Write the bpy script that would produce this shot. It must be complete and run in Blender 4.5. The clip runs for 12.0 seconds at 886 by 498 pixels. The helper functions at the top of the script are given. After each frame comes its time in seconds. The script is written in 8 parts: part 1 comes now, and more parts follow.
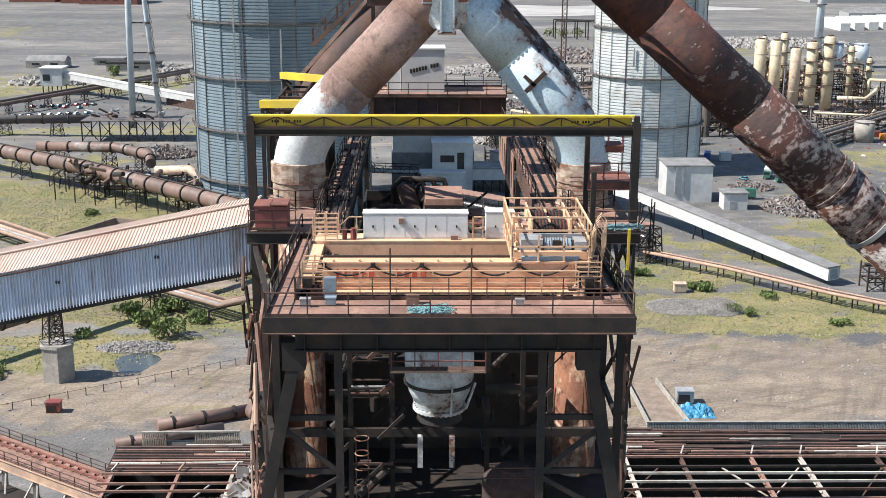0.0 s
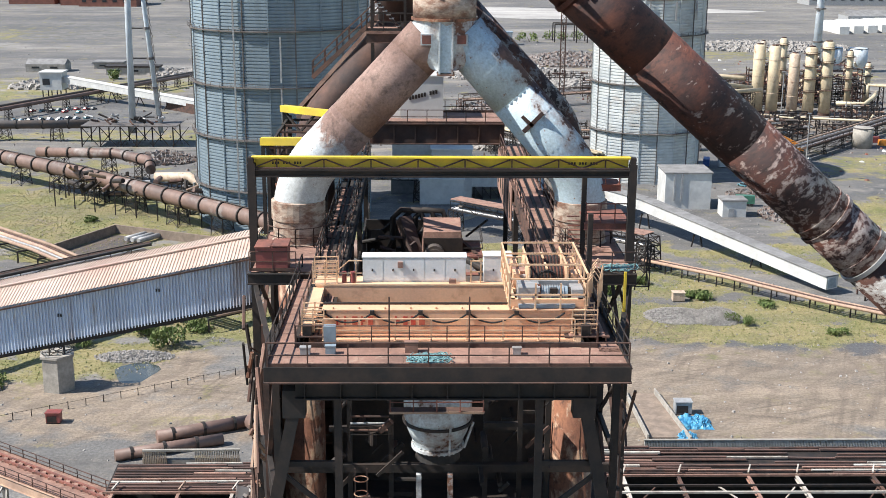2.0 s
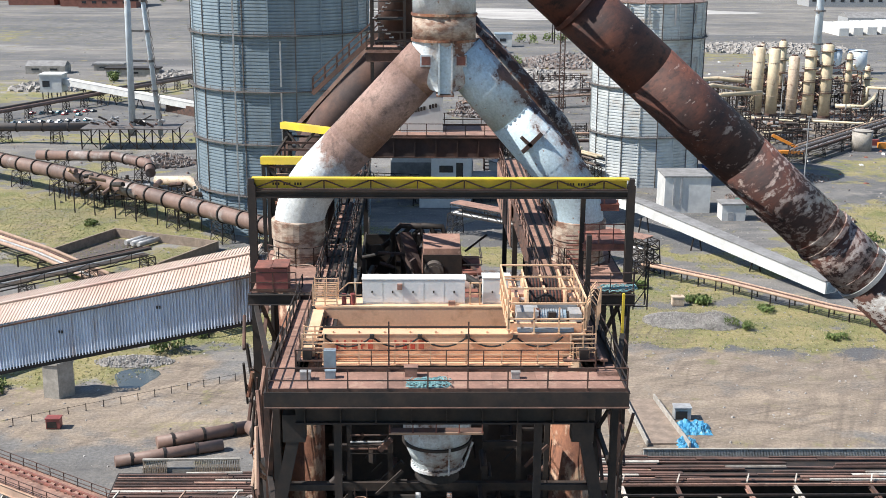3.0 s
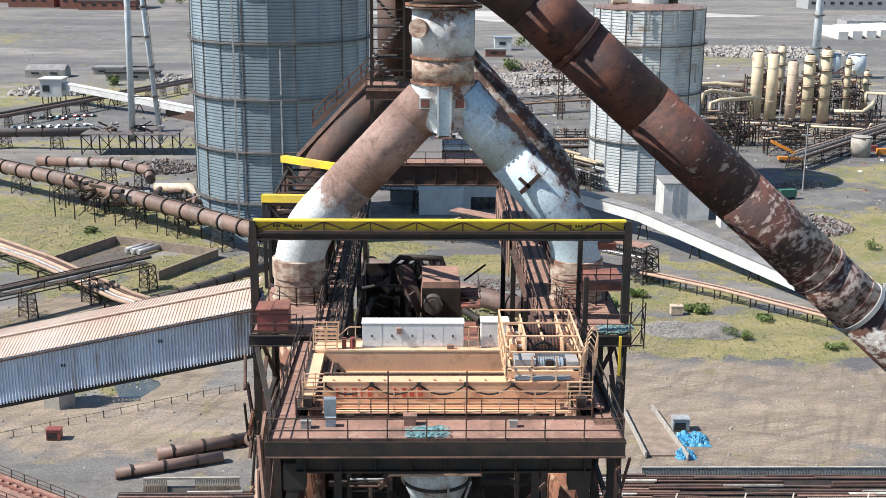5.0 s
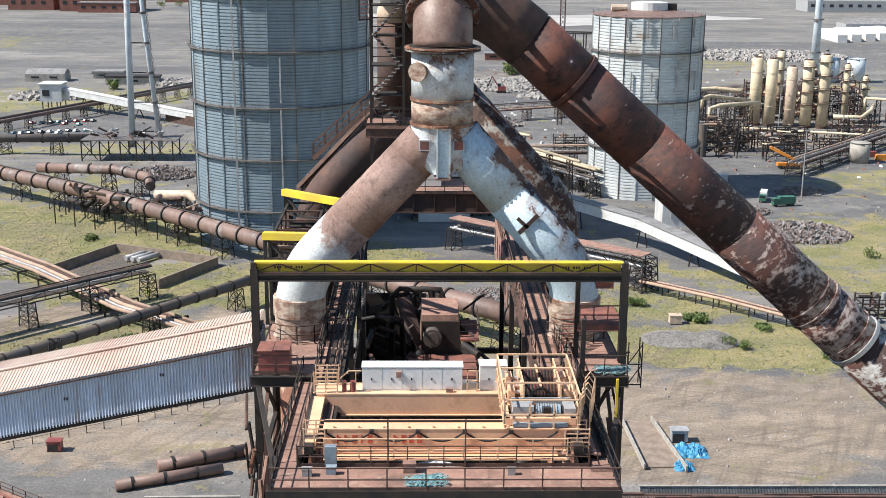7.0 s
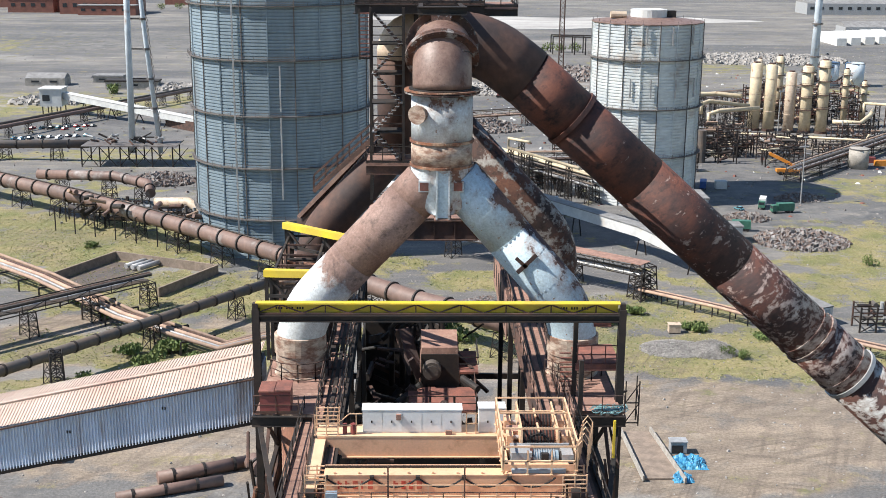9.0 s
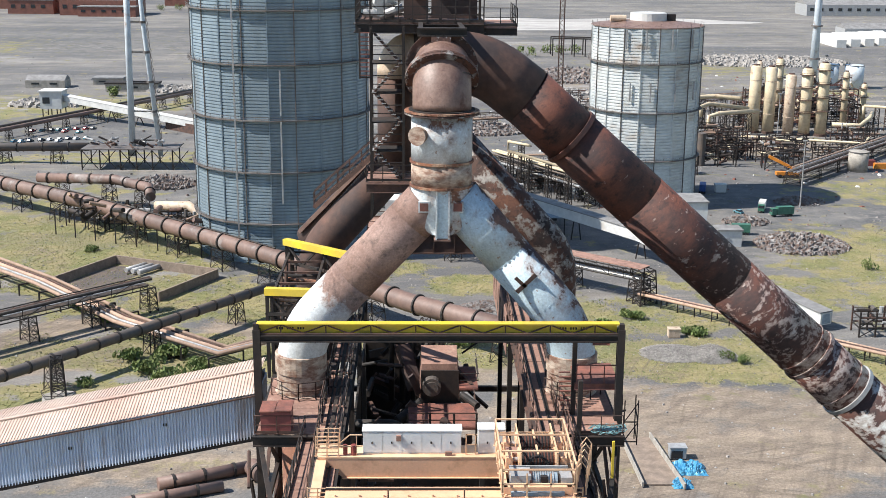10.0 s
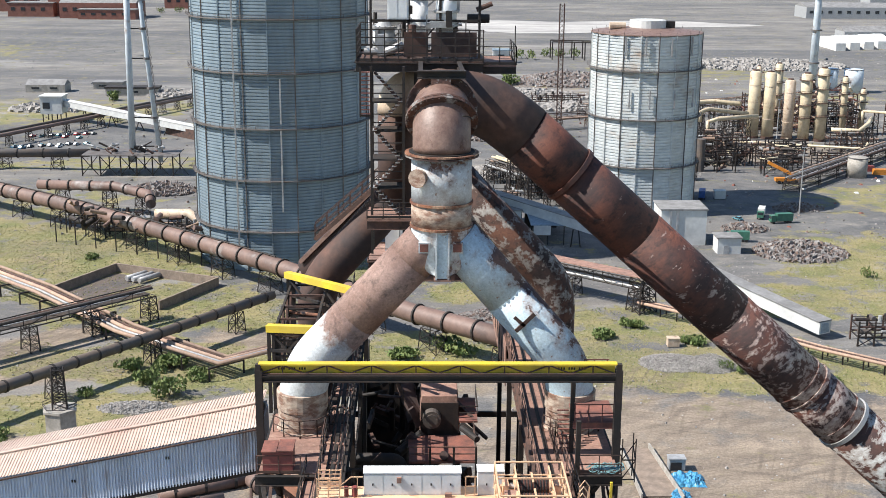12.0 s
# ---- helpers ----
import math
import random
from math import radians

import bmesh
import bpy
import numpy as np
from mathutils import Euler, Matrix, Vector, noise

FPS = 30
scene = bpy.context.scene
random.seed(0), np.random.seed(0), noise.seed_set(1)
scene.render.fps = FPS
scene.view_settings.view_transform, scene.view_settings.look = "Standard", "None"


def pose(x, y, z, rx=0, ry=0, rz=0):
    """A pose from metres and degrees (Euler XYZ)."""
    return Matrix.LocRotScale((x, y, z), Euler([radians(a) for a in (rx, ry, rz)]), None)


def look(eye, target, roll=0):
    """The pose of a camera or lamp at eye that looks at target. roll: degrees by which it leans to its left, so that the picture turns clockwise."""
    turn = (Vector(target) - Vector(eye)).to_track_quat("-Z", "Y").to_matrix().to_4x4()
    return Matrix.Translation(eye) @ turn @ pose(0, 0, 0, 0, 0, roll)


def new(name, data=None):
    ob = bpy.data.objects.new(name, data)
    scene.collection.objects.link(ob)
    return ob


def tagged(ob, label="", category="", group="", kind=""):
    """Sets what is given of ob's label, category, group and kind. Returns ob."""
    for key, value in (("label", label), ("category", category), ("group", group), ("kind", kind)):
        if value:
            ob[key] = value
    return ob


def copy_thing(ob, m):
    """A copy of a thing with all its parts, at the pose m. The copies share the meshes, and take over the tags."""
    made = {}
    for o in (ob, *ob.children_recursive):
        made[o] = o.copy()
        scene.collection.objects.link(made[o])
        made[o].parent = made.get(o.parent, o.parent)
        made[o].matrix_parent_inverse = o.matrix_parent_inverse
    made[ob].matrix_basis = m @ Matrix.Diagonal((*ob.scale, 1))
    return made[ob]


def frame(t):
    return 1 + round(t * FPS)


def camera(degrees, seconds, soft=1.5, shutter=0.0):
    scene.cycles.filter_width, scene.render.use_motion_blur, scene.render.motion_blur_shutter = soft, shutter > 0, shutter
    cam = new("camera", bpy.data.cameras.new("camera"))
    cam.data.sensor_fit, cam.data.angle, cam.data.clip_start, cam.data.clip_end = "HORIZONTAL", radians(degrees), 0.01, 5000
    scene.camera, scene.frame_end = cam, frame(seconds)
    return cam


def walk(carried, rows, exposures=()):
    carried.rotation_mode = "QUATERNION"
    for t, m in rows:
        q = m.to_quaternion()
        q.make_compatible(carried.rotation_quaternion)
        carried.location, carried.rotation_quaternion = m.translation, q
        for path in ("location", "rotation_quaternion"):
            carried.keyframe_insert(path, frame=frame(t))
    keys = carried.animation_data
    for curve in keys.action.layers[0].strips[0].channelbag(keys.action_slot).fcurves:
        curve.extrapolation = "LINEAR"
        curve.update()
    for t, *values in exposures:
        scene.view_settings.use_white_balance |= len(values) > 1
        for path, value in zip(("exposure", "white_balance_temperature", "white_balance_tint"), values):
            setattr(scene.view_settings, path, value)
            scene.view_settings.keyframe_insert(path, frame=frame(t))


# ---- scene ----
cam = camera(40.0, 12.0, soft=0.75)
PATH = [
    (0, -1.227, 0.457, 92.770, 75.091, -1.059, 0.29),
    (0.5, -1.219, 0.416, 93.330, 75.096, -1.068, 0.30),
    (1, -1.211, 0.375, 93.898, 75.101, -1.076, 0.32),
    (1.5, -1.204, 0.336, 94.472, 75.107, -1.084, 0.33),
    (2, -1.197, 0.297, 95.052, 75.113, -1.092, 0.35),
    (2.5, -1.192, 0.259, 95.636, 75.119, -1.100, 0.36),
    (3, -1.186, 0.222, 96.224, 75.124, -1.107, 0.37),
    (5, -1.172, 0.076, 98.603, 75.149, -1.133, 0.41),
    (5.5, -1.170, 0.040, 99.202, 75.156, -1.139, 0.42),
    (6, -1.169, 0.003, 99.802, 75.162, -1.144, 0.42),
    (6.5, -1.169, -0.034, 100.402, 75.169, -1.150, 0.43),
    (7, -1.169, -0.072, 101.004, 75.176, -1.155, 0.43),
    (9, -1.176, -0.233, 103.418, 75.204, -1.172, 0.44),
    (9.5, -1.179, -0.277, 104.025, 75.212, -1.175, 0.44),
    (10, -1.183, -0.321, 104.635, 75.219, -1.179, 0.44),
    (10.5, -1.188, -0.368, 105.247, 75.227, -1.182, 0.44),
    (11, -1.193, -0.416, 105.863, 75.234, -1.185, 0.44),
    (11.5, -1.199, -0.466, 106.483, 75.242, -1.187, 0.44),
    (12, -1.206, -0.519, 107.108, 75.250, -1.189, 0.43),
] 
walk(cam, [(t, pose(x, y, z, rx, 0, rz) @ pose(0, 0, 0, 0, 0, roll)) for t, x, y, z, rx, rz, roll in PATH])
# ---- light ----
SUN_AZ, SUN_EL = (-0.985, -0.17), 47.5
to_sun = Vector((SUN_AZ[0] * math.cos(radians(SUN_EL)), SUN_AZ[1] * math.cos(radians(SUN_EL)), math.sin(radians(SUN_EL))))
world = bpy.data.worlds.new("world")
scene.world = world
world.use_nodes = True
wn = world.node_tree
sky = wn.nodes.new("ShaderNodeTexSky")
sky.sky_type, sky.sun_disc = "NISHITA", False
sky.sun_elevation, sky.sun_rotation = radians(SUN_EL), math.atan2(SUN_AZ[0], SUN_AZ[1])
sky.air_density, sky.dust_density, sky.ozone_density = 1.2, 0.2, 3.0
wn.links.new(sky.outputs[0], wn.nodes["Background"].inputs[0])
wn.nodes["Background"].inputs[1].default_value = 0.09
sun = new("sun", bpy.data.lights.new("sun", "SUN"))
sun.data.energy, sun.data.angle, sun.data.color = 5.0, radians(0.5), (1.0, 0.955, 0.89)
sun.matrix_world = look(to_sun * 400, (0, 0, 0))
scene.view_settings.exposure = 0.82

# ---- materials ----
def material(name, a, b=None, scale=1.0, low=0.4, high=0.6, rough=0.7, metal=0.0, bump=0.0, c=None, cscale=0.2, clow=0.5, chigh=0.65, grain=0.25, gscale=8.0, vary=0.0, stretch=(1, 1, 1)):
    """Two or three colours broken up by noise at two scales, with grain and fine relief."""
    m = bpy.data.materials.new(name)
    m.use_nodes = True
    t, n, l = m.node_tree, m.node_tree.nodes, m.node_tree.links
    s = n["Principled BSDF"]
    s.inputs["Roughness"].default_value, s.inputs["Metallic"].default_value = rough, metal
    geo = n.new("ShaderNodeNewGeometry")
    mp = n.new("ShaderNodeMapping")
    mp.inputs["Scale"].default_value = stretch
    l.new(geo.outputs["Position"], mp.inputs["Vector"])

    def noisy(sc, detail=6.0):
        q = n.new("ShaderNodeTexNoise")
        q.inputs["Scale"].default_value, q.inputs["Detail"].default_value, q.inputs["Roughness"].default_value = sc, detail, 0.65
        l.new(mp.outputs[0], q.inputs["Vector"])
        return q.outputs["Fac"]

    def ramp(src, lo, hi):
        q = n.new("ShaderNodeMapRange")
        q.inputs["From Min"].default_value, q.inputs["From Max"].default_value = lo, hi
        l.new(src, q.inputs["Value"])
        return q.outputs["Result"]

    def mix(fac, x, y, how="MIX"):
        q = n.new("ShaderNodeMix")
        q.data_type, q.blend_type = "RGBA", how
        for sock, val in ((q.inputs["Factor"], fac), (q.inputs["A"], x), (q.inputs["B"], y)):
            if isinstance(val, (int, float)):
                sock.default_value = val
            elif isinstance(val, tuple):
                sock.default_value = (*val, 1)
            else:
                l.new(val, sock)
        return q.outputs["Result"]
    col = mix(ramp(noisy(scale), low, high), a, b or tuple(0.75 * v for v in a))
    if c:
        col = mix(ramp(noisy(cscale), clow, chigh), col, c)
    g = ramp(noisy(gscale, 8.0), 0.25, 0.75)
    dark = mix(g, (1 - grain,) * 3, (1 + grain * 0.6,) * 3)
    col = mix(1.0, col, dark, "MULTIPLY")
    if vary:
        info = n.new("ShaderNodeObjectInfo")
        col = mix(1.0, col, mix(info.outputs["Random"], (1 - vary,) * 3, (1 + vary,) * 3), "MULTIPLY")
    l.new(col, s.inputs["Base Color"])
    if bump:
        bp = n.new("ShaderNodeBump")
        bp.inputs["Strength"].default_value, bp.inputs["Distance"].default_value = 0.6, bump
        l.new(g, bp.inputs["Height"])
        l.new(bp.outputs[0], s.inputs["Normal"])
    return m



def peeled(name, paint, paint2, rust, rust2, scale=0.5, cut=0.55, edge=0.03, grade=None, pull=0.5, speck=0.64, stain=(0.22, 0.13, 0.09), stretch=(1, 1, 1), turn=(0, 0, 0), rough=0.7):
    """Paint that flakes off rusted plate; grade (direction, low, high) says where along the thing rust wins."""
    m = bpy.data.materials.new(name)
    m.use_nodes = True
    n, l = m.node_tree.nodes, m.node_tree.links
    s = n["Principled BSDF"]
    geo, mp = n.new("ShaderNodeNewGeometry"), n.new("ShaderNodeMapping")
    mp.inputs["Scale"].default_value = stretch
    tm = n.new("ShaderNodeMapping")
    tm.inputs["Rotation"].default_value = turn
    l.new(geo.outputs["Position"], tm.inputs[0])
    l.new(tm.outputs[0], mp.inputs[0])

    def noisy(sc, detail=10.0, rgh=0.68):
        q = n.new("ShaderNodeTexNoise")
        q.inputs["Scale"].default_value, q.inputs["Detail"].default_value, q.inputs["Roughness"].default_value = sc, detail, rgh
        l.new(mp.outputs[0], q.inputs["Vector"])
        return q.outputs["Fac"]

    def ramp(src, lo, hi, a=0.0, b=1.0):
        q = n.new("ShaderNodeMapRange")
        for k, v in (("From Min", lo), ("From Max", hi), ("To Min", a), ("To Max", b)):
            q.inputs[k].default_value = v
        l.new(src, q.inputs["Value"])
        return q.outputs["Result"]

    def add(a, b):
        q = n.new("ShaderNodeMath")
        l.new(a, q.inputs[0])
        l.new(b, q.inputs[1])
        return q.outputs[0]

    def mix(fac, x, y, how="MIX"):
        q = n.new("ShaderNodeMix")
        q.data_type, q.blend_type = "RGBA", how
        for sock, val in ((q.inputs["Factor"], fac), (q.inputs["A"], x), (q.inputs["B"], y)):
            if isinstance(val, (int, float)):
                sock.default_value = val
            elif isinstance(val, tuple):
                sock.default_value = (*val, 1)
            else:
                l.new(val, sock)
        return q.outputs["Result"]
    field = noisy(scale)
    if grade:
        way, lo, hi = grade
        dot = n.new("ShaderNodeVectorMath")
        dot.operation = "DOT_PRODUCT"
        l.new(geo.outputs["Position"], dot.inputs[0])
        dot.inputs[1].default_value = way
        field = add(field, ramp(dot.outputs["Value"], lo, hi, -pull / 2, pull / 2))
    coat = mix(ramp(noisy(0.7), 0.38, 0.64), paint, paint2)
    coat = mix(ramp(noisy(3.2), speck, speck + 0.05), coat, stain)
    iron = mix(ramp(noisy(0.33), 0.42, 0.62), rust, rust2)
    iron = mix(ramp(noisy(1.7), 0.52, 0.66), iron, tuple(0.45 * v for v in rust))
    halo = ramp(field, cut - 0.13, cut)
    coat = mix(ramp(halo, 0.0, 1.0, 0.0, 0.6), coat, stain)
    mask = ramp(field, cut, cut + edge)
    col = mix(mask, coat, iron)
    g = noisy(7.0, 8)
    col = mix(1.0, col, mix(ramp(g, 0.3, 0.7), (0.72, 0.72, 0.72), (1.18, 1.18, 1.18)), "MULTIPLY")
    l.new(col, s.inputs["Base Color"])
    l.new(ramp(mask, 0, 1, rough - 0.2, rough + 0.12), s.inputs["Roughness"])
    bp = n.new("ShaderNodeBump")
    bp.inputs["Strength"].default_value, bp.inputs["Distance"].default_value, bp.invert = 0.5, 0.03, True
    l.new(add(mask, g), bp.inputs["Height"])
    l.new(bp.outputs[0], s.inputs["Normal"])
    return m


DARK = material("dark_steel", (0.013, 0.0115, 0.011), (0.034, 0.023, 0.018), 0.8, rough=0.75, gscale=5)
RUST = material("rusty_steel", (0.105, 0.055, 0.040), (0.042, 0.028, 0.024), 0.7, 0.42, 0.62, rough=0.85, gscale=6)
DECK = material("rusty_deck_plate", (0.29, 0.165, 0.125), (0.17, 0.10, 0.078), 0.5, 0.42, 0.66, rough=0.9, gscale=5, vary=0.1, c=(0.36, 0.24, 0.18), cscale=1.3, clow=0.55, chigh=0.7)
REDDECK = material("red_oxide_steel", (0.24, 0.09, 0.065), (0.12, 0.055, 0.045), 0.9, 0.4, 0.62, rough=0.85)
YELLOW = material("yellow_paint", (0.72, 0.52, 0.035), (0.55, 0.40, 0.05), 0.5, rough=0.55, grain=0.15)
ORANGE = material("orange_crane_paint", (0.76, 0.44, 0.265), (0.70, 0.40, 0.25), 0.6, rough=0.5, grain=0.12, c=(0.50, 0.26, 0.15), cscale=0.9, clow=0.55, chigh=0.75)
PALEORANGE = material("faded_orange_paint", (0.70, 0.47, 0.30), (0.62, 0.38, 0.23), 1.0, rough=0.5, grain=0.12)
CABINET = material("white_cabinet_paint", (0.70, 0.71, 0.71), (0.62, 0.63, 0.62), 0.8, rough=0.45, grain=0.08)
GREYPAINT = material("grey_paint", (0.34, 0.35, 0.36), (0.26, 0.26, 0.26), 1.0, rough=0.5)
BLUEGREY = material("blue_grey_paint", (0.26, 0.33, 0.38), (0.18, 0.23, 0.27), 1.0, rough=0.5)
REDPAINT = material("red_paint", (0.27, 0.065, 0.055), (0.18, 0.05, 0.045), 1.0, rough=0.5)
LETTER = material("red_lettering", (0.55, 0.06, 0.04), (0.5, 0.12, 0.07), 1.5, rough=0.5)
WHITEPIPE = peeled("white_paint_with_rust", (0.56, 0.60, 0.62), (0.45, 0.49, 0.50), (0.14, 0.07, 0.05), (0.22, 0.10, 0.06), 0.55, 0.585, 0.03, speck=0.63)
BROWNPIPE = peeled("brown_weathered_paint", (0.23, 0.15, 0.118), (0.17, 0.105, 0.082), (0.09, 0.045, 0.035), (0.13, 0.065, 0.045), 0.6, 0.58, 0.08, speck=0.60, stain=(0.12, 0.065, 0.05))
LEGPIPE = peeled("white_paint_worn_to_brown", (0.57, 0.60, 0.61), (0.46, 0.48, 0.48), (0.30, 0.20, 0.165), (0.20, 0.12, 0.095), 0.6, 0.55, 0.05, ((0.684, 0, 0.729), 54.3, 58.2), 0.9, 0.62)
RUSTPIPE = peeled("rusted_pipe_plate", (0.42, 0.38, 0.35), (0.27, 0.20, 0.175), (0.036, 0.018, 0.017), (0.12, 0.04, 0.024), 2.2, 0.42, 0.03, ((-1, 0, 0), -34.0, -6.0), 0.36, 0.56, (0.11, 0.05, 0.038), (0.5, 1, 1), (0, 0.727, 0), 0.62)
FLAKEPIPE = peeled("rusted_plate_with_flaking_pale_paint", (0.46, 0.48, 0.47), (0.34, 0.34, 0.33), (0.036, 0.018, 0.017), (0.10, 0.038, 0.024), 1.3, 0.455, 0.025, ((-1, 0, 0), -38.0, -18.0), 0.40, 0.58, (0.13, 0.07, 0.05), (0.6, 1, 1), (0, 0.727, 0), 0.62)
REARPIPE = peeled("rusted_grey_paint_pipe", (0.34, 0.34, 0.33), (0.24, 0.23, 0.21), (0.036, 0.022, 0.02), (0.12, 0.05, 0.03), 1.1, 0.46, 0.03, None, 0.3, 0.57, (0.10, 0.06, 0.045))
DARKRUSTPIPE = material("dark_rusted_plate", (0.045, 0.030, 0.028), (0.10, 0.05, 0.035), 0.3, 0.42, 0.66, rough=0.8, gscale=1.8, grain=0.4)
STREAKPIPE = peeled("rust_streaked_pipe", (0.52, 0.40, 0.28), (0.40, 0.27, 0.17), (0.15, 0.062, 0.038), (0.25, 0.105, 0.055), 0.8, 0.45, 0.06, None, 0.3, 0.58, (0.24, 0.12, 0.075), (1, 1, 0.6))
CREAM = material("cream_paint", (0.55, 0.44, 0.33), (0.45, 0.34, 0.25), 0.6, rough=0.6, c=(0.2, 0.11, 0.07), cscale=0.5, clow=0.58, chigh=0.7)
TANK = material("grey_blue_sheet_steel", (0.55, 0.57, 0.56), (0.42, 0.45, 0.46), 0.06, rough=0.5, metal=0.1, c=(0.33, 0.25, 0.19), cscale=0.09, clow=0.55, chigh=0.75, gscale=0.6, grain=0.25, stretch=(0.6, 0.6, 1.2), vary=0.14)
TANKDARK = material("weathered_dark_sheet_steel", (0.235, 0.30, 0.345), (0.18, 0.23, 0.265), 0.05, rough=0.5, metal=0.1, gscale=0.5, grain=0.2, stretch=(1, 1, 0.25), vary=0.08, c=(0.16, 0.15, 0.14), cscale=0.07, clow=0.56, chigh=0.8)
RINGSTEEL = material("walkway_steel", (0.14, 0.13, 0.125), (0.10, 0.08, 0.07), 0.4, rough=0.7)
ROOFSHEET = material("faded_pink_roof_sheet", (0.43, 0.315, 0.255), (0.47, 0.37, 0.31), 0.25, rough=0.7, c=(0.39, 0.26, 0.21), cscale=0.2, clow=0.5, chigh=0.7, gscale=1.5, grain=0.15)
WALLSHEET = material("grey_wall_sheet", (0.60, 0.67, 0.78), (0.50, 0.55, 0.64), 0.3, rough=0.6, c=(0.36, 0.33, 0.34), cscale=0.28, clow=0.55, chigh=0.62, gscale=1.5, grain=0.15, stretch=(1, 1, 0.2))
WHITEWALL = material("white_wall_sheet", (0.56, 0.56, 0.54), (0.46, 0.46, 0.45), 0.2, rough=0.6, gscale=0.6, grain=0.12, c=(0.42, 0.38, 0.33), cscale=0.15, clow=0.6, chigh=0.75)
GREYROOF = material("grey_roof_sheet", (0.24, 0.235, 0.23), (0.17, 0.165, 0.16), 0.2, rough=0.8, gscale=0.7)
CONCRETE = material("weathered_concrete", (0.36, 0.33, 0.29), (0.26, 0.24, 0.21), 0.4, rough=0.9, gscale=1.5)
BRICK = material("red_brick_wall", (0.24, 0.10, 0.075), (0.18, 0.08, 0.06), 0.2, rough=0.9, gscale=0.8)
PIPEBROWN = material("brown_gas_main", (0.19, 0.12, 0.095), (0.115, 0.075, 0.062), 0.12, 0.4, 0.62, rough=0.6, c=(0.36, 0.33, 0.31), cscale=0.06, clow=0.58, chigh=0.7, gscale=0.8)
PIPEGREY = material("dark_grey_pipe", (0.085, 0.075, 0.07), (0.12, 0.09, 0.07), 0.15, rough=0.7, gscale=0.8)
PIPETAN = material("tan_pipe", (0.40, 0.27, 0.19), (0.30, 0.20, 0.15), 0.3, rough=0.75, gscale=1.0, vary=0.25)
STEELGREY = material("bare_grey_steel", (0.42, 0.42, 0.42), (0.30, 0.29, 0.28), 0.3, rough=0.5, metal=0.3)
COLUMN = material("pale_yellow_column_paint", (0.60, 0.50, 0.34), (0.50, 0.41, 0.28), 0.15, rough=0.6, c=(0.3, 0.17, 0.1), cscale=0.2, clow=0.58, chigh=0.7, gscale=0.5)
STACKBLUE = material("pale_blue_stack_steel", (0.55, 0.61, 0.65), (0.43, 0.48, 0.52), 0.15, rough=0.5, c=(0.28, 0.18, 0.13), cscale=0.12, clow=0.58, chigh=0.7)
FENCE = material("grey_sheet_fence", (0.47, 0.48, 0.46), (0.36, 0.36, 0.34), 0.5, rough=0.8)
DUSTSLAB = material("dusty_brown_slab", (0.26, 0.20, 0.155), (0.18, 0.14, 0.11), 0.4, rough=0.9, gscale=1.5)
BOARD = material("rusty_roof_sheets", (0.15, 0.082, 0.064), (0.075, 0.05, 0.043), 0.25, 0.4, 0.62, rough=0.9, vary=0.3, gscale=2)
WHITESTEEL = material("pale_painted_beam", (0.46, 0.43, 0.38), (0.30, 0.24, 0.2), 0.6, 0.45, 0.65, rough=0.7, vary=0.2)
TARP = material("blue_tarpaulin", (0.03, 0.20, 0.38), (0.08, 0.30, 0.45), 0.9, rough=0.45, grain=0.4, gscale=2)
NET = material("pale_teal_netting", (0.24, 0.42, 0.42), (0.12, 0.24, 0.26), 2.0, rough=0.8, grain=0.5)
RUBBLE = material("grey_rubble", (0.35, 0.325, 0.30), (0.24, 0.225, 0.21), 0.5, rough=0.95, gscale=1.5, grain=0.4)
SCRAP = material("scrap_metal", (0.28, 0.27, 0.26), (0.14, 0.09, 0.07), 0.6, rough=0.7, gscale=1.2, grain=0.5)
LEAF = material("green_foliage", (0.10, 0.15, 0.04), (0.16, 0.19, 0.06), 0.4, rough=0.8, grain=0.4, gscale=1.5)
PALEBLUE = peeled("pale_blue_paint_with_rust", (0.44, 0.54, 0.60), (0.35, 0.44, 0.49), (0.075, 0.045, 0.042), (0.15, 0.08, 0.058), 0.8, 0.565, 0.025, ((0.754, 0, 0.657), 59.2, 61.2), 0.34, 0.62)
COLLAR = material("rust_stained_cream_collar", (0.42, 0.34, 0.27), (0.20, 0.11, 0.075), 1.1, 0.42, 0.6, rough=0.8, gscale=3, grain=0.4, stretch=(1, 1, 2.2))
DRYGRASS = material("dry_grass_blades", (0.38, 0.34, 0.18), (0.27, 0.27, 0.11), 0.3, rough=0.9, grain=0.3, gscale=1)
BARK = material("brown_bark", (0.10, 0.07, 0.05), None, 2.0, rough=0.9)
WINDOW = material("dark_window_glass", (0.02, 0.025, 0.03), (0.03, 0.035, 0.04), 1.0, rough=0.15)
# tyre and cable rubber; its black also paints the cast houses' unlit inside
RUBBER_SHADE = material("rubber_and_inside_shade_black", (0.02, 0.02, 0.02), None, 2.0, rough=0.9)
WATER = material("murky_water", (0.05, 0.06, 0.06), (0.07, 0.075, 0.07), 0.2, rough=0.08, grain=0.05)
CARS = [material("car_paint", c, tuple(0.9 * v for v in c), 1.0, rough=0.3, grain=0.05) for c in ((0.05, 0.16, 0.26), (0.02, 0.03, 0.05), (0.55, 0.56, 0.58), (0.35, 0.04, 0.05), (0.08, 0.10, 0.13), (0.10, 0.25, 0.30))]
GREENPAINT = material("green_paint", (0.05, 0.16, 0.11), None, 1.0, rough=0.5)
BLUEPAINT = material("blue_paint", (0.03, 0.09, 0.30), None, 1.0, rough=0.5)
ORANGEMACHINE = material("orange_machine_paint", (0.65, 0.24, 0.03), None, 1.0, rough=0.5)
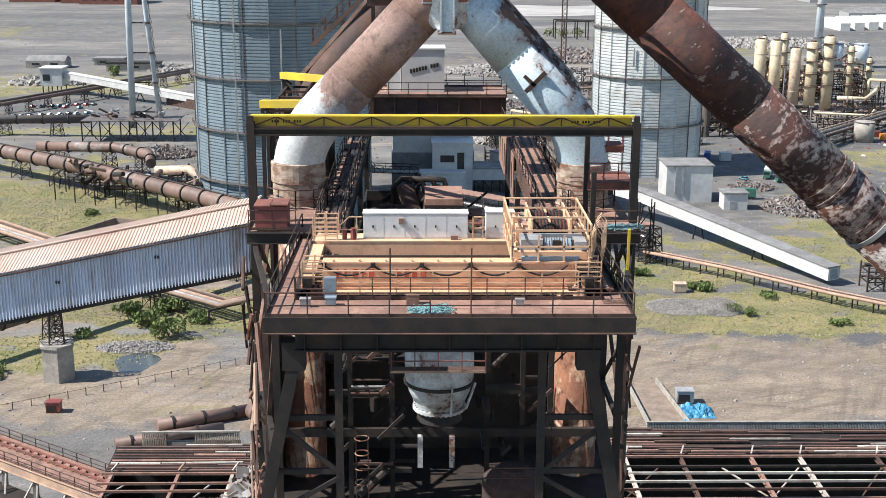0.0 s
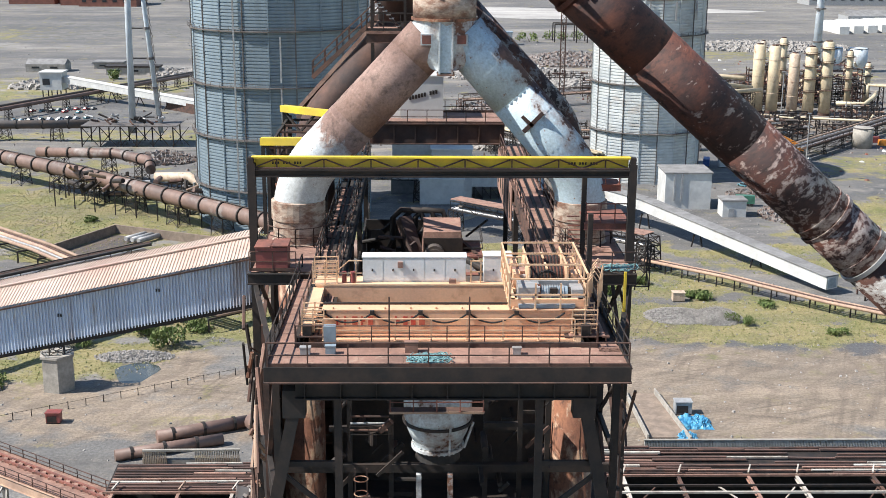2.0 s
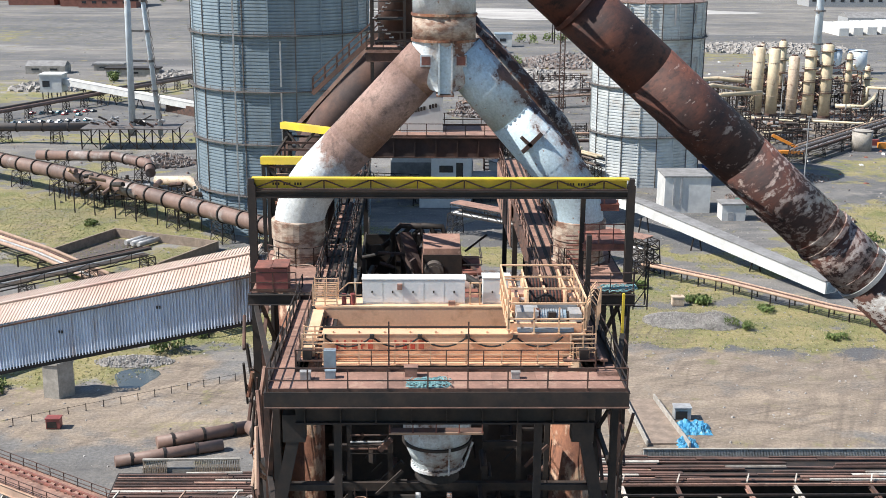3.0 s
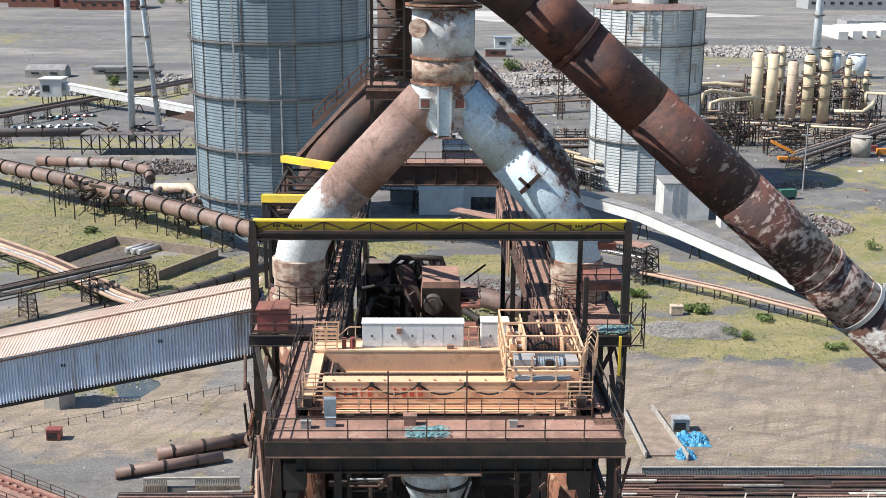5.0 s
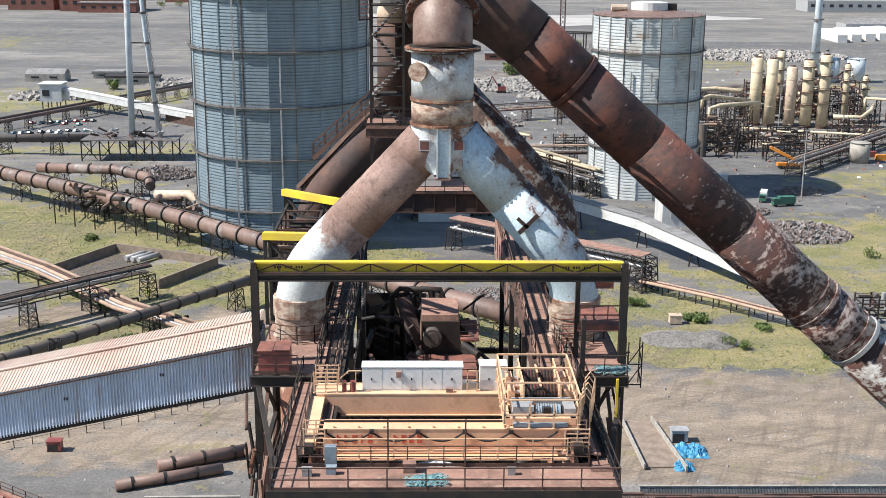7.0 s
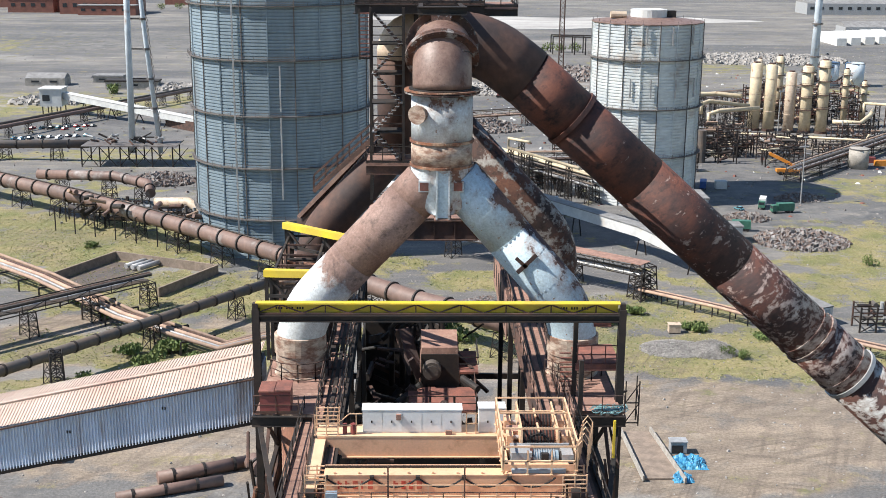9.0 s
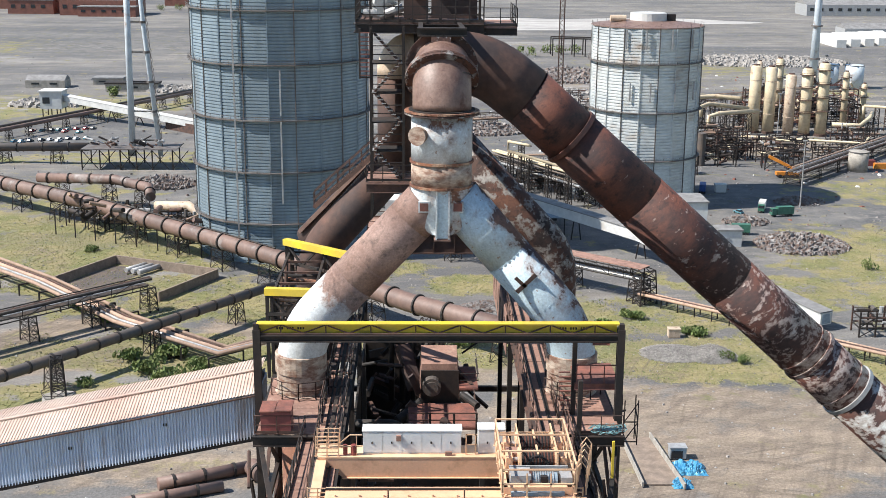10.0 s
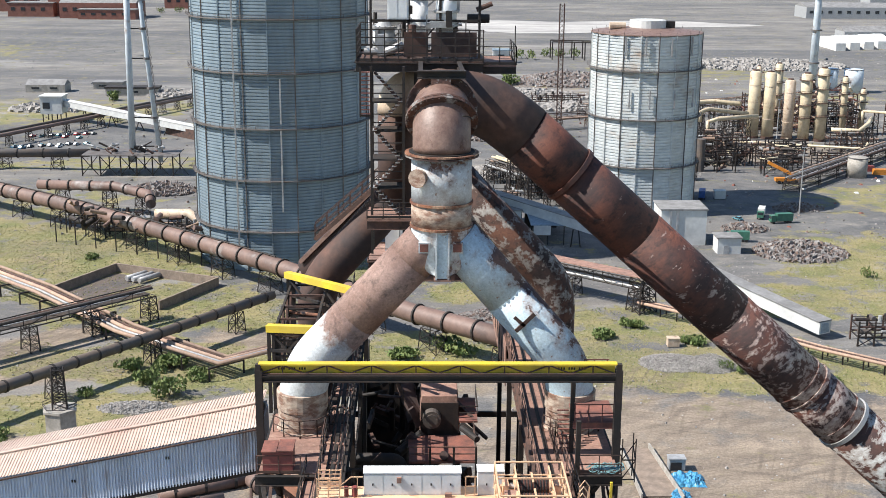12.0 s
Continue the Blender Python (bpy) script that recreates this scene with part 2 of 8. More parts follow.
SPOIL = material("pale_spoil", (0.46, 0.44, 0.41), (0.28, 0.265, 0.25), 0.02, 0.38, 0.62, rough=0.95, gscale=0.2, grain=0.3, stretch=(0.4, 1.4, 1))
PALEROOF = material("pale_shed_roof", (0.62, 0.61, 0.58), (0.5, 0.5, 0.48), 0.1, rough=0.7)

# ---- building helpers ----
ORIGIN = {}


class Geo:
    """Gathers vertices and faces, in world metres."""

    def __init__(self):
        self.v, self.f = [], []

    def add(self, verts, faces):
        k = len(self.v)
        self.v += [tuple(p) for p in verts]
        self.f += [tuple(k + i for i in q) for q in faces]
        return self

    def box(self, x0, x1, y0, y1, z0, z1):
        vs = [(x, y, z) for z in (z0, z1) for x, y in ((x0, y0), (x1, y0), (x1, y1), (x0, y1))]
        return self.add(vs, [(3, 2, 1, 0), (4, 5, 6, 7), (0, 1, 5, 4), (1, 2, 6, 5), (2, 3, 7, 6), (3, 0, 4, 7)])

    def bar(self, a, b, w, h=None):
        """A square bar from a to b, w wide and h deep."""
        a, b, h = Vector(a), Vector(b), h or w
        d = (b - a).normalized()
        s = d.cross(Vector((0, 0, 1)))
        s = s.normalized() if s.length > 1e-4 else Vector((1, 0, 0))
        u = s.cross(d)
        vs = [p + s * sx * w / 2 + u * su * h / 2 for p in (a, b) for sx, su in ((-1, -1), (1, -1), (1, 1), (-1, 1))]
        return self.add(vs, [(3, 2, 1, 0), (4, 5, 6, 7), (0, 1, 5, 4), (1, 2, 6, 5), (2, 3, 7, 6), (3, 0, 4, 7)])

    def ibeam(self, a, b, w, h, t=0.05):
        """An I-section drawn from a to b in one piece."""
        a, b = Vector(a), Vector(b)
        d = (b - a).normalized()
        s = d.cross(Vector((0, 0, 1)))
        s = s.normalized() if s.length > 1e-4 else Vector((1, 0, 0))
        u = s.cross(d)
        sec = [(-w / 2, -h / 2), (w / 2, -h / 2), (w / 2, t - h / 2), (t / 2, t - h / 2), (t / 2, h / 2 - t), (w / 2, h / 2 - t), (w / 2, h / 2), (-w / 2, h / 2), (-w / 2, h / 2 - t), (-t / 2, h / 2 - t), (-t / 2, t - h / 2), (-w / 2, t - h / 2)]
        vs = [p + s * x + u * y for p in (a, b) for x, y in sec]
        return self.add(vs, [(i, (i + 1) % 12, (i + 1) % 12 + 12, i + 12) for i in range(12)] + [tuple(reversed(range(12))), tuple(range(12, 24))])

    def tube(self, pts, r, seg=20, caps=True):
        """A round tube along pts; r is one radius or one for each point."""
        pts = [Vector(p) for p in pts]
        rs = r if isinstance(r, (list, tuple)) else [r] * len(pts)
        k = len(self.v)
        side = None
        for i, p in enumerate(pts):
            d = (pts[min(i + 1, len(pts) - 1)] - pts[max(i - 1, 0)]).normalized()
            if side is None:
                side = d.orthogonal().normalized()
            side = (side - d * side.dot(d)).normalized()
            up = d.cross(side)
            self.v += [tuple(p + (side * math.cos(q) + up * math.sin(q)) * rs[i]) for q in (2 * math.pi * j / seg for j in range(seg))]
        for i in range(len(pts) - 1):
            for j in range(seg):
                a, b = k + i * seg + j, k + i * seg + (j + 1) % seg
                self.f.append((a, b, b + seg, a + seg))
        if caps:
            self.f.append(tuple(k + j for j in reversed(range(seg))))
            self.f.append(tuple(k + (len(pts) - 1) * seg + j for j in range(seg)))
        return self


def thing(name, at, label, category, group="", kind=""):
    ob = new(name)
    ob.location, ob.empty_display_size = at, 0.2
    ORIGIN[ob] = Vector(at)
    return tagged(ob, label, category, group, kind)


def mesh_of(name, geo, mat, origin, smooth=False):
    me = bpy.data.meshes.new(name)
    me.from_pydata([tuple(Vector(p) - origin) for p in geo.v], [], geo.f)
    me.materials.append(mat)
    if smooth:
        me.polygons.foreach_set("use_smooth", [len(p.vertices) == 4 for p in me.polygons])
    me.update()
    return me


def part(name, geo, mat, parent, label="", smooth=False):
    """One mesh under a thing or a part."""
    o = ORIGIN[parent]
    ob = new(name, mesh_of(name, geo, mat, o, smooth))
    ob.parent = parent
    ORIGIN[ob] = o
    return tagged(ob, label)


def piece(name, me, parent, at, rz=0.0):
    """A repeat on shared mesh data, placed in the world at `at`."""
    ob = new(name, me)
    ob.parent = parent
    ob.location = Vector(at) - ORIGIN[parent]
    ob.rotation_euler = (0, 0, rz)
    ORIGIN[ob] = Vector(at)
    return ob


def solid(name, geo, mat, label, category, kind="", smooth=False, group=""):
    """A thing that is one mesh."""
    v = np.array(geo.v)
    o = Vector((float(v[:, 0].mean()), float(v[:, 1].mean()), float(v[:, 2].min())))
    ob = new(name, mesh_of(name, geo, mat, o, smooth))
    ob.location = o
    ORIGIN[ob] = o
    return tagged(ob, label, category, group, kind)


POSTS = {}


def post_mesh(mat, h, w):
    key = (mat.name, round(h, 2), w)
    if key not in POSTS:
        POSTS[key] = mesh_of("post", Geo().box(-w / 2, w / 2, -w / 2, w / 2, 0, h).box(-w, w, -w, w, 0, 0.03), mat, Vector((0, 0, 0)))
    return POSTS[key]


def handrail(parent, a, b, mat, h=1.1, step=1.65, w=0.06, rails=2, toe=True, posts=True):
    """Posts, rails and a toe board along a walkway's edge."""
    a, b = Vector(a), Vector(b)
    n = max(1, round((b - a).length / step))
    if posts:
        me = post_mesh(mat, h, w)
        for i in range(n + 1):
            piece("post", me, parent, a.lerp(b, i / n))
    for i in range(rails):
        z = Vector((0, 0, h * (1 - i / rails) - 0.02))
        part("rail", Geo().bar(a + z, b + z, w * 0.85), mat, parent)
    if toe:
        part("toe_board", Geo().bar(a + Vector((0, 0, 0.09)), b + Vector((0, 0, 0.09)), 0.02, 0.16), mat, parent)


def bend(a, corner, b, n=7, cut=2.0):
    """Points from a to b that round the corner off."""
    a, c, b = Vector(a), Vector(corner), Vector(b)
    p, q = c + (a - c).normalized() * cut, c + (b - c).normalized() * cut
    return [a] + [(p * (1 - t) ** 2 + c * 2 * t * (1 - t) + q * t ** 2) for t in (i / n for i in range(n + 1))] + [b]


def flange(parent, at, way, r, t, mat, name="flange", inner=0.0, bolts=0):
    way = Vector(way).normalized() * t / 2
    g = Geo().tube([Vector(at) - way, Vector(at) + way], r, 28)
    if bolts:
        s = way.orthogonal().normalized()
        u = way.normalized().cross(s)
        for i in range(bolts):
            q = 2 * math.pi * i / bolts
            c = Vector(at) + (s * math.cos(q) + u * math.sin(q)) * (r - 0.1)
            g.tube([c - way * 1.9, c + way * 1.9], 0.05, 5)
    return part(name, g, mat, parent)


def trestle(name, x, y, z0, z1, w, d, mat, label, group, rz=0.0, bays=3, t=0.25):
    """A braced four-legged steel support."""
    ob = thing(name, (x, y, z0), label, "trestle", group)
    c, s = math.cos(rz), math.sin(rz)

    def at(u, v, z, f=1.0):
        k = 1.25 - 0.25 * (z - z0) / (z1 - z0)
        return (x + (u * w / 2 * c - v * d / 2 * s) * k, y + (u * w / 2 * s + v * d / 2 * c) * k, z)
    zs = [z0 + (z1 - z0) * i / bays for i in range(bays + 1)]
    for u, v in ((-1, -1), (1, -1), (1, 1), (-1, 1)):
        part("leg", Geo().bar(at(u, v, z0), at(u, v, z1), t), mat, ob)
    for (u, v), (p, q) in (((-1, -1), (1, -1)), ((1, -1), (1, 1)), ((1, 1), (-1, 1)), ((-1, 1), (-1, -1))):
        g = Geo()
        for i in range(bays):
            g.bar(at(u, v, zs[i]), at(p, q, zs[i + 1]), t * 0.5).bar(at(p, q, zs[i]), at(u, v, zs[i + 1]), t * 0.5).bar(at(u, v, zs[i + 1]), at(p, q, zs[i + 1]), t * 0.6)
        tagged(part("brace", g, mat, ob), kind="stuff")
    return ob


def along(pts, gap):
    """Evenly spaced (place, direction) along a broken line."""
    pts = [Vector(p) for p in pts]
    left = gap / 2
    for a, b in zip(pts, pts[1:]):
        d = (b - a).length
        while left < d:
            yield a.lerp(b, left / d), (b - a).normalized()
            left += gap
        left -= d


def pipeline(name, pts, r, mat, label, ring=0.0, gap=25.0, legs=None, base=0.0, group="pipelines", seg=16):
    """A long pipe with stiffening rings on trestles."""
    ob = thing(name, (pts[0][0], pts[0][1], base), label, "pipeline", group)
    part("pipe", Geo().tube(pts, r, seg), mat, ob, smooth=True)
    if ring:
        for p, d in along(pts, ring):
            part("ring", Geo().tube([p - d * 0.25, p + d * 0.25], r * 1.16, seg), DARK, ob)
    if legs:
        for p, d in along(pts, gap):
            trestle("pipe_trestle", p.x, p.y, base, p.z - r, r * 1.6 + 1.0, r * 1.2 + 0.8, legs, "rusty braced steel trestle under a pipeline", "trestles under " + name, math.atan2(d.y, d.x), max(1, round((p.z - r - base) / 3)))
    return ob


def heap(name, x, y, rx, ry, h, mat, label, n=500, size=0.8, seed=1, base=0.0, flat=False):
    """A pile of many broken blocks, kind of stuff."""
    rnd = random.Random(seed)
    g = Geo()
    for _ in range(n):
        q, k = rnd.random() * 2 * math.pi, math.sqrt(rnd.random())
        top = h * (1 - k * k) * (0.6 + 0.4 * rnd.random())
        p = Vector((x + rx * k * math.cos(q), y + ry * k * math.sin(q), base + max(0.05, top * rnd.uniform(0.75, 1))))
        m = Euler((rnd.random() * 6, rnd.random() * 6, rnd.random() * 6)).to_matrix()
        sx, sy, sz = (size * rnd.uniform(0.3, 1.3) for _ in range(3))
        if flat:
            sz *= 0.2
        g.add([p + m @ Vector((a * sx / 2, b * sy / 2, c * sz / 2)) for c in (-1, 1) for a, b in ((-1, -1), (1, -1), (1, 1), (-1, 1))],
              [(3, 2, 1, 0), (4, 5, 6, 7), (0, 1, 5, 4), (1, 2, 6, 5), (2, 3, 7, 6), (3, 0, 4, 7)])
    # the packed core under the blocks
    k = len(g.v)
    ring, lay = 18, 5
    for i in range(lay):
        f = i / lay
        for j in range(ring):
            q = 2 * math.pi * j / ring
            rr = (1 - f * 0.9) * (0.9 + 0.12 * rnd.random())
            g.v.append((x + rx * rr * math.cos(q), y + ry * rr * math.sin(q), base - 0.1 + h * 0.75 * (1 - (1 - f * 0.9) ** 2)))
    for i in range(lay - 1):
        for j in range(ring):
            a, b = k + i * ring + j, k + i * ring + (j + 1) % ring
            g.f.append((a, b, b + ring, a + ring))
    g.f.append(tuple(k + (lay - 1) * ring + j for j in range(ring)))
    return solid(name, g, mat, label, "heap", "stuff")


def shrub(x, y, r, h, seed, label="dense green shrub growing on waste ground", n=900, base=0.0):
    rnd = random.Random(seed)
    ob = thing("shrub", (x, y, base), label, "shrub", "shrubs")
    g = Geo()
    for i in range(5):
        q = rnd.random() * 6.28
        g.tube([(x, y, base), (x + 0.4 * r * math.cos(q), y + 0.4 * r * math.sin(q), base + h * 0.6)], [0.12, 0.04], 5)
    part("trunk", g, BARK, ob)
    g = Geo()
    lumps = [(x + rnd.uniform(-0.6, 0.6) * r, y + rnd.uniform(-0.6, 0.6) * r, base + h * rnd.uniform(0.3, 0.75), r * rnd.uniform(0.35, 0.6)) for _ in range(7)]
    for _ in range(n):
        cx, cy, cz, cr = rnd.choice(lumps)
        v = Vector((rnd.gauss(0, 1), rnd.gauss(0, 1), rnd.gauss(0, 1))).normalized() * cr * rnd.uniform(0.6, 1.05)
        p = Vector((cx, cy, cz)) + Vector((v.x, v.y, v.z * h / r * 0.7))
        p.z = max(base + 0.1, p.z)
        s = r * rnd.uniform(0.06, 0.13)
        m = Euler((rnd.random() * 6, rnd.random() * 6, rnd.random() * 6)).to_matrix()
        g.add([p + m @ Vector(q) * s for q in ((-1, -0.4, 0), (0, -0.6, 0.15), (1, 0, 0), (0, 0.6, 0.15), (-1, 0.4, 0))], [(0, 1, 2, 3, 4)])
    part("crown", g, LEAF, ob)
    return ob

# ---- ground ----
PATCHES = [  # centre, radii, turn, strength, channel: 0 grass, 1 pale dirt, 2 dark
    (-125, 405, 75, 30, -0.5, 1.0, 0), (-85, 345, 55, 22, -0.4, 0.8, 0), (-62, 290, 42, 20, -0.2, 1.0, 0), (-85, 258, 30, 12, 0.2, 0.9, 0),
    (90, 285, 75, 17, -0.2, 1.0, 0), (60, 322, 35, 16, -0.3, 0.7, 0), (120, 345, 60, 16, -0.2, 0.7, 0), (165, 385, 50, 40, 0.2, 0.8, 0),
    (15, 302, 45, 16, 0.0, 0.9, 0), (-170, 470, 60, 30, 0.2, 0.5, 0), (-230, 720, 110, 45, 0.1, 0.7, 0), (-400, 1100, 130, 55, 0.0, 0.8, 0),
    (-430, 1330, 170, 60, 0.0, 0.6, 0), (220, 1150, 330, 22, 0.12, 0.9, 0), (230, 960, 90, 30, 0.1, 0.6, 0), (300, 820, 90, 20, 0.1, 0.5, 0), (215, 500, 60, 30, 0.3, 0.6, 0),
    (-30, 380, 40, 14, -0.3, 0.7, 0), (18, 355, 14, 13, -0.2, 1.2, 0), (-150, 560, 70, 14, 0.1, 0.6, 0),
    (75, 242, 75, 34, 0.0, 0.9, 1), (-45, 238, 60, 20, 0.1, 0.8, 1), (-98, 288, 30, 16, 0.3, 0.9, 1), (-60, 256, 14, 8, 0.4, 1.0, 1), (66, 292, 16, 7, 0.0, 1.2, 1),
    (20, 283, 45, 13, 0.0, 0.7, 1), (-45, 312, 14, 8, 0.5, 0.9, 1), (100, 1300, 230, 60, 0.05, 1.3, 1), (-260, 900, 60, 14, 0.2, 0.7, 1), (90, 850, 110, 70, 0.1, 0.5, 1), (150, 600, 70, 40, 0.1, 0.6, 1),
    (-300, 1150, 260, 150, 0.0, 0.6, 2), (30, 460, 70, 50, 0.0, 0.9, 2), (-120, 500, 60, 30, 0.2, 0.6, 2), (150, 440, 60, 45, 0.1, 0.7, 2), (-60, 390, 45, 14, -0.4, 0.7, 2),
    (-78, 388, 55, 9, -0.75, 1.1, 2), (-130, 448, 60, 12, -0.72, 1.0, 2), (-40, 352, 26, 10, -0.8, 1.1, 2), (-150, 402, 60, 6, -0.6, 1.0, 1), (-86, 322, 34, 5, 0.5, 1.0, 1), (-118, 300, 30, 9, 0.3, 1.0, 1), (60, 425, 75, 30, -0.5, 1.1, 2), (100, 520, 90, 40, 0.0, 1.1, 2), (118, 330, 40, 10, -0.6, 0.9, 2), (-190, 620, 80, 40, 0.2, 0.8, 2), (40, 640, 70, 60, 0.2, 0.7, 2),
    (300, 1000, 200, 90, 0.1, 0.6, 2), (-30, 215, 60, 14, 0.1, 0.5, 2), (190, 460, 60, 25, 0.1, 0.5, 2), (120, 1000, 80, 60, 0.1, 0.5, 2),
]


def ground_masks(x, y):
    wob = Vector((x / 26, y / 26, 0.3))
    dx, dy = 9 * noise.noise(wob), 9 * noise.noise(wob + Vector((7, 3, 1)))
    fine = 0.35 * noise.noise(Vector((x / 7, y / 7, 2.0))) + 0.25 * noise.noise(Vector((x / 60, y / 60, 5.0)))
    out = [0.0, 0.0, 0.0]
    for cx, cy, rx, ry, q, k, ch in PATCHES:
        u, v = x + dx - cx, y + dy - cy
        if abs(u) > 2.2 * max(rx, ry) or abs(v) > 2.2 * max(rx, ry):
            continue
        c, s = math.cos(q), math.sin(q)
        d = math.hypot((u * c + v * s) / rx, (v * c - u * s) / ry)
        out[ch] = max(out[ch], k * min(1.0, max(0.0, (1.15 + fine - d) / 0.35)))
    return [min(1.0, o) for o in out]


def steps(a, b, near, far, step):
    """Grid lines from a to b, dense between near and far."""
    xs, x = [], near
    while x <= far:
        xs.append(x)
        x += step
    w, x = step, far
    while x < b:
        w *= 1.35
        x += w
        xs.append(min(x, b))
    w, x = step, near
    while x > a:
        w *= 1.35
        x -= w
        xs.insert(0, max(x, a))
    return xs


gx, gy = steps(-4500, 4500, -260, 260, 3.0), steps(-600, 4800, 100, 640, 3.0)
verts = [(x, y, 0.0) for y in gy for x in gx]
faces = [(j * len(gx) + i, j * len(gx) + i + 1, (j + 1) * len(gx) + i + 1, (j + 1) * len(gx) + i) for j in range(len(gy) - 1) for i in range(len(gx) - 1)]
me = bpy.data.meshes.new("ground")
me.from_pydata(verts, [], faces)
cover = me.color_attributes.new("cover", "FLOAT_COLOR", "POINT")
cover.data.foreach_set("color", [c for x, y, z in verts for c in (*ground_masks(x, y), 1.0)])


def ground_material():
    m = bpy.data.materials.new("waste_ground")
    m.use_nodes = True
    n, l = m.node_tree.nodes, m.node_tree.links
    s = n["Principled BSDF"]
    s.inputs["Roughness"].default_value = 0.95
    geo, att, sep = n.new("ShaderNodeNewGeometry"), n.new("ShaderNodeAttribute"), n.new("ShaderNodeSeparateColor")
    att.attribute_name = "cover"
    l.new(att.outputs["Color"], sep.inputs[0])

    def noisy(sc, detail=7.0, stretch=(1, 1, 1)):
        mp, q = n.new("ShaderNodeMapping"), n.new("ShaderNodeTexNoise")
        mp.inputs["Scale"].default_value = stretch
        q.inputs["Scale"].default_value, q.inputs["Detail"].default_value, q.inputs["Roughness"].default_value = sc, detail, 0.68
        l.new(geo.outputs["Position"], mp.inputs[0])
        l.new(mp.outputs[0], q.inputs["Vector"])
        return q.outputs["Fac"]

    def ramp(src, lo, hi):
        q = n.new("ShaderNodeMapRange")
        q.inputs["From Min"].default_value, q.inputs["From Max"].default_value = lo, hi
        l.new(src, q.inputs["Value"])
        return q.outputs["Result"]

    def math_(op, a, b):
        q = n.new("ShaderNodeMath")
        q.operation = op
        for i, v in enumerate((a, b)):
            if isinstance(v, (int, float)):
                q.inputs[i].default_value = v
            else:
                l.new(v, q.inputs[i])
        return q.outputs[0]

    def mix(fac, x, y, how="MIX"):
        q = n.new("ShaderNodeMix")
        q.data_type, q.blend_type = "RGBA", how
        for sock, val in ((q.inputs["Factor"], fac), (q.inputs["A"], x), (q.inputs["B"], y)):
            if isinstance(val, (int, float)):
                sock.default_value = val
            elif isinstance(val, tuple):
                sock.default_value = (*val, 1)
            else:
                l.new(val, sock)
        return q.outputs["Result"]
    base = mix(ramp(noisy(0.03), 0.35, 0.65), (0.205, 0.192, 0.175), (0.112, 0.109, 0.106))
    base = mix(ramp(noisy(0.05, 8, (0.35, 1.6, 1)), 0.52, 0.66), base, (0.28, 0.245, 0.205))
    base = mix(ramp(noisy(0.007, 8, (0.45, 1.5, 1)), 0.46, 0.60), base, (0.088, 0.088, 0.092))
    base = mix(math_("MULTIPLY", ramp(noisy(0.011, 9, (0.35, 1.7, 1)), 0.56, 0.68), 0.8), base, (0.30, 0.285, 0.265))
    rag = noisy(0.10, 9)
    edge = math_("MULTIPLY", math_("SUBTRACT", rag, 0.5), 2.6)
    pale = mix(ramp(noisy(0.12, 9, (0.5, 1.4, 1)), 0.35, 0.65), (0.30, 0.238, 0.178), (0.185, 0.148, 0.112))
    dark = mix(ramp(noisy(0.06), 0.4, 0.6), (0.080, 0.081, 0.083), (0.145, 0.140, 0.134))
    grass = mix(ramp(noisy(0.07), 0.4, 0.62), (0.245, 0.205, 0.095), (0.140, 0.145, 0.050))
    grass = mix(ramp(noisy(0.6), 0.55, 0.7), grass, (0.29, 0.25, 0.165))
    col = mix(ramp(math_("ADD", sep.outputs[2], edge), 0.3, 0.75), base, dark)
    col = mix(ramp(math_("ADD", sep.outputs[1], edge), 0.3, 0.8), col, pale)
    col = mix(ramp(math_("ADD", sep.outputs[0], math_("MULTIPLY", edge, 1.6)), 0.3, 0.7), col, grass)
    col = mix(math_("MULTIPLY", ramp(noisy(0.035, 10, (0.3, 1.3, 1)), 0.5, 0.72), 0.55), col, (0.095, 0.085, 0.075))
    col = mix(math_("MULTIPLY", ramp(noisy(0.3, 10, (0.5, 1.2, 1)), 0.58, 0.72), 0.6), col, (0.34, 0.29, 0.23))
    for turn, wide in ((0.35, 0.5), (-0.25, 0.8), (1.2, 0.7)):
        rm, q = n.new("ShaderNodeMapping"), n.new("ShaderNodeTexNoise")
        rm.vector_type = "TEXTURE"
        rm.inputs["Rotation"].default_value, rm.inputs["Scale"].default_value = (0, 0, turn), (14.0, wide, 1.0)
        l.new(geo.outputs["Position"], rm.inputs[0])
        l.new(rm.outputs[0], q.inputs["Vector"])
        q.inputs["Scale"].default_value, q.inputs["Detail"].default_value, q.inputs["Distortion"].default_value = 0.5, 5.0, 0.6
        worn = math_("MULTIPLY", ramp(q.outputs["Fac"], 0.52, 0.66), ramp(noisy(0.02, 4), 0.42, 0.56))
        worn = math_("MULTIPLY", worn, math_("ADD", math_("MULTIPLY", sep.outputs[1], 0.55), 0.1))
        col = mix(worn, col, (0.105, 0.082, 0.064))
    wv, wm = n.new("ShaderNodeTexWave"), n.new("ShaderNodeMapping")
    wm.inputs["Rotation"].default_value = (0, 0, 0.6)
    wv.inputs["Scale"].default_value, wv.inputs["Distortion"].default_value, wv.inputs["Detail"].default_value, wv.inputs["Detail Scale"].default_value = 0.05, 30.0, 6.0, 0.35
    l.new(geo.outputs["Position"], wm.inputs[0])
    l.new(wm.outputs[0], wv.inputs["Vector"])
    col = mix(math_("MULTIPLY", math_("MULTIPLY", ramp(wv.outputs["Fac"], 0.62, 0.95), sep.outputs[1]), 0.42), col, (0.13, 0.10, 0.08))
    g = noisy(1.6, 9)
    col = mix(1.0, col, mix(ramp(g, 0.3, 0.7), (0.62, 0.62, 0.62), (1.3, 1.3, 1.3)), "MULTIPLY")
    l.new(col, s.inputs["Base Color"])
    bp = n.new("ShaderNodeBump")
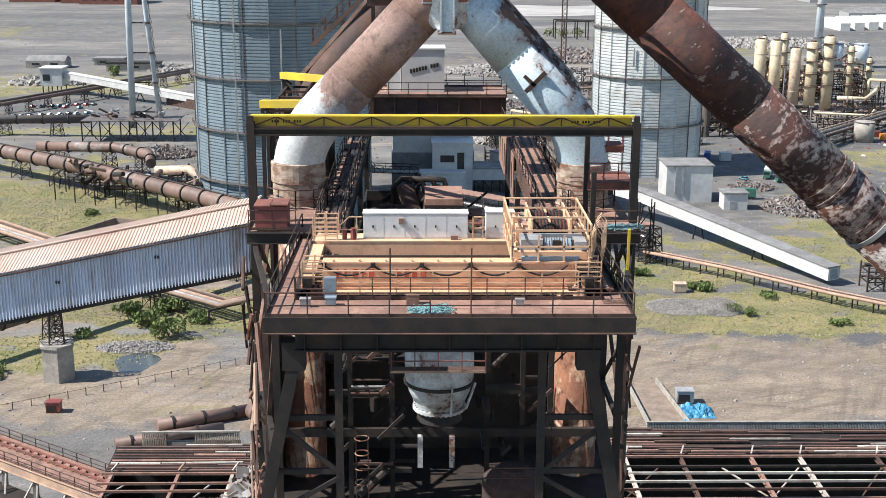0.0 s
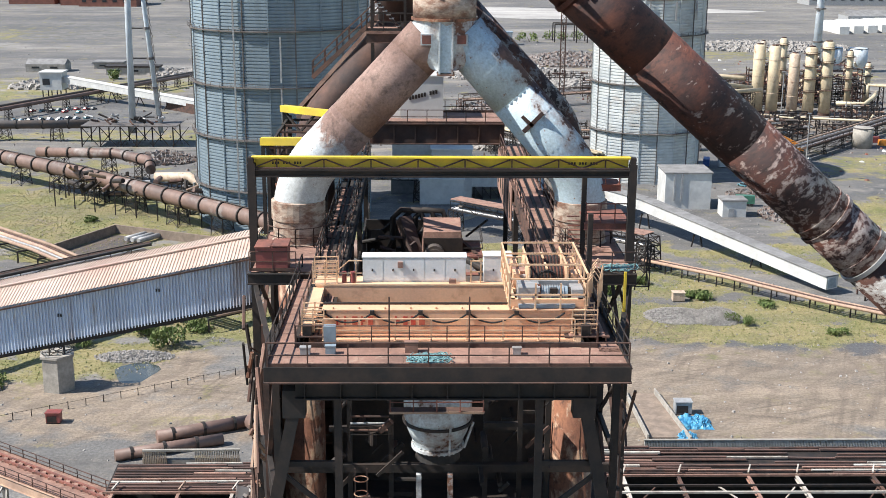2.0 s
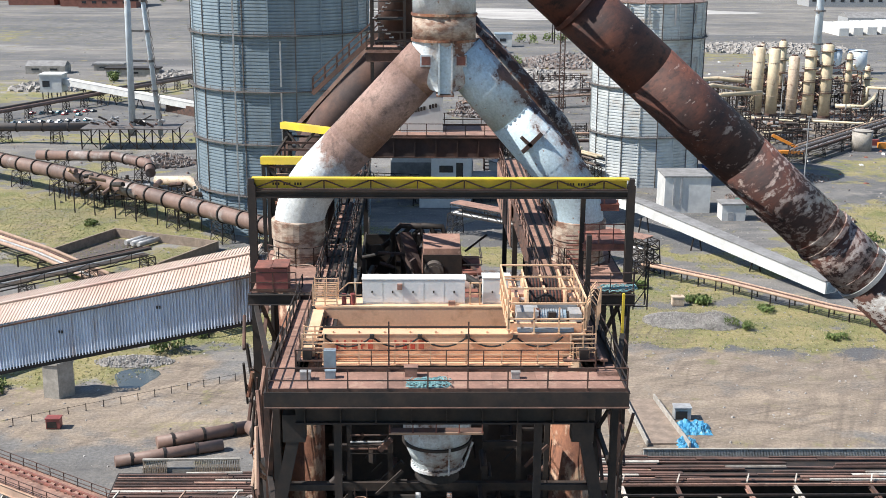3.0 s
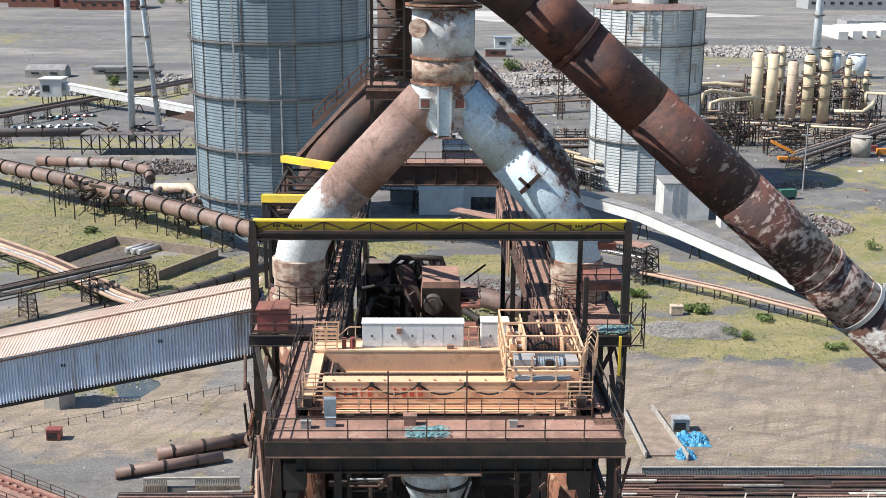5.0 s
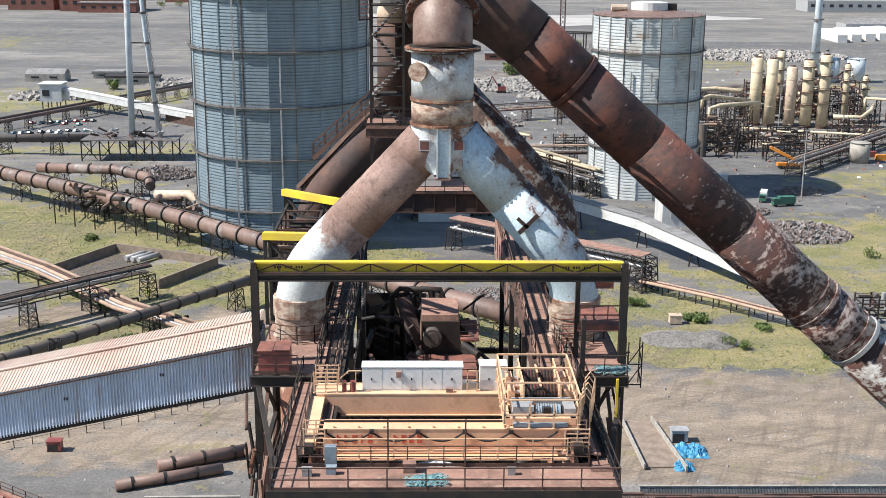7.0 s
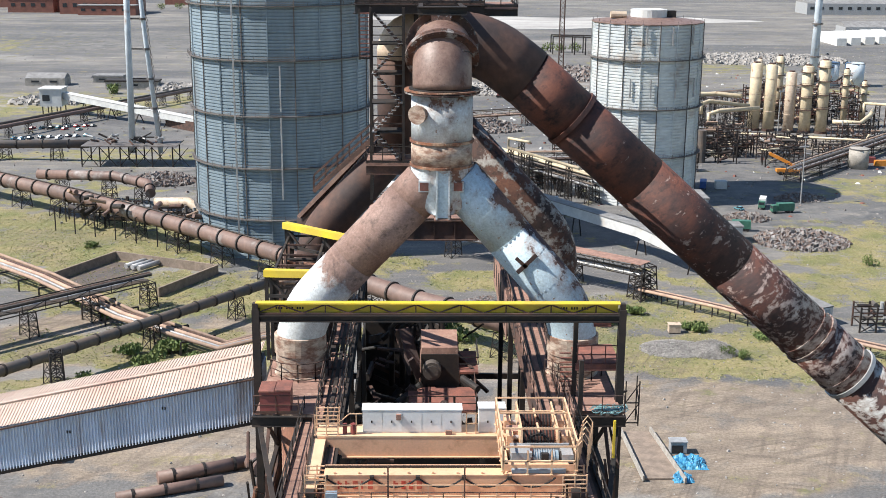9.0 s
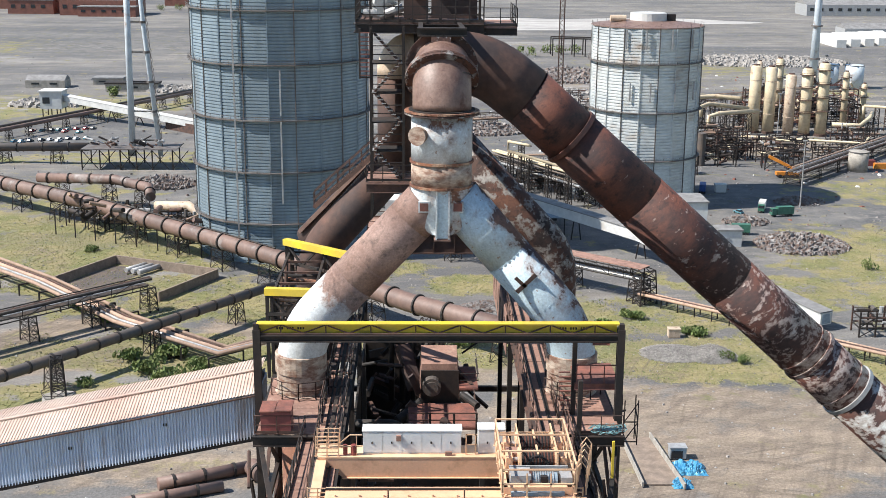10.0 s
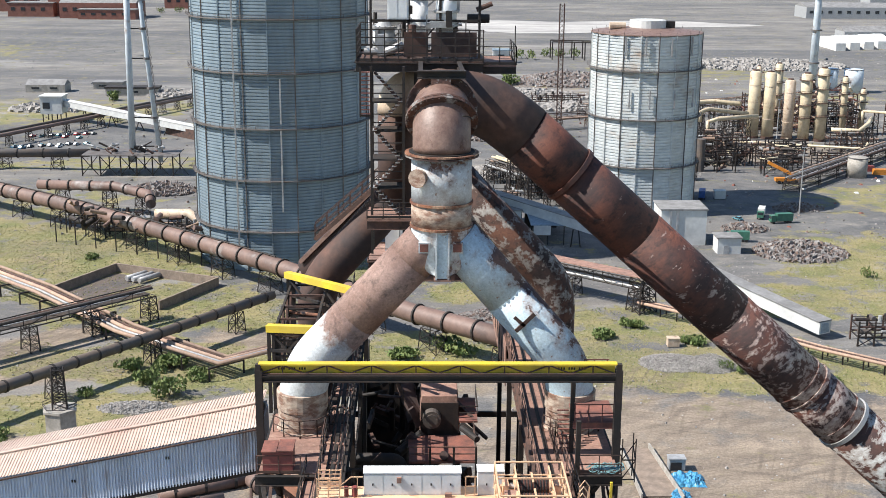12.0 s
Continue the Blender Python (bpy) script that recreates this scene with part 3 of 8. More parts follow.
    bp.inputs["Strength"].default_value, bp.inputs["Distance"].default_value = 0.7, 0.25
    l.new(g, bp.inputs["Height"])
    l.new(bp.outputs[0], s.inputs["Normal"])
    return m


me.materials.append(ground_material())
tagged(new("ground", me), "bare grey-brown works ground with worn dirt, tarmac and dry grass", "ground", kind="structure")


# ---- gas holders ----
def gas_holder(x, y, r, h, sides, rings, mat, label, roof, pitch, turn=0.0):
    """A many-sided gas holder: ribbed sheet walls, corner posts and ring walkways."""
    ob = thing("gas_holder", (x, y, 0), label, "gas holder", "gas holders")
    rows = int(h / pitch)
    for i in range(sides):
        a, b = turn + 2 * math.pi * i / sides, turn + 2 * math.pi * (i + 1) / sides
        g = Geo()
        for k in range(rows):
            z = k * pitch
            for zz, rr in ((z, r), (z + pitch * 0.62, r), (z + pitch * 0.7, r - 0.3), (z + pitch * 0.97, r - 0.3)):
                g.v += [(x + rr * math.cos(a), y + rr * math.sin(a), zz), (x + rr * math.cos(b), y + rr * math.sin(b), zz)]
        for k in range(rows * 4 - 1):
            g.f.append((2 * k, 2 * k + 1, 2 * k + 3, 2 * k + 2))
        part("wall_panel", g, mat, ob)
        c, s = math.cos(a), math.sin(a)
        part("corner_post", Geo().bar((x + (r + 0.1) * c, y + (r + 0.1) * s, 0), (x + (r + 0.1) * c, y + (r + 0.1) * s, rows * pitch), 0.35, 0.35), RINGSTEEL if i % 2 else mat, ob)
    for z in rings:
        g, k = Geo(), sides
        for zz, rr in ((z - 0.3, r), (z - 0.3, r + 1.3), (z, r + 1.3), (z, r)):
            g.v += [(x + rr * math.cos(turn + 2 * math.pi * i / k), y + rr * math.sin(turn + 2 * math.pi * i / k), zz) for i in range(k)]
        for q in range(4):
            for i in range(k):
                j = (i + 1) % k
                p = ((q + 1) % 4) * k
                g.f.append((q * k + i, q * k + j, p + j, p + i))
        walk_ = part("ring_walkway", g, RINGSTEEL, ob)
        for dz in (0.55, 1.1):
            part("rail", Geo().tube([(x + (r + 1.25) * math.cos(turn + 2 * math.pi * i / k), y + (r + 1.25) * math.sin(turn + 2 * math.pi * i / k), z + dz) for i in range(k + 1)], 0.05, 4), RINGSTEEL, walk_)
        me_ = post_mesh(RINGSTEEL, 1.1, 0.1)
        for i in range(k * 2):
            q = turn + math.pi * i / k
            rr = (r + 1.25) * (1 if i % 2 == 0 else math.cos(math.pi / k))
            piece("post", me_, walk_, (x + rr * math.cos(q), y + rr * math.sin(q), z))
    if roof:
        top = rows * pitch
        part("roof", Geo().tube([(x, y, top - 0.1), (x, y, top + 0.25), (x, y, top + 1.6), (x, y, top + 2.4)], [r + 0.3, r + 0.3, r * 0.5, 0.6], sides), BROWNPIPE, ob)
        part("roof_vent", Geo().tube([(x, y - 1, top + 1.5), (x, y - 1, top + 4.6), (x, y - 1, top + 4.7), (x, y - 1, top + 4.0)], [7.0, 7.0, 6.4, 6.0], 24), WHITEWALL, ob, "white round roof vent")
        part("vent_box", Geo().box(x + 7.0, x + 10.3, y - 2.6, y + 0.4, top + 1.2, top + 4.2), DARK, ob)
        part("roof_tank", Geo().tube([(x - 15, y - 3, top + 2.6), (x - 9, y - 3, top + 2.6)], 1.3, 12), CREAM, ob)
        for i in range(sides):
            q = turn + 2 * math.pi * i / sides
            piece("post", post_mesh(RINGSTEEL, 1.2, 0.12), ob, (x + r * math.cos(q), y + r * math.sin(q), top + 0.2))
    return ob


th1 = gas_holder(-47, 405, 28.8, 112, 22, (13.3, 29.8, 46.3, 63.5, 80.0, 96.5), TANKDARK, "tall blue-grey many-sided gas holder with ring walkways", False, 1.03, 0.12)
th2 = gas_holder(87, 475, 21.3, 70, 20, (19.4, 37.7, 56.0), TANK, "pale grey many-sided gas holder with rust-red roof", True, 1.17, 0.05)
# ladders and vents on the holders
for x, y, z0, z1, ob in ((-58.5, 377.6, 5, 110, th1), (-44, 375.4, 20, 46, th1), (-44, 375.4, 48, 62, th1)):
    part("ladder", Geo().bar((x, y, z0), (x, y, z1), 0.5, 0.5), STEELGREY, ob)
for q in (-2.1, -1.75, -1.3, -0.85):
    for z in (42, 61.5):
        x, y = 87 + 21.8 * math.cos(q + (0.1 if z < 50 else 0)), 475 + 21.8 * math.sin(q + (0.1 if z < 50 else 0))
        part("vent_pipe", Geo().bar((x, y, z), (x, y, z + 7), 0.55), STEELGREY, th2)

# ---- furnace top: gas uptakes and downcomer ----
UY = 70.4
up = thing("gas_uptake", (0, UY, 60), "white-painted steel gas uptake pipes with peeling rust, joined in a Y", "gas uptake")
for s, x in ((-1, -8.4), (1, 8.25)):
    corner = (x, UY, 80.6 if s < 0 else 80.9)
    top = (0.2 + s * 0.9, UY, 88.8 if s < 0 else 89.1)
    way = (Vector(top) - Vector(corner)).normalized()
    mid = Vector(corner) + way * (4.8 if s < 0 else 6.2)
    low = [(x, UY, 78.0)] + bend((x, UY, 78.1), corner, tuple(mid), 8, 2.1)[1:]
    part("elbow_pipe", Geo().tube(low, 1.47, 28), LEGPIPE if s < 0 else PALEBLUE, up, smooth=True)
    if s < 0:
        part("branch_pipe", Geo().tube([mid + way * 5.0, Vector(top)], 1.465, 28), LEGPIPE, up, smooth=True)
    part("branch_pipe", Geo().tube([mid - way * 0.05, mid + way * 5.02 if s < 0 else Vector(top)], 1.46, 28), LEGPIPE if s < 0 else PALEBLUE, up, "brown weathered pipe" if s < 0 else "", smooth=True)
    for k in (2.5, 4.4, 6.2):
        p = Vector(corner) + way * k
        part("weld_band", Geo().tube([p - way * 0.05, p + way * 0.05], 1.474, 28), LEGPIPE if s < 0 else PALEBLUE, up)
    part("collar", Geo().tube([(x, UY, z) for z in (77.0, 77.05, 78.3, 78.35, 79.45, 79.5)], [1.62, 1.5, 1.5, 1.58, 1.58, 1.45], 28), COLLAR, up, "rusty collar")
    part("lower_pipe", Geo().tube([(x, UY, 0), (x, UY, 77.0)], 1.32, 28), STREAKPIPE, up, "rust-streaked vertical pipe", smooth=True)
    part("base_collar", Geo().tube([(x, UY, z) for z in (55.0, 55.1, 59.2, 59.5)], [1.7, 1.75, 1.75, 1.4], 24), WHITEPIPE, up)
# webbed crotch between the two branches, rounded at its lower edge
webs = [(90.0, 1.80), (89.5, 1.98), (89.0, 2.25), (88.5, 2.42), (88.0, 2.15), (87.5, 1.45), (87.15, 0.85)]
g, k = Geo(), 20
for i, (z, w) in enumerate(webs):
    for j in range(k):
        q = 2 * math.pi * j / k
        c, d = math.cos(q), math.sin(q)
        g.v.append((0.22 + w * math.copysign(abs(c) ** (1.0 - 0.05 * i), c), UY + (1.80, 1.66, 1.56, 1.50, 1.48, 1.47, 1.46)[i] * math.copysign(abs(d) ** (1.0 - 0.05 * i), d), z))
for i in range(len(webs) - 1):
    for j in range(k):
        g.f.append((i * k + j, (i + 1) * k + j, (i + 1) * k + (j + 1) % k, i * k + (j + 1) % k))
g.f.append(tuple((len(webs) - 1) * k + j for j in range(k)))
part("crotch_plate", g, WHITEPIPE, up, smooth=True)
for x in (-0.16, 0.56):
    part("rib", Geo().box(x - 0.05, x + 0.05, UY - 1.84, UY - 1.3, 87.0, 89.9), WHITEPIPE, up)
part("apron_plate", Geo().box(-0.11, 0.51, UY - 1.70, UY - 1.3, 87.05, 89.85), PALEBLUE, up)
part("apron_foot", Geo().box(-0.3, 0.7, UY - 1.8, UY - 0.4, 86.9, 87.0), DECK, up)
for x in (-0.88, 1.08):
    part("hatch_frame", Geo().box(x - 0.33, x + 0.33, UY - 1.60, UY - 1.2, 88.58, 89.22), WHITEPIPE, up)
    part("hatch", Geo().box(x - 0.25, x + 0.25, UY - 1.64, UY - 1.2, 88.66, 89.14), REDDECK, up, "rusty access hatch")
a = Vector((5.1, UY - 1.45, 84.35))
part("cross_mark", Geo().bar(a + Vector((-0.55, -0.0, 0.25)), a + Vector((0.1, 0, -0.32)), 0.14, 0.2).bar(a + Vector((-0.45, 0, -0.65)), a + Vector((0.65, 0, 0.45)), 0.14, 0.24), DARKRUSTPIPE, up, "dark welded cross strip")
RX = 0.15
part("riser_band", Geo().tube([(RX, UY, z) for z in (89.95, 91.4)], 1.80, 32), COLLAR, up, smooth=True)
part("riser", Geo().tube([(RX, UY, z) for z in (91.4, 94.2)], 1.80, 32), WHITEPIPE, up, "white-painted vertical gas pipe", smooth=True)
for z in (89.97, 91.4):
    flange(up, (RX, UY, z), (0, 0, 1), 1.9, 0.14, STREAKPIPE)
flange(up, (RX, UY, 94.2), (0, 0, 1), 2.2, 0.09, REARPIPE)
flange(up, (RX, UY, 94.34), (0, 0, 1), 2.2, 0.09, STREAKPIPE)
part("flange_neck", Geo().tube([(RX, UY, 94.1), (RX, UY, 94.45)], 1.95, 32), DARK, up)
BEND = [(RX, UY + 2.2 * (1 - math.cos(q)), 94.4 + 2.2 * math.sin(q)) for q in (0.12 * i for i in range(14))]
part("top_elbow", Geo().tube(BEND + [(RX, 79.0, 96.6)], 1.72, 32), BROWNPIPE, up, "brown weathered elbow", smooth=True)
for q in (0.87, 1.48):
    p = Vector((RX, UY + 2.2 * (1 - math.cos(q)), 94.4 + 2.2 * math.sin(q)))
    w = Vector((0, math.sin(q), math.cos(q)))
    flange(up, p, w, 2.17, 0.16, REARPIPE, bolts=34)
    flange(up, p + w * 0.22, w, 2.12, 0.12, REARPIPE)
part("elbow_strap", Geo().tube([(RX + 1.0 + 0.76 * math.sin(q), UY - 1.5 + 1.1 * q, 96.2 + 0.5 * math.cos(q)) for q in (0.2, 0.6, 1.0, 1.4)], 0.04, 5), DARK, up)
part("manhole", Geo().tube([(-1.0, UY - 1.2, 93.1), (-1.27, UY - 1.72, 93.1)], 0.46, 18).tube([(-1.27, UY - 1.72, 93.1), (-1.32, UY - 1.82, 93.1)], 0.55, 18), COLLAR, up, "round bolted manhole cover")

dc = thing("downcomer", (16, 78.5, 60), "thick rusted steel downcomer pipe with flaking paint", "gas pipe")
d0, d1 = Vector((4.9, 78.5, 94.9)), Vector((30.1, 78.5, 72.5))
dway = (d1 - d0).normalized()
part("upper_bend", Geo().tube(bend((0.2, 78.5, 96.3), (2.9, 78.5, 96.3), tuple(d0 + dway * 1.2), 6, 1.9), 2.0, 32), DARKRUSTPIPE, dc, smooth=True)
cuts = [1.2, 5.2, 11.5, 20.0, 27.9, 31.8, 44.0, 58.0, 80.0]
for i, (a, b) in enumerate(zip(cuts, cuts[1:])):
    part("pipe_length", Geo().tube([d0 + dway * a, d0 + dway * b], 1.97 - 0.004 * (i % 2), 32), FLAKEPIPE if a >= 31 else RUSTPIPE, dc, smooth=True)
for k in (5.2, 27.9, 31.8, 44.0, 58.0):
    p = d0 + dway * k
    part("ring_band", Geo().tube([p - dway * 0.16, p + dway * 0.16], 2.09, 32), STEELGREY if k in (31.8,) else RUSTPIPE, dc)
    if k > 6:
        part("ring_band", Geo().tube([p - dway * 0.95, p - dway * 0.85], 2.03, 32), RUSTPIPE, dc)

rear = thing("rear_gas_uptake", (0, 88.5, 60), "rust-patched gas uptake pipes behind the front pair", "gas uptake")
for s, x in ((-1, -9.0), (1, 9.35)):
    pts = [(x, 88.5, 50)] + bend((x, 88.5, 78.2), (x, 88.5, 80.8), (1.6 * s, 88.5, 89.2), 8, 2.0)
    part("branch_pipe", Geo().tube(pts, 1.45, 24), REARPIPE if s > 0 else DARKRUSTPIPE, rear, smooth=True)
part("riser", Geo().tube([(0.2, 88.5, 87), (0.2, 88.5, 96), (0.2, 79, 96)], 1.7, 24), DARKRUSTPIPE, rear, smooth=True)
cp = [(0.2, 82.0, 96.7), (-1.4, 82.0, 96.7)] + [(-1.4 - 1.35 * math.sin(q), 82.0, 95.35 + 1.35 * math.cos(q)) for q in (0.3, 0.6, 0.9, 1.2, 1.5)] + [(-2.76, 82.0, 94.9)]
part("cream_elbow", Geo().tube(cp, 1.28, 24), CREAM, rear, "cream-painted elbow", smooth=True)
part("drop_pipe", Geo().tube([(-2.76, 82.0, 94.9), (-2.76, 82.0, 89.0)], 1.25, 24), DARKRUSTPIPE, rear, smooth=True)

# ---- top platform above the uptakes ----
tp = thing("bleeder_platform", (0, 82, 98.6), "dark steel platform with railings above the uptakes", "platform")
part("deck", Geo().box(-5.3, 3.0, 79.6, 86, 98.55, 98.7), RUST, tp)
part("deck", Geo().box(3.0, 5.2, 80.0, 86, 98.3, 98.45), DECK, tp)
for y in (79.6, 82.8, 86):
    part("edge_girder", Geo().ibeam((-5.3, y, 98.3), (3.0, y, 98.3), 0.3, 0.6), DARK, tp)
part("edge_girder", Geo().ibeam((3.0, 80.0, 98.1), (5.2, 80.0, 98.1), 0.25, 0.45), DARK, tp)
for x in (-5.3, 3.0):
    part("edge_girder", Geo().ibeam((x, 79.6, 98.3), (x, 86, 98.3), 0.3, 0.6), DARK, tp)
part("hung_girder", Geo().ibeam((-1.3, 72.0, 98.72), (1.6, 72.0, 98.72), 0.5, 0.5, 0.08), DARK, tp, "dark hung girder")
for x in (-1.1, 1.4):
    part("hung_arm", Geo().ibeam((x, 72.2, 98.72), (x, 79.5, 98.5), 0.28, 0.45, 0.06), DARK, tp)
part("pendant_strut", Geo().box(-0.48, 0.68, 71.75, 72.25, 96.6, 98.46), PALEBLUE, tp, "pale blue painted strut")
for y in (79.65, 85.9):
    handrail(tp, (-5.3, y, 98.7), (3.0, y, 98.7), DARK, 2.05, 0.9, 0.07, 4)
handrail(tp, (-5.3, 79.65, 98.7), (-5.3, 85.9, 98.7), DARK, 2.05, 1.2, 0.07, 4)
handrail(tp, (3.0, 80.05, 98.45), (5.2, 80.05, 98.45), DARK, 1.2, 1.0, 0.06, 2)
handrail(tp, (5.2, 80.05, 98.45), (5.2, 85.9, 98.45), DARK, 1.2, 1.5, 0.06, 2)
part("pole", Geo().bar((5.1, 80.05, 98.4), (5.1, 80.05, 101), 0.06), DARK, tp)
for x in (-4.4, -1.9, 0.2, 2.8):
    part("frame_post", Geo().bar((x, 81.2, 98.7), (x, 81.2, 104.5), 0.16), DARK, tp)
for z in (101.2, 102.6, 104.2):
    part("frame_beam", Geo().bar((-4.4, 81.2, z), (2.8, 81.2, z), 0.16), DARK, tp)
part("brace", Geo().bar((-1.9, 81.2, 98.8), (0.2, 81.2, 101.2), 0.1), DARK, tp)
for i, (x, y, r, z0, z1) in enumerate(((-3.6, 83.5, 0.75, 98.7, 100.6), (0.6, 81.8, 0.7, 100.4, 103.2), (-1.2, 84.2, 0.6, 98.7, 102.6))):
    v = thing("bleeder_valve", (x, y, z0), "white-painted bleeder valve body with flanges", "valve", "bleeder valves")
    part("body", Geo().tube([(x, y, z0), (x, y, z1)], r, 20), CABINET if i else WHITEWALL, v, smooth=True)
    for z in (z0 + 0.5, (z0 + z1) / 2, z1):
        flange(v, (x, y, z), (0, 0, 1), r + 0.18, 0.12, STEELGREY, bolts=14)
    part("cap", Geo().tube([(x, y, z1), (x, y, z1 + 0.5)], [r * 0.9, r * 0.3], 16), GREYPAINT, v)
    part("lever", Geo().bar((x + r, y - 0.2, z1 - 0.6), (x + r + 1.3, y - 0.3, z1 + 0.5), 0.12), STEELGREY, v)
v = thing("control_cabinet", (-2.6, 81.5, 101.2), "pale blue-grey control cabinet", "cabinet")
part("body", Geo().box(-3.3, -1.9, 80.9, 81.9, 101.3, 102.9), CABINET, v)
part("door", Geo().box(-3.2, -2.65, 80.86, 80.9, 101.4, 102.8), CABINET, v)
part("door", Geo().box(-2.55, -2.0, 80.86, 80.9, 101.4, 102.8), CABINET, v)

rnd = random.Random(77)
for k in range(34):
    p = Vector((rnd.uniform(-5, 2.8), rnd.uniform(80.2, 84), rnd.uniform(98.8, 103.4)))
    w = Vector(rnd.choice(((1, 0, 0), (0, 0, 1), (0, 1, 0), (1, 0, 0.4)))) * rnd.uniform(0.4, 1.7)
    part("fitting", Geo().bar(p, p + w, rnd.uniform(0.08, 0.5), rnd.uniform(0.08, 0.6)) if k % 2 else Geo().tube([p, p + w], rnd.uniform(0.08, 0.3), 10), rnd.choice((DARK, DARK, RUST, STEELGREY, GREYPAINT)), tp)
for x0, x1, z0 in ((-2.2, -0.6, 98.9), (-0.4, 2.6, 98.9)):
    part("back_panel", Geo().box(x0, x1, 80.6, 80.7, z0, 100.5), DARKRUSTPIPE, tp)
for x, y in ((-1.4, 80.4), (1.7, 80.4), (-1.2, 85.6), (1.5, 85.6)):
    part("support_strut", Geo().bar((x, y, 94.6), (x, y, 98.4), 0.3), DARK, tp)
# stair tower on the left flank
st = thing("stair_tower", (-3.2, 81, 62), "dark open steel stair tower with zigzag flights", "stair")
for x in (-4.3, -2.2):
    for y in (78.4, 80.4):
        part("post", Geo().bar((x, y, 86), (x, y, 98.5), 0.16), DARK, st)
z, k = 88.6, 0
while z < 98:
    part("landing", Geo().box(-4.3, -2.2, 78.4, 80.4, z - 0.08, z), DARK, st)
    for dz in (0.55, 1.1):
        part("rail", Geo().bar((-4.3, 78.4, z + dz), (-2.2, 78.4, z + dz), 0.06), DARK, st)
    a, b = ((-4.1, 78.7, z), (-2.4, 78.7, z + 1.9)) if k % 2 else ((-2.4, 78.7, z), (-4.1, 78.7, z + 1.9))
    part("flight", Geo().bar(a, b, 0.7, 0.12), RUST, st)
    g = Geo()
    for i in range(8):
        p = Vector(a).lerp(Vector(b), i / 8)
        g.box(p.x - 0.15, p.x + 0.15, 78.3, 79.1, p.z, p.z + 0.05)
    part("treads", g, STEELGREY, st)
    z, k = z + 1.9, k + 1
part("lower_platform", Geo().box(-4.6, -1.4, 77.4, 80.8, 88.5, 88.65), DECK, st)
part("lower_girder", Geo().ibeam((-4.6, 77.4, 88.2), (-1.4, 77.4, 88.2), 0.25, 0.6), RUST, st)
handrail(st, (-4.6, 77.45, 88.65), (-1.4, 77.45, 88.65), DARK, 1.1, 1.0)
part("side_cage", Geo().bar((-5.0, 78.3, 95.2), (-5.0, 78.3, 98.4), 0.12).bar((-4.3, 78.3, 95.2), (-4.3, 78.3, 98.4), 0.12).bar((-5.0, 78.3, 95.3), (-4.3, 78.3, 95.3), 0.1), DARK, st)
g = Geo()
for i in range(11):
    g.box(-4.95, -4.35, 78.2, 78.4, 95.4 + 0.27 * i, 95.46 + 0.27 * i)
part("treads", g, REDDECK, st)

# inclined charging conveyor at the back
ic = thing("inclined_conveyor", (-6, 92, 70), "dark inclined conveyor casing with brown sheet cover", "conveyor")
a, b = Vector((-2.4, 90, 88.6)), Vector((-9.8, 94, 80.4))
w = (b - a).normalized()
part("casing", Geo().tube([a, b], 1.35, 20), DARKRUSTPIPE, ic, smooth=True)
part("cover", Geo().bar(a + Vector((-0.5, -0.6, 1.0)), b + Vector((-0.5, -0.6, 1.0)), 1.4, 0.3), BROWNPIPE, ic, "brown sheet cover")
for k in (0.1, 0.3):
    part("stringer", Geo().bar(a + Vector((k, -1.3, 0.9 - k)), b + Vector((k, -1.3, 0.9 - k)), 0.08), RUST, ic)
sw = thing("inclined_walkway", (-7, 87.5, 80), "rusty inclined stairway with handrails beside the conveyor", "stair")
a, b = Vector((-3.6, 87, 89.4)), Vector((-9.0, 88.4, 84.4))
for dy in (0, 0.9):
    o = Vector((0, dy, 0))
    part("stringer", Geo().bar(a + o, b + o, 0.1, 0.3), RUST, sw)
    for dz in (0.6, 1.15):
        part("rail", Geo().bar(a + o + Vector((0, 0, dz)), b + o + Vector((0, 0, dz)), 0.07), RUST, sw)
    for i in range(7):
        piece("post", post_mesh(RUST, 1.15, 0.07), sw, (a + o).lerp(b + o, i / 6))
g = Geo()
for i in range(26):
    p = a.lerp(b, i / 26)
    g.box(p.x - 0.14, p.x + 0.14, p.y, p.y + 0.9, p.z, p.z + 0.05)
part("treads", g, RUST, sw)

# ---- furnace tower frame ----
tower = thing("steel_tower_frame", (0, 65, 0), "dark rusted steel tower frame round the furnace head", "steel tower")
COLS = []
for x in (-10.4, 10.42):
    for y in (65.6, 74.0, 84.7, 102.5):
        COLS.append((x, y))
        top = 82.5 if y < 66 else (77.0 if x > 0 else (82.2 if y < 90 else 77.0))
        part("column", Geo().ibeam((x, y, 0), (x, y, top), 0.42, 0.42, 0.08).bar((x, y, 0), (x, y, top), 0.36, 0.30), DARK, tower)
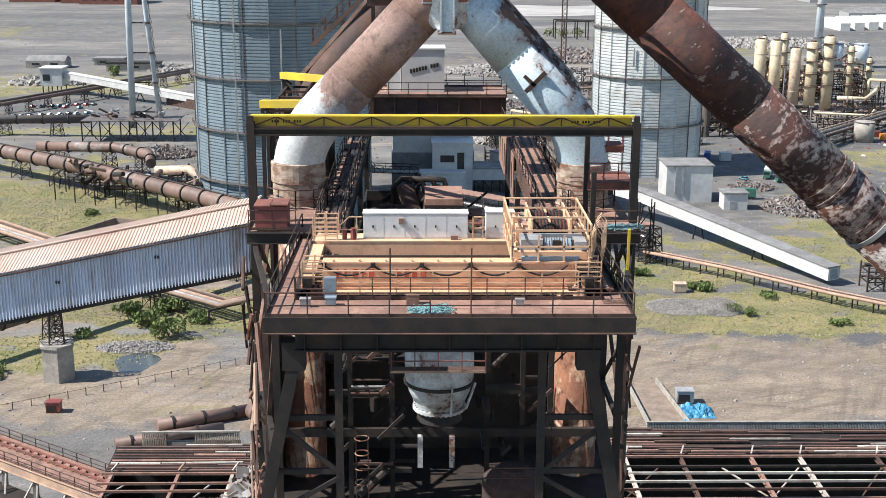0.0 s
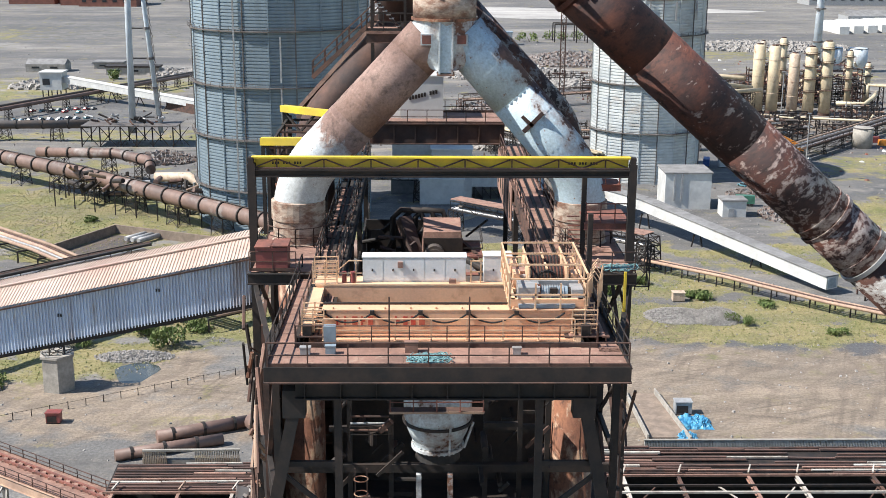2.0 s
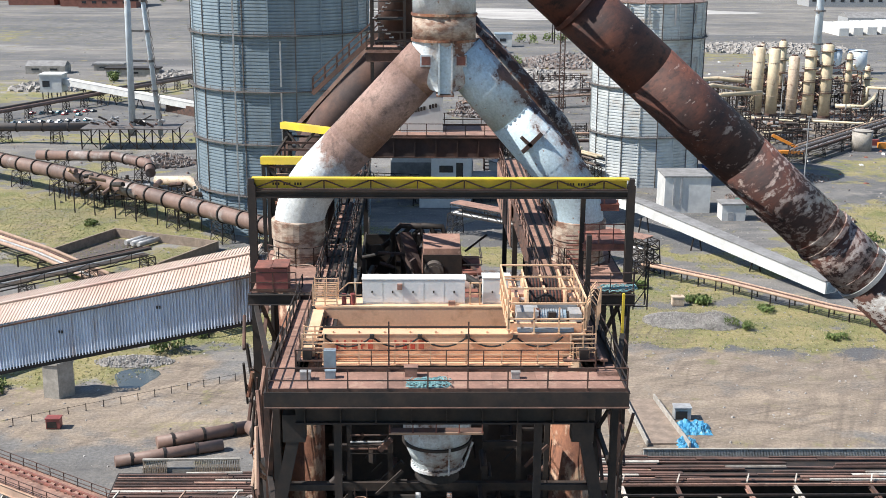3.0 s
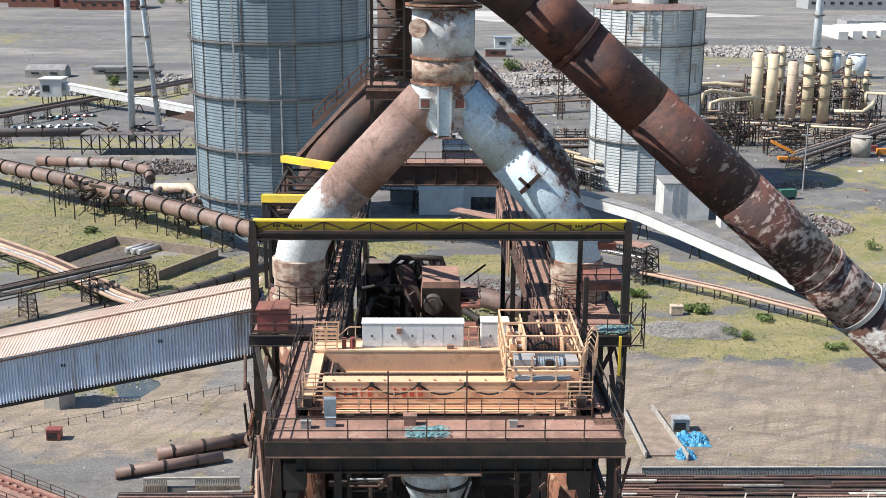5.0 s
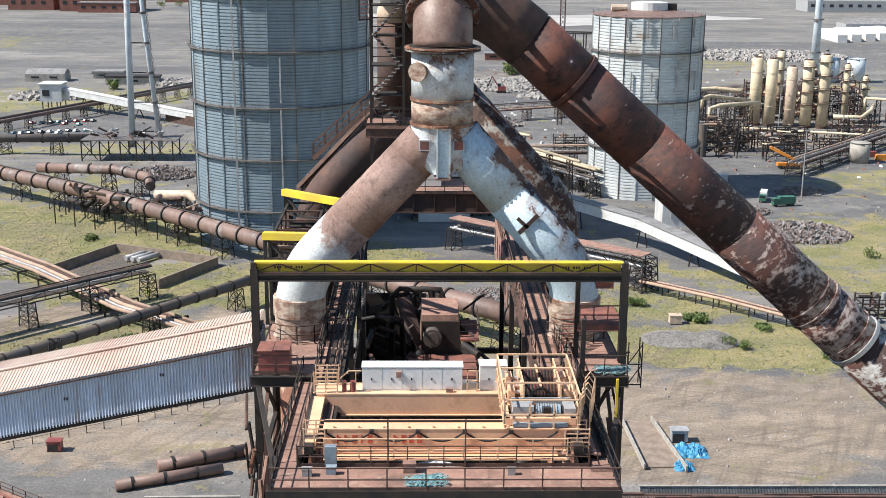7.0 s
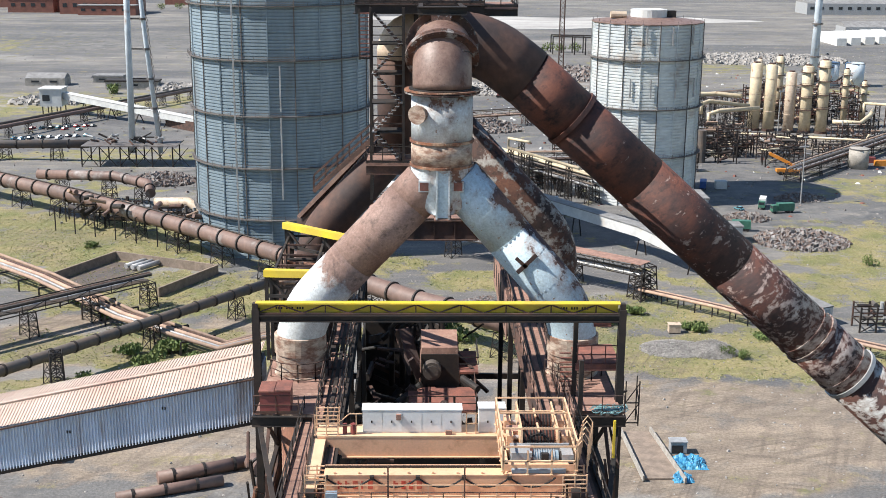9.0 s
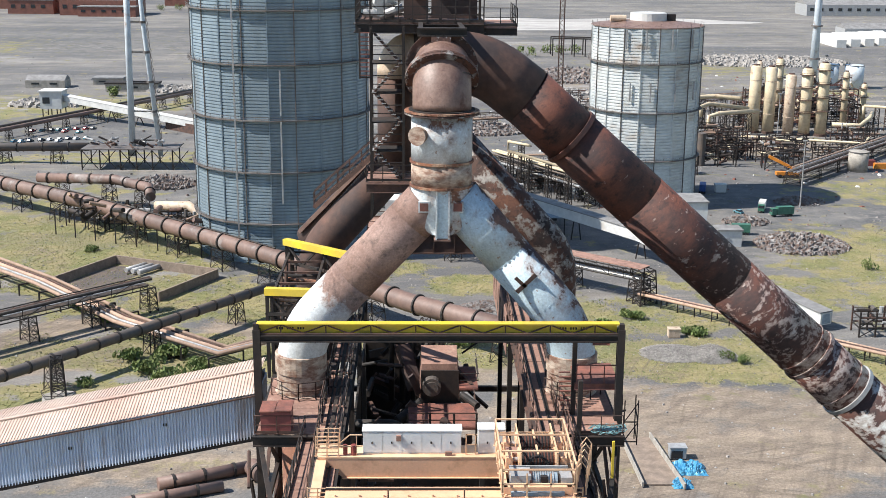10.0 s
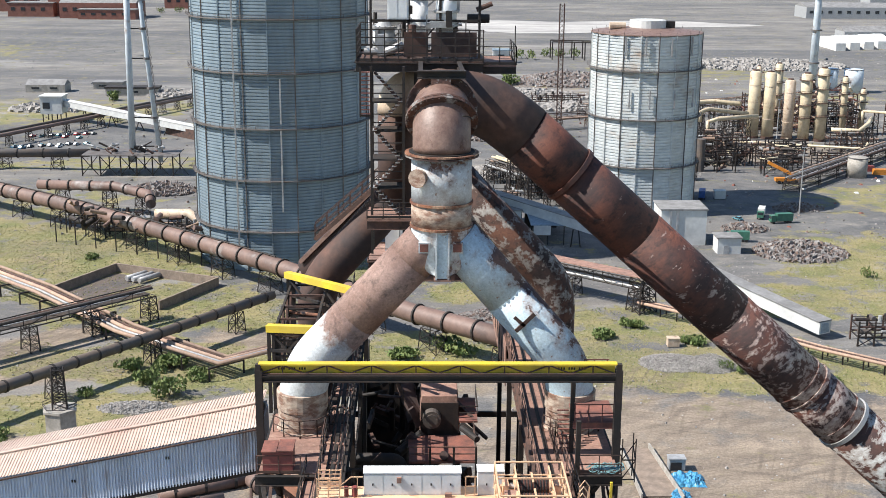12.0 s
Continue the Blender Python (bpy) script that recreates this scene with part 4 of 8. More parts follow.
# legs of the front bay
for s, xi, xo, xb in ((-1, -4.88, -6.75, -8.35), (1, 4.13, 6.15, 7.6)):
    part("inner_leg", Geo().bar((xi, 51.0, 40), (xi, 51.0, 74.9), 0.34, 0.34), DARK, tower)
    part("raking_leg", Geo().bar((xb - s * -0.95, 51.0, 62.5), (xo, 51.0, 74.5), 0.75, 0.55), DARK, tower)
    part("raking_leg", Geo().bar((xb + s * 0.95, 51.0, 62.6), (xb + s * 2.2, 54.5, 40), 0.7, 0.5), DARK, tower)
    part("knee_plate", Geo().box(xo - 0.55, xo + 0.45, 50.6, 51.4, 73.9, 75.2), DARK, tower)
    for z in (71.55, 68.95):
        k = (74.5 - z) / 12.0
        x2 = xo + (xb + s * 0.95 - xo) * k
        part("tie_beam", Geo().bar((xi, 51.0, z), (x2, 51.0, z), 0.2, 0.24), DARK, tower)
    part("diagonal", Geo().bar((xo + s * 0.75, 50.9, 71.2), (xi, 50.9, 68.9), 0.16, 0.2), DARK, tower)
    part("diagonal", Geo().bar((xi, 50.9, 68.7), (xo + s * 2.0, 50.9, 66.4), 0.16, 0.2), DARK, tower)
    # side frame between the front bay and the tall columns
    X = s * 9.2
    part("front_column", Geo().bar((s * 7.75, 52.2, 40), (s * 7.75, 52.2, 75.9), 0.32, 0.32), DARK, tower)
    for i, (y0, y1) in enumerate(((52.2, 58.6), (58.6, 65.6))):
        x0, x1 = s * (7.75 + (10.4 - 7.75) * (y0 - 52.2) / 13.4), s * (7.75 + (10.4 - 7.75) * (y1 - 52.2) / 13.4)
        for z in (62, 68.5, 75.5):
            part("side_beam", Geo().bar((x0, y0, z), (x1, y1, z), 0.25, 0.3), DARK, tower)
        part("diagonal", Geo().bar((x0, y0, 75.3), (x1, y1, 68.5), 0.22, 0.22), RUST, tower)
        part("diagonal", Geo().bar((x0, y0, 62), (x1, y1, 68.5), 0.22, 0.22), DARK, tower)
    part("mid_column", Geo().bar((s * 9.05, 58.6, 40), (s * 9.05, 58.6, 75.6), 0.3, 0.3), RUST, tower)
    for y in (65.6, 74.0, 84.7):
        y2 = {65.6: 74.0, 74.0: 84.7, 84.7: 102.5}[y]
        for z in (58, 64.5, 70.5, 76.6):
            part("side_beam", Geo().bar((s * 10.4, y, z), (s * 10.4, y2, z), 0.25, 0.35), DARK, tower)
        for z, zz in ((58, 64.5), (64.5, 70.5), (70.5, 76.6)):
            part("diagonal", Geo().bar((s * 10.4, y, z), (s * 10.4, y2, zz), 0.2, 0.2), RUST, tower)
            part("diagonal", Geo().bar((s * 10.4, y2, z), (s * 10.4, y, zz), 0.2, 0.2), DARK, tower)
for y in (65.6, 74.0, 84.7, 102.5):
    for z in (58, 64.5):
        part("cross_beam", Geo().bar((-10.4, y, z), (10.4, y, z), 0.3, 0.5), DARK, tower)
# raking yellow ladder guard on the flank
part("yellow_post", Geo().bar((9.4, 60.6, 69.5), (9.4, 60.6, 77.8), 0.13, 0.13), YELLOW, tower, "yellow-painted post")

# ---- yellow gantry over the platform ----
ga = thing("gantry_beam", (0, 65.6, 82), "yellow-painted lattice gantry beam on a dark steel girder", "gantry")
part("girder", Geo().ibeam((-10.6, 65.6, 81.97), (10.6, 65.6, 81.97), 0.4, 0.42, 0.08), DARK, ga)
part("yellow_plate", Geo().box(-10.3, 10.2, 65.82, 65.92, 82.18, 82.78), YELLOW, ga, "yellow painted plate with faded writing")
part("top_chord", Geo().box(-10.4, 10.3, 65.5, 66.0, 82.78, 82.86), YELLOW, ga)
part("lower_chord", Geo().bar((-10.4, 65.55, 82.24), (10.4, 65.55, 82.24), 0.12, 0.08), RUST, ga)
for i in range(8):
    x0 = -10.3 + i * 2.56
    a, b = (x0, 65.6, 82.26), (x0 + 1.28, 65.6, 82.76)
    part("lattice_strut", Geo().bar(a, b, 0.07).bar(b, (x0 + 2.56, 65.6, 82.26), 0.07), RUST, ga)
    part("lattice_post", Geo().bar((x0 + 1.28, 65.6, 82.26), b, 0.07), RUST, ga)
g = Geo()
for x0, n in ((-9.3, 12), (6.9, 12)):
    for i in range(n):
        if i % 4 != 3:
            g.box(x0 + 0.15 * i, x0 + 0.15 * i + 0.09, 65.80, 65.815, 82.42, 82.56)
part("faded_writing", g, DARK, ga)
for x in (-10.42, 10.42):
    part("hanger", Geo().bar((x, 65.6, 76.5), (x, 65.6, 82.85), 0.30, 0.36), DARK, ga)
yb = [((-10.9, 73.75, 82.3), (-5.6, 72.6, 82.5)), ((-10.8, 84.8, 82.7), (-5.6, 79.9, 82.9))]
for a, b in yb:
    o = thing("runway_beam", a, "yellow-painted steel runway beam with dark truss below", "beam", "yellow runway beams")
    a, b = Vector(a), Vector(b)
    part("plate", Geo().bar(a, b, 0.5, 0.45), YELLOW, o)
    part("lower_chord", Geo().bar(a + Vector((0, 0, -1.5)), b + Vector((0, 0, -1.5)), 0.2), DARK, o)
    for i in range(4):
        p, q = a.lerp(b, i / 4), a.lerp(b, (i + 1) / 4)
        part("strut", Geo().bar(p + Vector((0, 0, -1.5 * (i % 2))), q + Vector((0, 0, -1.5 * ((i + 1) % 2))), 0.14), DARK, o)
    for k in (0.02, 0.6):
        p = a.lerp(b, k)
        part("post", Geo().bar((p.x, p.y, 76.5), p, 0.22), DARK, o)
# left flank lattice between the yellow beams
lf = thing("flank_truss", (-9, 79, 76), "dark rusted steel lattice with pipes on the tower flank", "steel truss")
rnd = random.Random(4)
for y in (73.7, 76.8, 79.5, 82.2, 84.8):
    part("post", Geo().bar((-10.5, y, 70), (-10.5, y, 82.0), 0.2).bar((-7.9, y, 70), (-7.9, y, 81.4), 0.2), DARK, lf)
for z in (77.2, 78.8, 80.4, 81.9):
    part("chord", Geo().bar((-10.5, 73.7, z), (-10.5, 84.8, z), 0.16).bar((-7.9, 73.7, z), (-7.9, 84.8, z), 0.16), DARK, lf)
    for y in (73.7, 76.8, 79.5, 82.2, 84.8):
        part("tie", Geo().bar((-10.5, y, z), (-7.9, y, z), 0.14), DARK if rnd.random() < 0.6 else RUST, lf)
for y, yy in ((73.7, 76.8), (76.8, 79.5), (79.5, 82.2), (82.2, 84.8)):
    part("diagonal", Geo().bar((-10.5, y, 77.2), (-10.5, yy, 81.9), 0.14), RUST, lf)
    part("diagonal", Geo().bar((-7.9, yy, 77.2), (-7.9, y, 81.9), 0.14), RUST, lf)
for k in range(6):
    y, z = rnd.uniform(74, 84), rnd.uniform(77.5, 81)
    part("pipe", Geo().tube([(-10.8, y, z), (-8, y + rnd.uniform(-1, 1), z), (-7.8, y + 1, z - 3)], 0.14, 8), STREAKPIPE if k % 2 else DARK, lf)

# ---- crane platform ----
pf = thing("crane_platform", (0, 55, 76.6), "rusty brown steel platform with dark railings", "platform")
Z = 76.6
plate = mesh_of("deck_plate", Geo().box(-0.99, 0.99, -0.62, 0.62, -0.04, 0.0), DECK, Vector((0, 0, 0)))
for i in range(8):
    for j in range(2):
        piece("deck_plate", plate, pf, (-6.9 + i * 1.985, 50.45 + j * 1.25, Z + 0.004 * ((i + j) % 2)))
side = mesh_of("deck_plate", Geo().box(-0.55, 0.55, -0.78, 0.78, -0.04, 0.0), DECK, Vector((0, 0, 0)))
# the same plate in dark steel, for the middle of the right side
dark_plate = mesh_of("deck_plate", Geo().box(-0.55, 0.55, -0.78, 0.78, -0.04, 0.0), DARK, Vector((0, 0, 0)))
for j in range(8):
    piece("deck_plate", side, pf, (-7.3, 52.5 + 1.57 * j, Z))
    piece("deck_plate", dark_plate if 0 < j < 7 else side, pf, (7.4, 52.5 + 1.57 * j, Z))
part("fascia", Geo().box(-7.95, 7.95, 49.72, 49.82, 75.95, 76.62), DARK, pf)
part("fascia_flange", Geo().box(-7.95, 7.95, 49.6, 49.9, 75.9, 75.95), RUST, pf)
part("front_girder", Geo().ibeam((-6.7, 50.6, 75.35), (6.6, 50.6, 75.35), 0.5, 1.0, 0.08), DARK, pf)
for i in range(9):
    part("stiffener", Geo().box(-6.3 + i * 1.57, -6.25 + i * 1.57, 50.35, 50.6, 74.9, 75.85), DARK, pf)
for s in (-1, 1):
    part("side_girder", Geo().ibeam((s * 7.85, 49.8, 76.2), (s * 7.85, 65.4, 76.2), 0.3, 0.7), DARK, pf)
    part("side_girder", Geo().ibeam((s * 6.75, 52.4, 76.2), (s * 6.75, 65.4, 76.2), 0.25, 0.7), DARK, pf)
    handrail(pf, (s * 7.85, 49.85, Z), (s * 7.65, 64.5, Z), DARK, 1.1, 1.5, 0.055, 2)
    handrail(pf, (s * 6.85, 52.4, Z), (s * 6.9, 64.0, Z), RUST, 1.1, 2.2, 0.045, 2)
handrail(pf, (-7.8, 49.82, Z), (7.85, 49.82, Z), RUST, 1.12, 1.66, 0.06, 2)
handrail(pf, (-6.8, 52.35, Z), (6.8, 52.35, Z), RUST, 1.05, 1.66, 0.05, 2)
for x in (-2.6, 1.0):
    part("tall_post", Geo().bar((x, 52.3, Z), (x, 52.3, 79.0), 0.07), RUST, pf)
# back decks, left and right bays
for s in (-1, 1):
    dk = thing("side_bay_deck", (s * 8.8, 70, 77), "rusty plated deck round the uptake base", "platform", "side bay decks")
    for j in range(7):
        for i in range(2):
            piece("deck_plate", plate, dk, (s * (9.35 - 1.9 * i) + 0.0, 64.2 + 1.27 * j, 76.95 + 0.004 * ((i + j) % 2)))
    part("edge_beam", Geo().ibeam((s * 6.5, 63.4, 76.6), (s * 10.5, 63.4, 76.6), 0.3, 0.6), DARK, dk)
    part("edge_beam", Geo().ibeam((s * 6.5, 72.7, 76.6), (s * 10.5, 72.7, 76.6), 0.3, 0.6), DARK, dk)
    handrail(dk, (s * 10.4, 63.5, 77), (s * 7.9, 63.5, 77), RUST, 1.1, 1.3, 0.055)
    handrail(dk, (s * 6.9, 65, 77), (s * 6.9, 72.5, 77), RUST, 1.1, 1.3, 0.055)
    # octagonal guard round the pipe
    cx = -8.4 if s < 0 else 8.25
    for i in range(5):
        q, r = math.pi * (1.15 + 0.175 * i), math.pi * (1.15 + 0.175 * (i + 1))
        a, b = (cx + 1.95 * math.cos(q), UY + 1.95 * math.sin(q), 77), (cx + 1.95 * math.cos(r), UY + 1.95 * math.sin(r), 77)
        handrail(dk, a, b, RUST, 1.1, 2.0, 0.055, 2, False)
cb = thing("red_cabinet", (-9.2, 64.2, 77), "faded red steel cabinet box with a lid", "cabinet")
part("body", Geo().box(-10.05, -8.35, 63.5, 64.9, 77.0, 78.3), REDPAINT, cb)
part("lid", Geo().box(-10.1, -9.25, 63.4, 65.0, 78.3, 78.38).box(-9.2, -8.3, 63.4, 65.0, 78.36, 78.44), REDDECK, cb)
rb = thing("red_access_frame", (9.3, 68, 77), "red-oxide access platforms with rails beside the uptake", "platform")
for z, y in ((79.1, 65.95), (80.5, 69.8)):
    part("deck", Geo().box(8.0, 10.5, y, y + (3.4 if z < 80 else 1.6), z - 0.08, z), REDDECK, rb)
    part("edge", Geo().ibeam((7.9, y, z - 0.2), (10.5, y, z - 0.2), 0.2, 0.4), REDDECK, rb)
    for dz in (0.55, 1.1):
        part("rail", Geo().bar((8.0, y, z + dz), (10.5, y, z + dz), 0.06), REDDECK, rb)
        part("rail", Geo().bar((8.0, y, z + dz), (8.0, y + 1.6, z + dz), 0.06), REDDECK, rb)
    for x in (8.0, 8.8, 9.6, 10.4):
        piece("post", post_mesh(REDDECK, 1.1, 0.06), rb, (x, y, z))
for x, y in ((7.9, 66.4), (7.9, 63.5)):
    part("column", Geo().bar((x, y, 76.9), (x, y, 82 if y > 66 else 80.2), 0.26), DARK, rb)
g = Geo()
for i in range(9):
    g.box(7.2, 7.9, 66.4 + 0.2 * i, 66.55 + 0.2 * i, 77.2 + 0.22 * i, 77.25 + 0.22 * i)
part("treads", g, REDDECK, rb)
cg = thing("ladder_cage", (11.2, 66.4, 70), "dark steel caged ladder on the tower flank", "ladder")
for x in (10.9, 11.7):
    for y in (66.0, 66.9):
        part("rail", Geo().bar((x, y, 75.2), (x, y, 78.0), 0.06), DARK, cg)
g = Geo()
for z in (75.5, 77.4):
    part("bracket", Geo().bar((10.42, 65.6, z), (10.95, 66.0, z), 0.1), DARK, cg)
for i in range(2):
    z = 75.4 + 1.25 * i
    g.bar((10.9, 66, z), (11.7, 66, z), 0.06).bar((11.7, 66, z), (11.7, 66.9, z + 0.6), 0.06).bar((10.9, 66, z), (11.7, 66, z + 1.2), 0.05)
part("rungs", g, DARK, cg)

# ---- runway girders and back platform ----
for s, x0, x1 in ((-1, -6.75, -5.55), (1, 5.6, 7.3)):
    rg = thing("crane_runway", ((x0 + x1) / 2, 78, 76), "rusty crane runway girder with walkway and rails", "crane runway", "crane runways")
    me_ = mesh_of("walkway_plate", Geo().box(x0 + 0.02, x1 - 0.02, 0, 2.46, -0.05, 0), DECK, Vector(((x0 + x1) / 2, 0, 0)))
    for j in range(20):
        if s > 0 or j % 5 != 3:
            piece("walkway_plate", me_, rg, ((x0 + x1) / 2, 53.0 + 2.5 * j, 76.95 + 0.01 * (j % 2)))
    for x in (x0, x1):
        part("girder", Geo().ibeam((x, 53, 76.3), (x, 103, 76.3), 0.35, 1.2, 0.07), RUST if s > 0 else DARK, rg)
    for x in (x0 + 0.3, x1 - 0.3):
        part("rail", Geo().bar((x, 53, 77.02), (x, 103, 77.02), 0.09, 0.12), DARK, rg)
    part("cable_tray", Geo().bar(((x0 + x1) / 2, 53, 77.0), ((x0 + x1) / 2, 103, 77.0), 0.22, 0.06), DARK, rg)
    for x in (x0 - 0.05, x1 + 0.05):
        handrail(rg, (x, 61.5, 76.95), (x, 102, 76.95), RUST if s > 0 else DARK, 1.1, 2.4, 0.06, 2, False)
    if s > 0:
        part("side_wall", Geo().box(5.35, 5.42, 86, 102, 73.6, 76.8), DECK, rg, "rusty sheet side with slots")
        me_ = mesh_of("slot", Geo().box(-0.03, 0, -0.25, 0.25, -0.9, 0.9), DARK, Vector((0, 0, 0)))
        for j in range(6):
            piece("slot", me_, rg, (5.35, 87.5 + 2.6 * j, 75.2))
    else:
        rnd = random.Random(9)
        for j in range(14):
            y = 62 + 2.9 * j
            part("tie", Geo().bar((x0, y, 76.98), (x1, y + rnd.uniform(-0.4, 0.4), 77.0), 0.25, 0.08), RUST if j % 2 else DECK, rg)
    for y in (74, 84.7, 95):
        part("column", Geo().bar((x0, y, 58), (x0, y, 75.8), 0.35), DARK, rg)
        part("column", Geo().bar((x1, y, 58), (x1, y, 75.8), 0.35), DARK, rg)
bk = thing("back_girder", (0, 102.5, 77), "deep rusty cross girder with railing at the back", "girder")
part("web", Geo().box(-5.6, 5.9, 102.4, 102.5, 77.2, 78.8), DARKRUSTPIPE, bk)
part("flange", Geo().box(-5.7, 6.0, 102.2, 102.8, 78.8, 78.9).box(-5.7, 6.0, 102.2, 102.8, 77.1, 77.2), RUST, bk)
for i in range(7):
    part("stiffener", Geo().box(-5.3 + i * 1.8, -5.22 + i * 1.8, 102.25, 102.4, 77.2, 78.8), DARKRUSTPIPE, bk)
part("deck", Geo().box(-5.7, 6.0, 102.8, 108.6, 78.82, 78.9), DECK, bk)
handrail(bk, (-5.6, 108.5, 78.9), (5.9, 108.5, 78.9), RUST, 1.15, 1.6, 0.07)
handrail(bk, (-5.6, 102.3, 78.9), (5.9, 102.3, 78.9), RUST, 1.15, 1.6, 0.07)

# ---- furnace head machinery in the well ----
mc = thing("charging_machinery", (0, 80, 72), "dark rusty charging machinery with a brown hood", "machinery")
part("hood", Geo().add([(-0.95, 80.6, 74.9), (1.55, 80.6, 74.9), (1.6, 84.0, 75.1), (-1.0, 84.0, 75.1), (-1.1, 80.2, 72.2), (1.75, 80.2, 72.2), (1.9, 84.3, 72.2), (-1.2, 84.3, 72.2)],
     [(0, 1, 2, 3), (4, 5, 1, 0), (5, 6, 2, 1), (6, 7, 3, 2), (7, 4, 0, 3)]), DECK, mc, "brown sheet hood")
part("hood_front", Geo().box(-1.0, 1.65, 80.05, 80.15, 72.0, 74.6), DARK, mc)
for x in (-1.0, 1.7):
    for y in (80.3, 84.1):
        part("hood_leg", Geo().bar((x, y, 66.4), (x, y, 72.3), 0.25), DARK, mc)
part("fan", Geo().tube([(-0.25, 80.0, 73.6), (-0.25, 79.3, 73.6)], 0.65, 20).tube([(-0.25, 79.3, 73.6), (-0.25, 79.2, 73.6)], 0.45, 16), PIPEGREY, mc, "round fan housing")
part("deck", Geo().box(-1.9, 2.7, 75.2, 79.6, 72.2, 72.35), REDDECK, mc)
part("deck", Geo().box(1.7, 3.0, 79.6, 84.0, 73.3, 73.45), REDDECK, mc)
for z in (72.9, 73.4):
    part("rail", Geo().bar((-1.9, 75.2, z), (2.7, 75.2, z), 0.06).bar((2.7, 75.2, z), (2.7, 79.6, z), 0.06), RUST, mc)
    part("rail", Geo().bar((1.7, 79.7, z + 1.1), (3.0, 79.7, z + 1.1), 0.06).bar((3.0, 79.7, z + 1.1), (3.0, 84, z + 1.1), 0.06), DARK, mc)
for x in (-1.9, -0.4, 1.2, 2.7):
    part("post", Geo().bar((x, 75.2, 62), (x, 75.2, 73.4), 0.14), DARK, mc)
part("duct", Geo().tube(bend((-5.4, 75.5, 72.4), (-2.3, 75.5, 72.4), (-2.3, 75.5, 66), 6, 0.9), 0.42, 14), DARK, mc, smooth=True)
rnd = random.Random(11)
for k in range(46):
    p = Vector((rnd.uniform(-5, 2.5), rnd.uniform(76, 92), rnd.uniform(69, 74.2)))
    w = Vector((rnd.uniform(-1, 1), rnd.uniform(-1, 1), rnd.uniform(-0.7, 0.7))).normalized() * rnd.uniform(0.8, 2.6)
    m_ = rnd.choice((DARK, DARK, DARK, RUST, DARKRUSTPIPE))
    if k % 3 == 0:
        part("cylinder", Geo().tube([p, p + w], rnd.uniform(0.12, 0.4), 10), m_, mc)
    else:
        part("link", Geo().bar(p, p + w, rnd.uniform(0.12, 0.45), rnd.uniform(0.12, 0.6)), m_, mc)
for k in range(3):
    x = -3.2 + 0.8 * k
    part("loop_pipe", Geo().tube([(x, 86, 70), (x, 86, 74.6), (x + 0.6, 86, 75.2), (x + 2.0, 86, 75.1), (x + 2.3, 86, 74.2), (x + 2.3, 86, 71)], 0.22, 10), DARK, mc, smooth=True)
part("chute", Geo().bar((-2.4, 84, 75.0), (-1.4, 82, 72.5), 0.9, 0.8), DARKRUSTPIPE, mc)
# dark floors and added walls put the shade of bay and well into colour
fb = thing("furnace_top_floor", (0, 80, 58), "dark steel floor with added shade walls around the furnace head", "platform")
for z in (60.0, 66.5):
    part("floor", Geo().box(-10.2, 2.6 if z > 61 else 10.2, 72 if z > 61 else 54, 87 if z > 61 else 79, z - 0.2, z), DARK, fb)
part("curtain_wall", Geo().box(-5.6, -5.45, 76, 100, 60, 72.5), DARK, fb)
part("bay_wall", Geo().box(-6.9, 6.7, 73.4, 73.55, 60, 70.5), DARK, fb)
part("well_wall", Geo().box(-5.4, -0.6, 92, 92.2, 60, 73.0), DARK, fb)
# side sheets added to keep the sun out of the tower's inside
for x, y0, y1, z1 in ((-10.15, 67, 102, 70.2), (10.05, 76, 102, 70.2)):
    part("cladding", Geo().box(x, x + 0.1, y0, y1, 0, z1), DARKRUSTPIPE, fb)
sh = thing("furnace_shaft", (0, 80, 0), "dark steel blast furnace shaft inside the tower", "furnace")
part("shell", Geo().tube([(0, 82, 0), (0, 82, 20), (0, 82, 52), (0, 82, 59.5)], [8.5, 8.5, 6.5, 5.0], 32), DARKRUSTPIPE, sh, smooth=True)

# ---- hopper hanging under the crane platform ----
hp = thing("hopper_vessel", (-0.25, 61, 64), "white-painted rust-stained hopper vessel with bolted flange", "hopper")
hx, hy = -0.25, 62.0
part("shell", Geo().tube([(hx, hy, z) for z in (71.6, 69.4, 68.6, 68.0)], [1.86, 1.86, 1.66, 1.4], 32), WHITEPIPE, hp, smooth=True)
part("band", Geo().tube([(hx, hy, z) for z in (69.05, 69.2)], 1.93, 32), DARK, hp)
part("skirt", Geo().tube([(hx, hy, z) for z in (68.0, 67.55)], [1.42, 1.2], 32), WHITEPIPE, hp)
flange(hp, (hx, hy, 67.6), (0, 0, 1), 1.45, 0.16, WHITEPIPE, bolts=30)
part("valve_body", Geo().tube([(hx, hy, z) for z in (67.5, 66.9, 66.6)], [1.1, 1.25, 0.7], 24), DARK, hp)
for x in (-1.15, 0.55):
    part("leg", Geo().box(hx + x - 0.02, hx + x + 0.26, 60.6, 60.9, 64.6, 66.4), WHITEPIPE, hp)
part("bracket", Geo().bar((hx + 1.4, hy - 1.2, 67.9), (hx + 1.9, hy - 1.0, 69.3), 0.1).bar((hx + 0.6, hy - 1.8, 67.7), (hx + 0.65, hy - 1.85, 69.3), 0.08), WHITEPIPE, hp)
hd = thing("hopper_walkway", (-0.3, 59.5, 70), "orange-brown steel walkway with railing above the hopper", "walkway")
part("deck", Geo().box(-2.75, 2.05, 58.8, 59.5, 70.74, 70.78), RUST, hd)
part("edge", Geo().box(-2.8, 2.1, 58.74, 58.8, 70.7, 70.82), PIPETAN, hd)
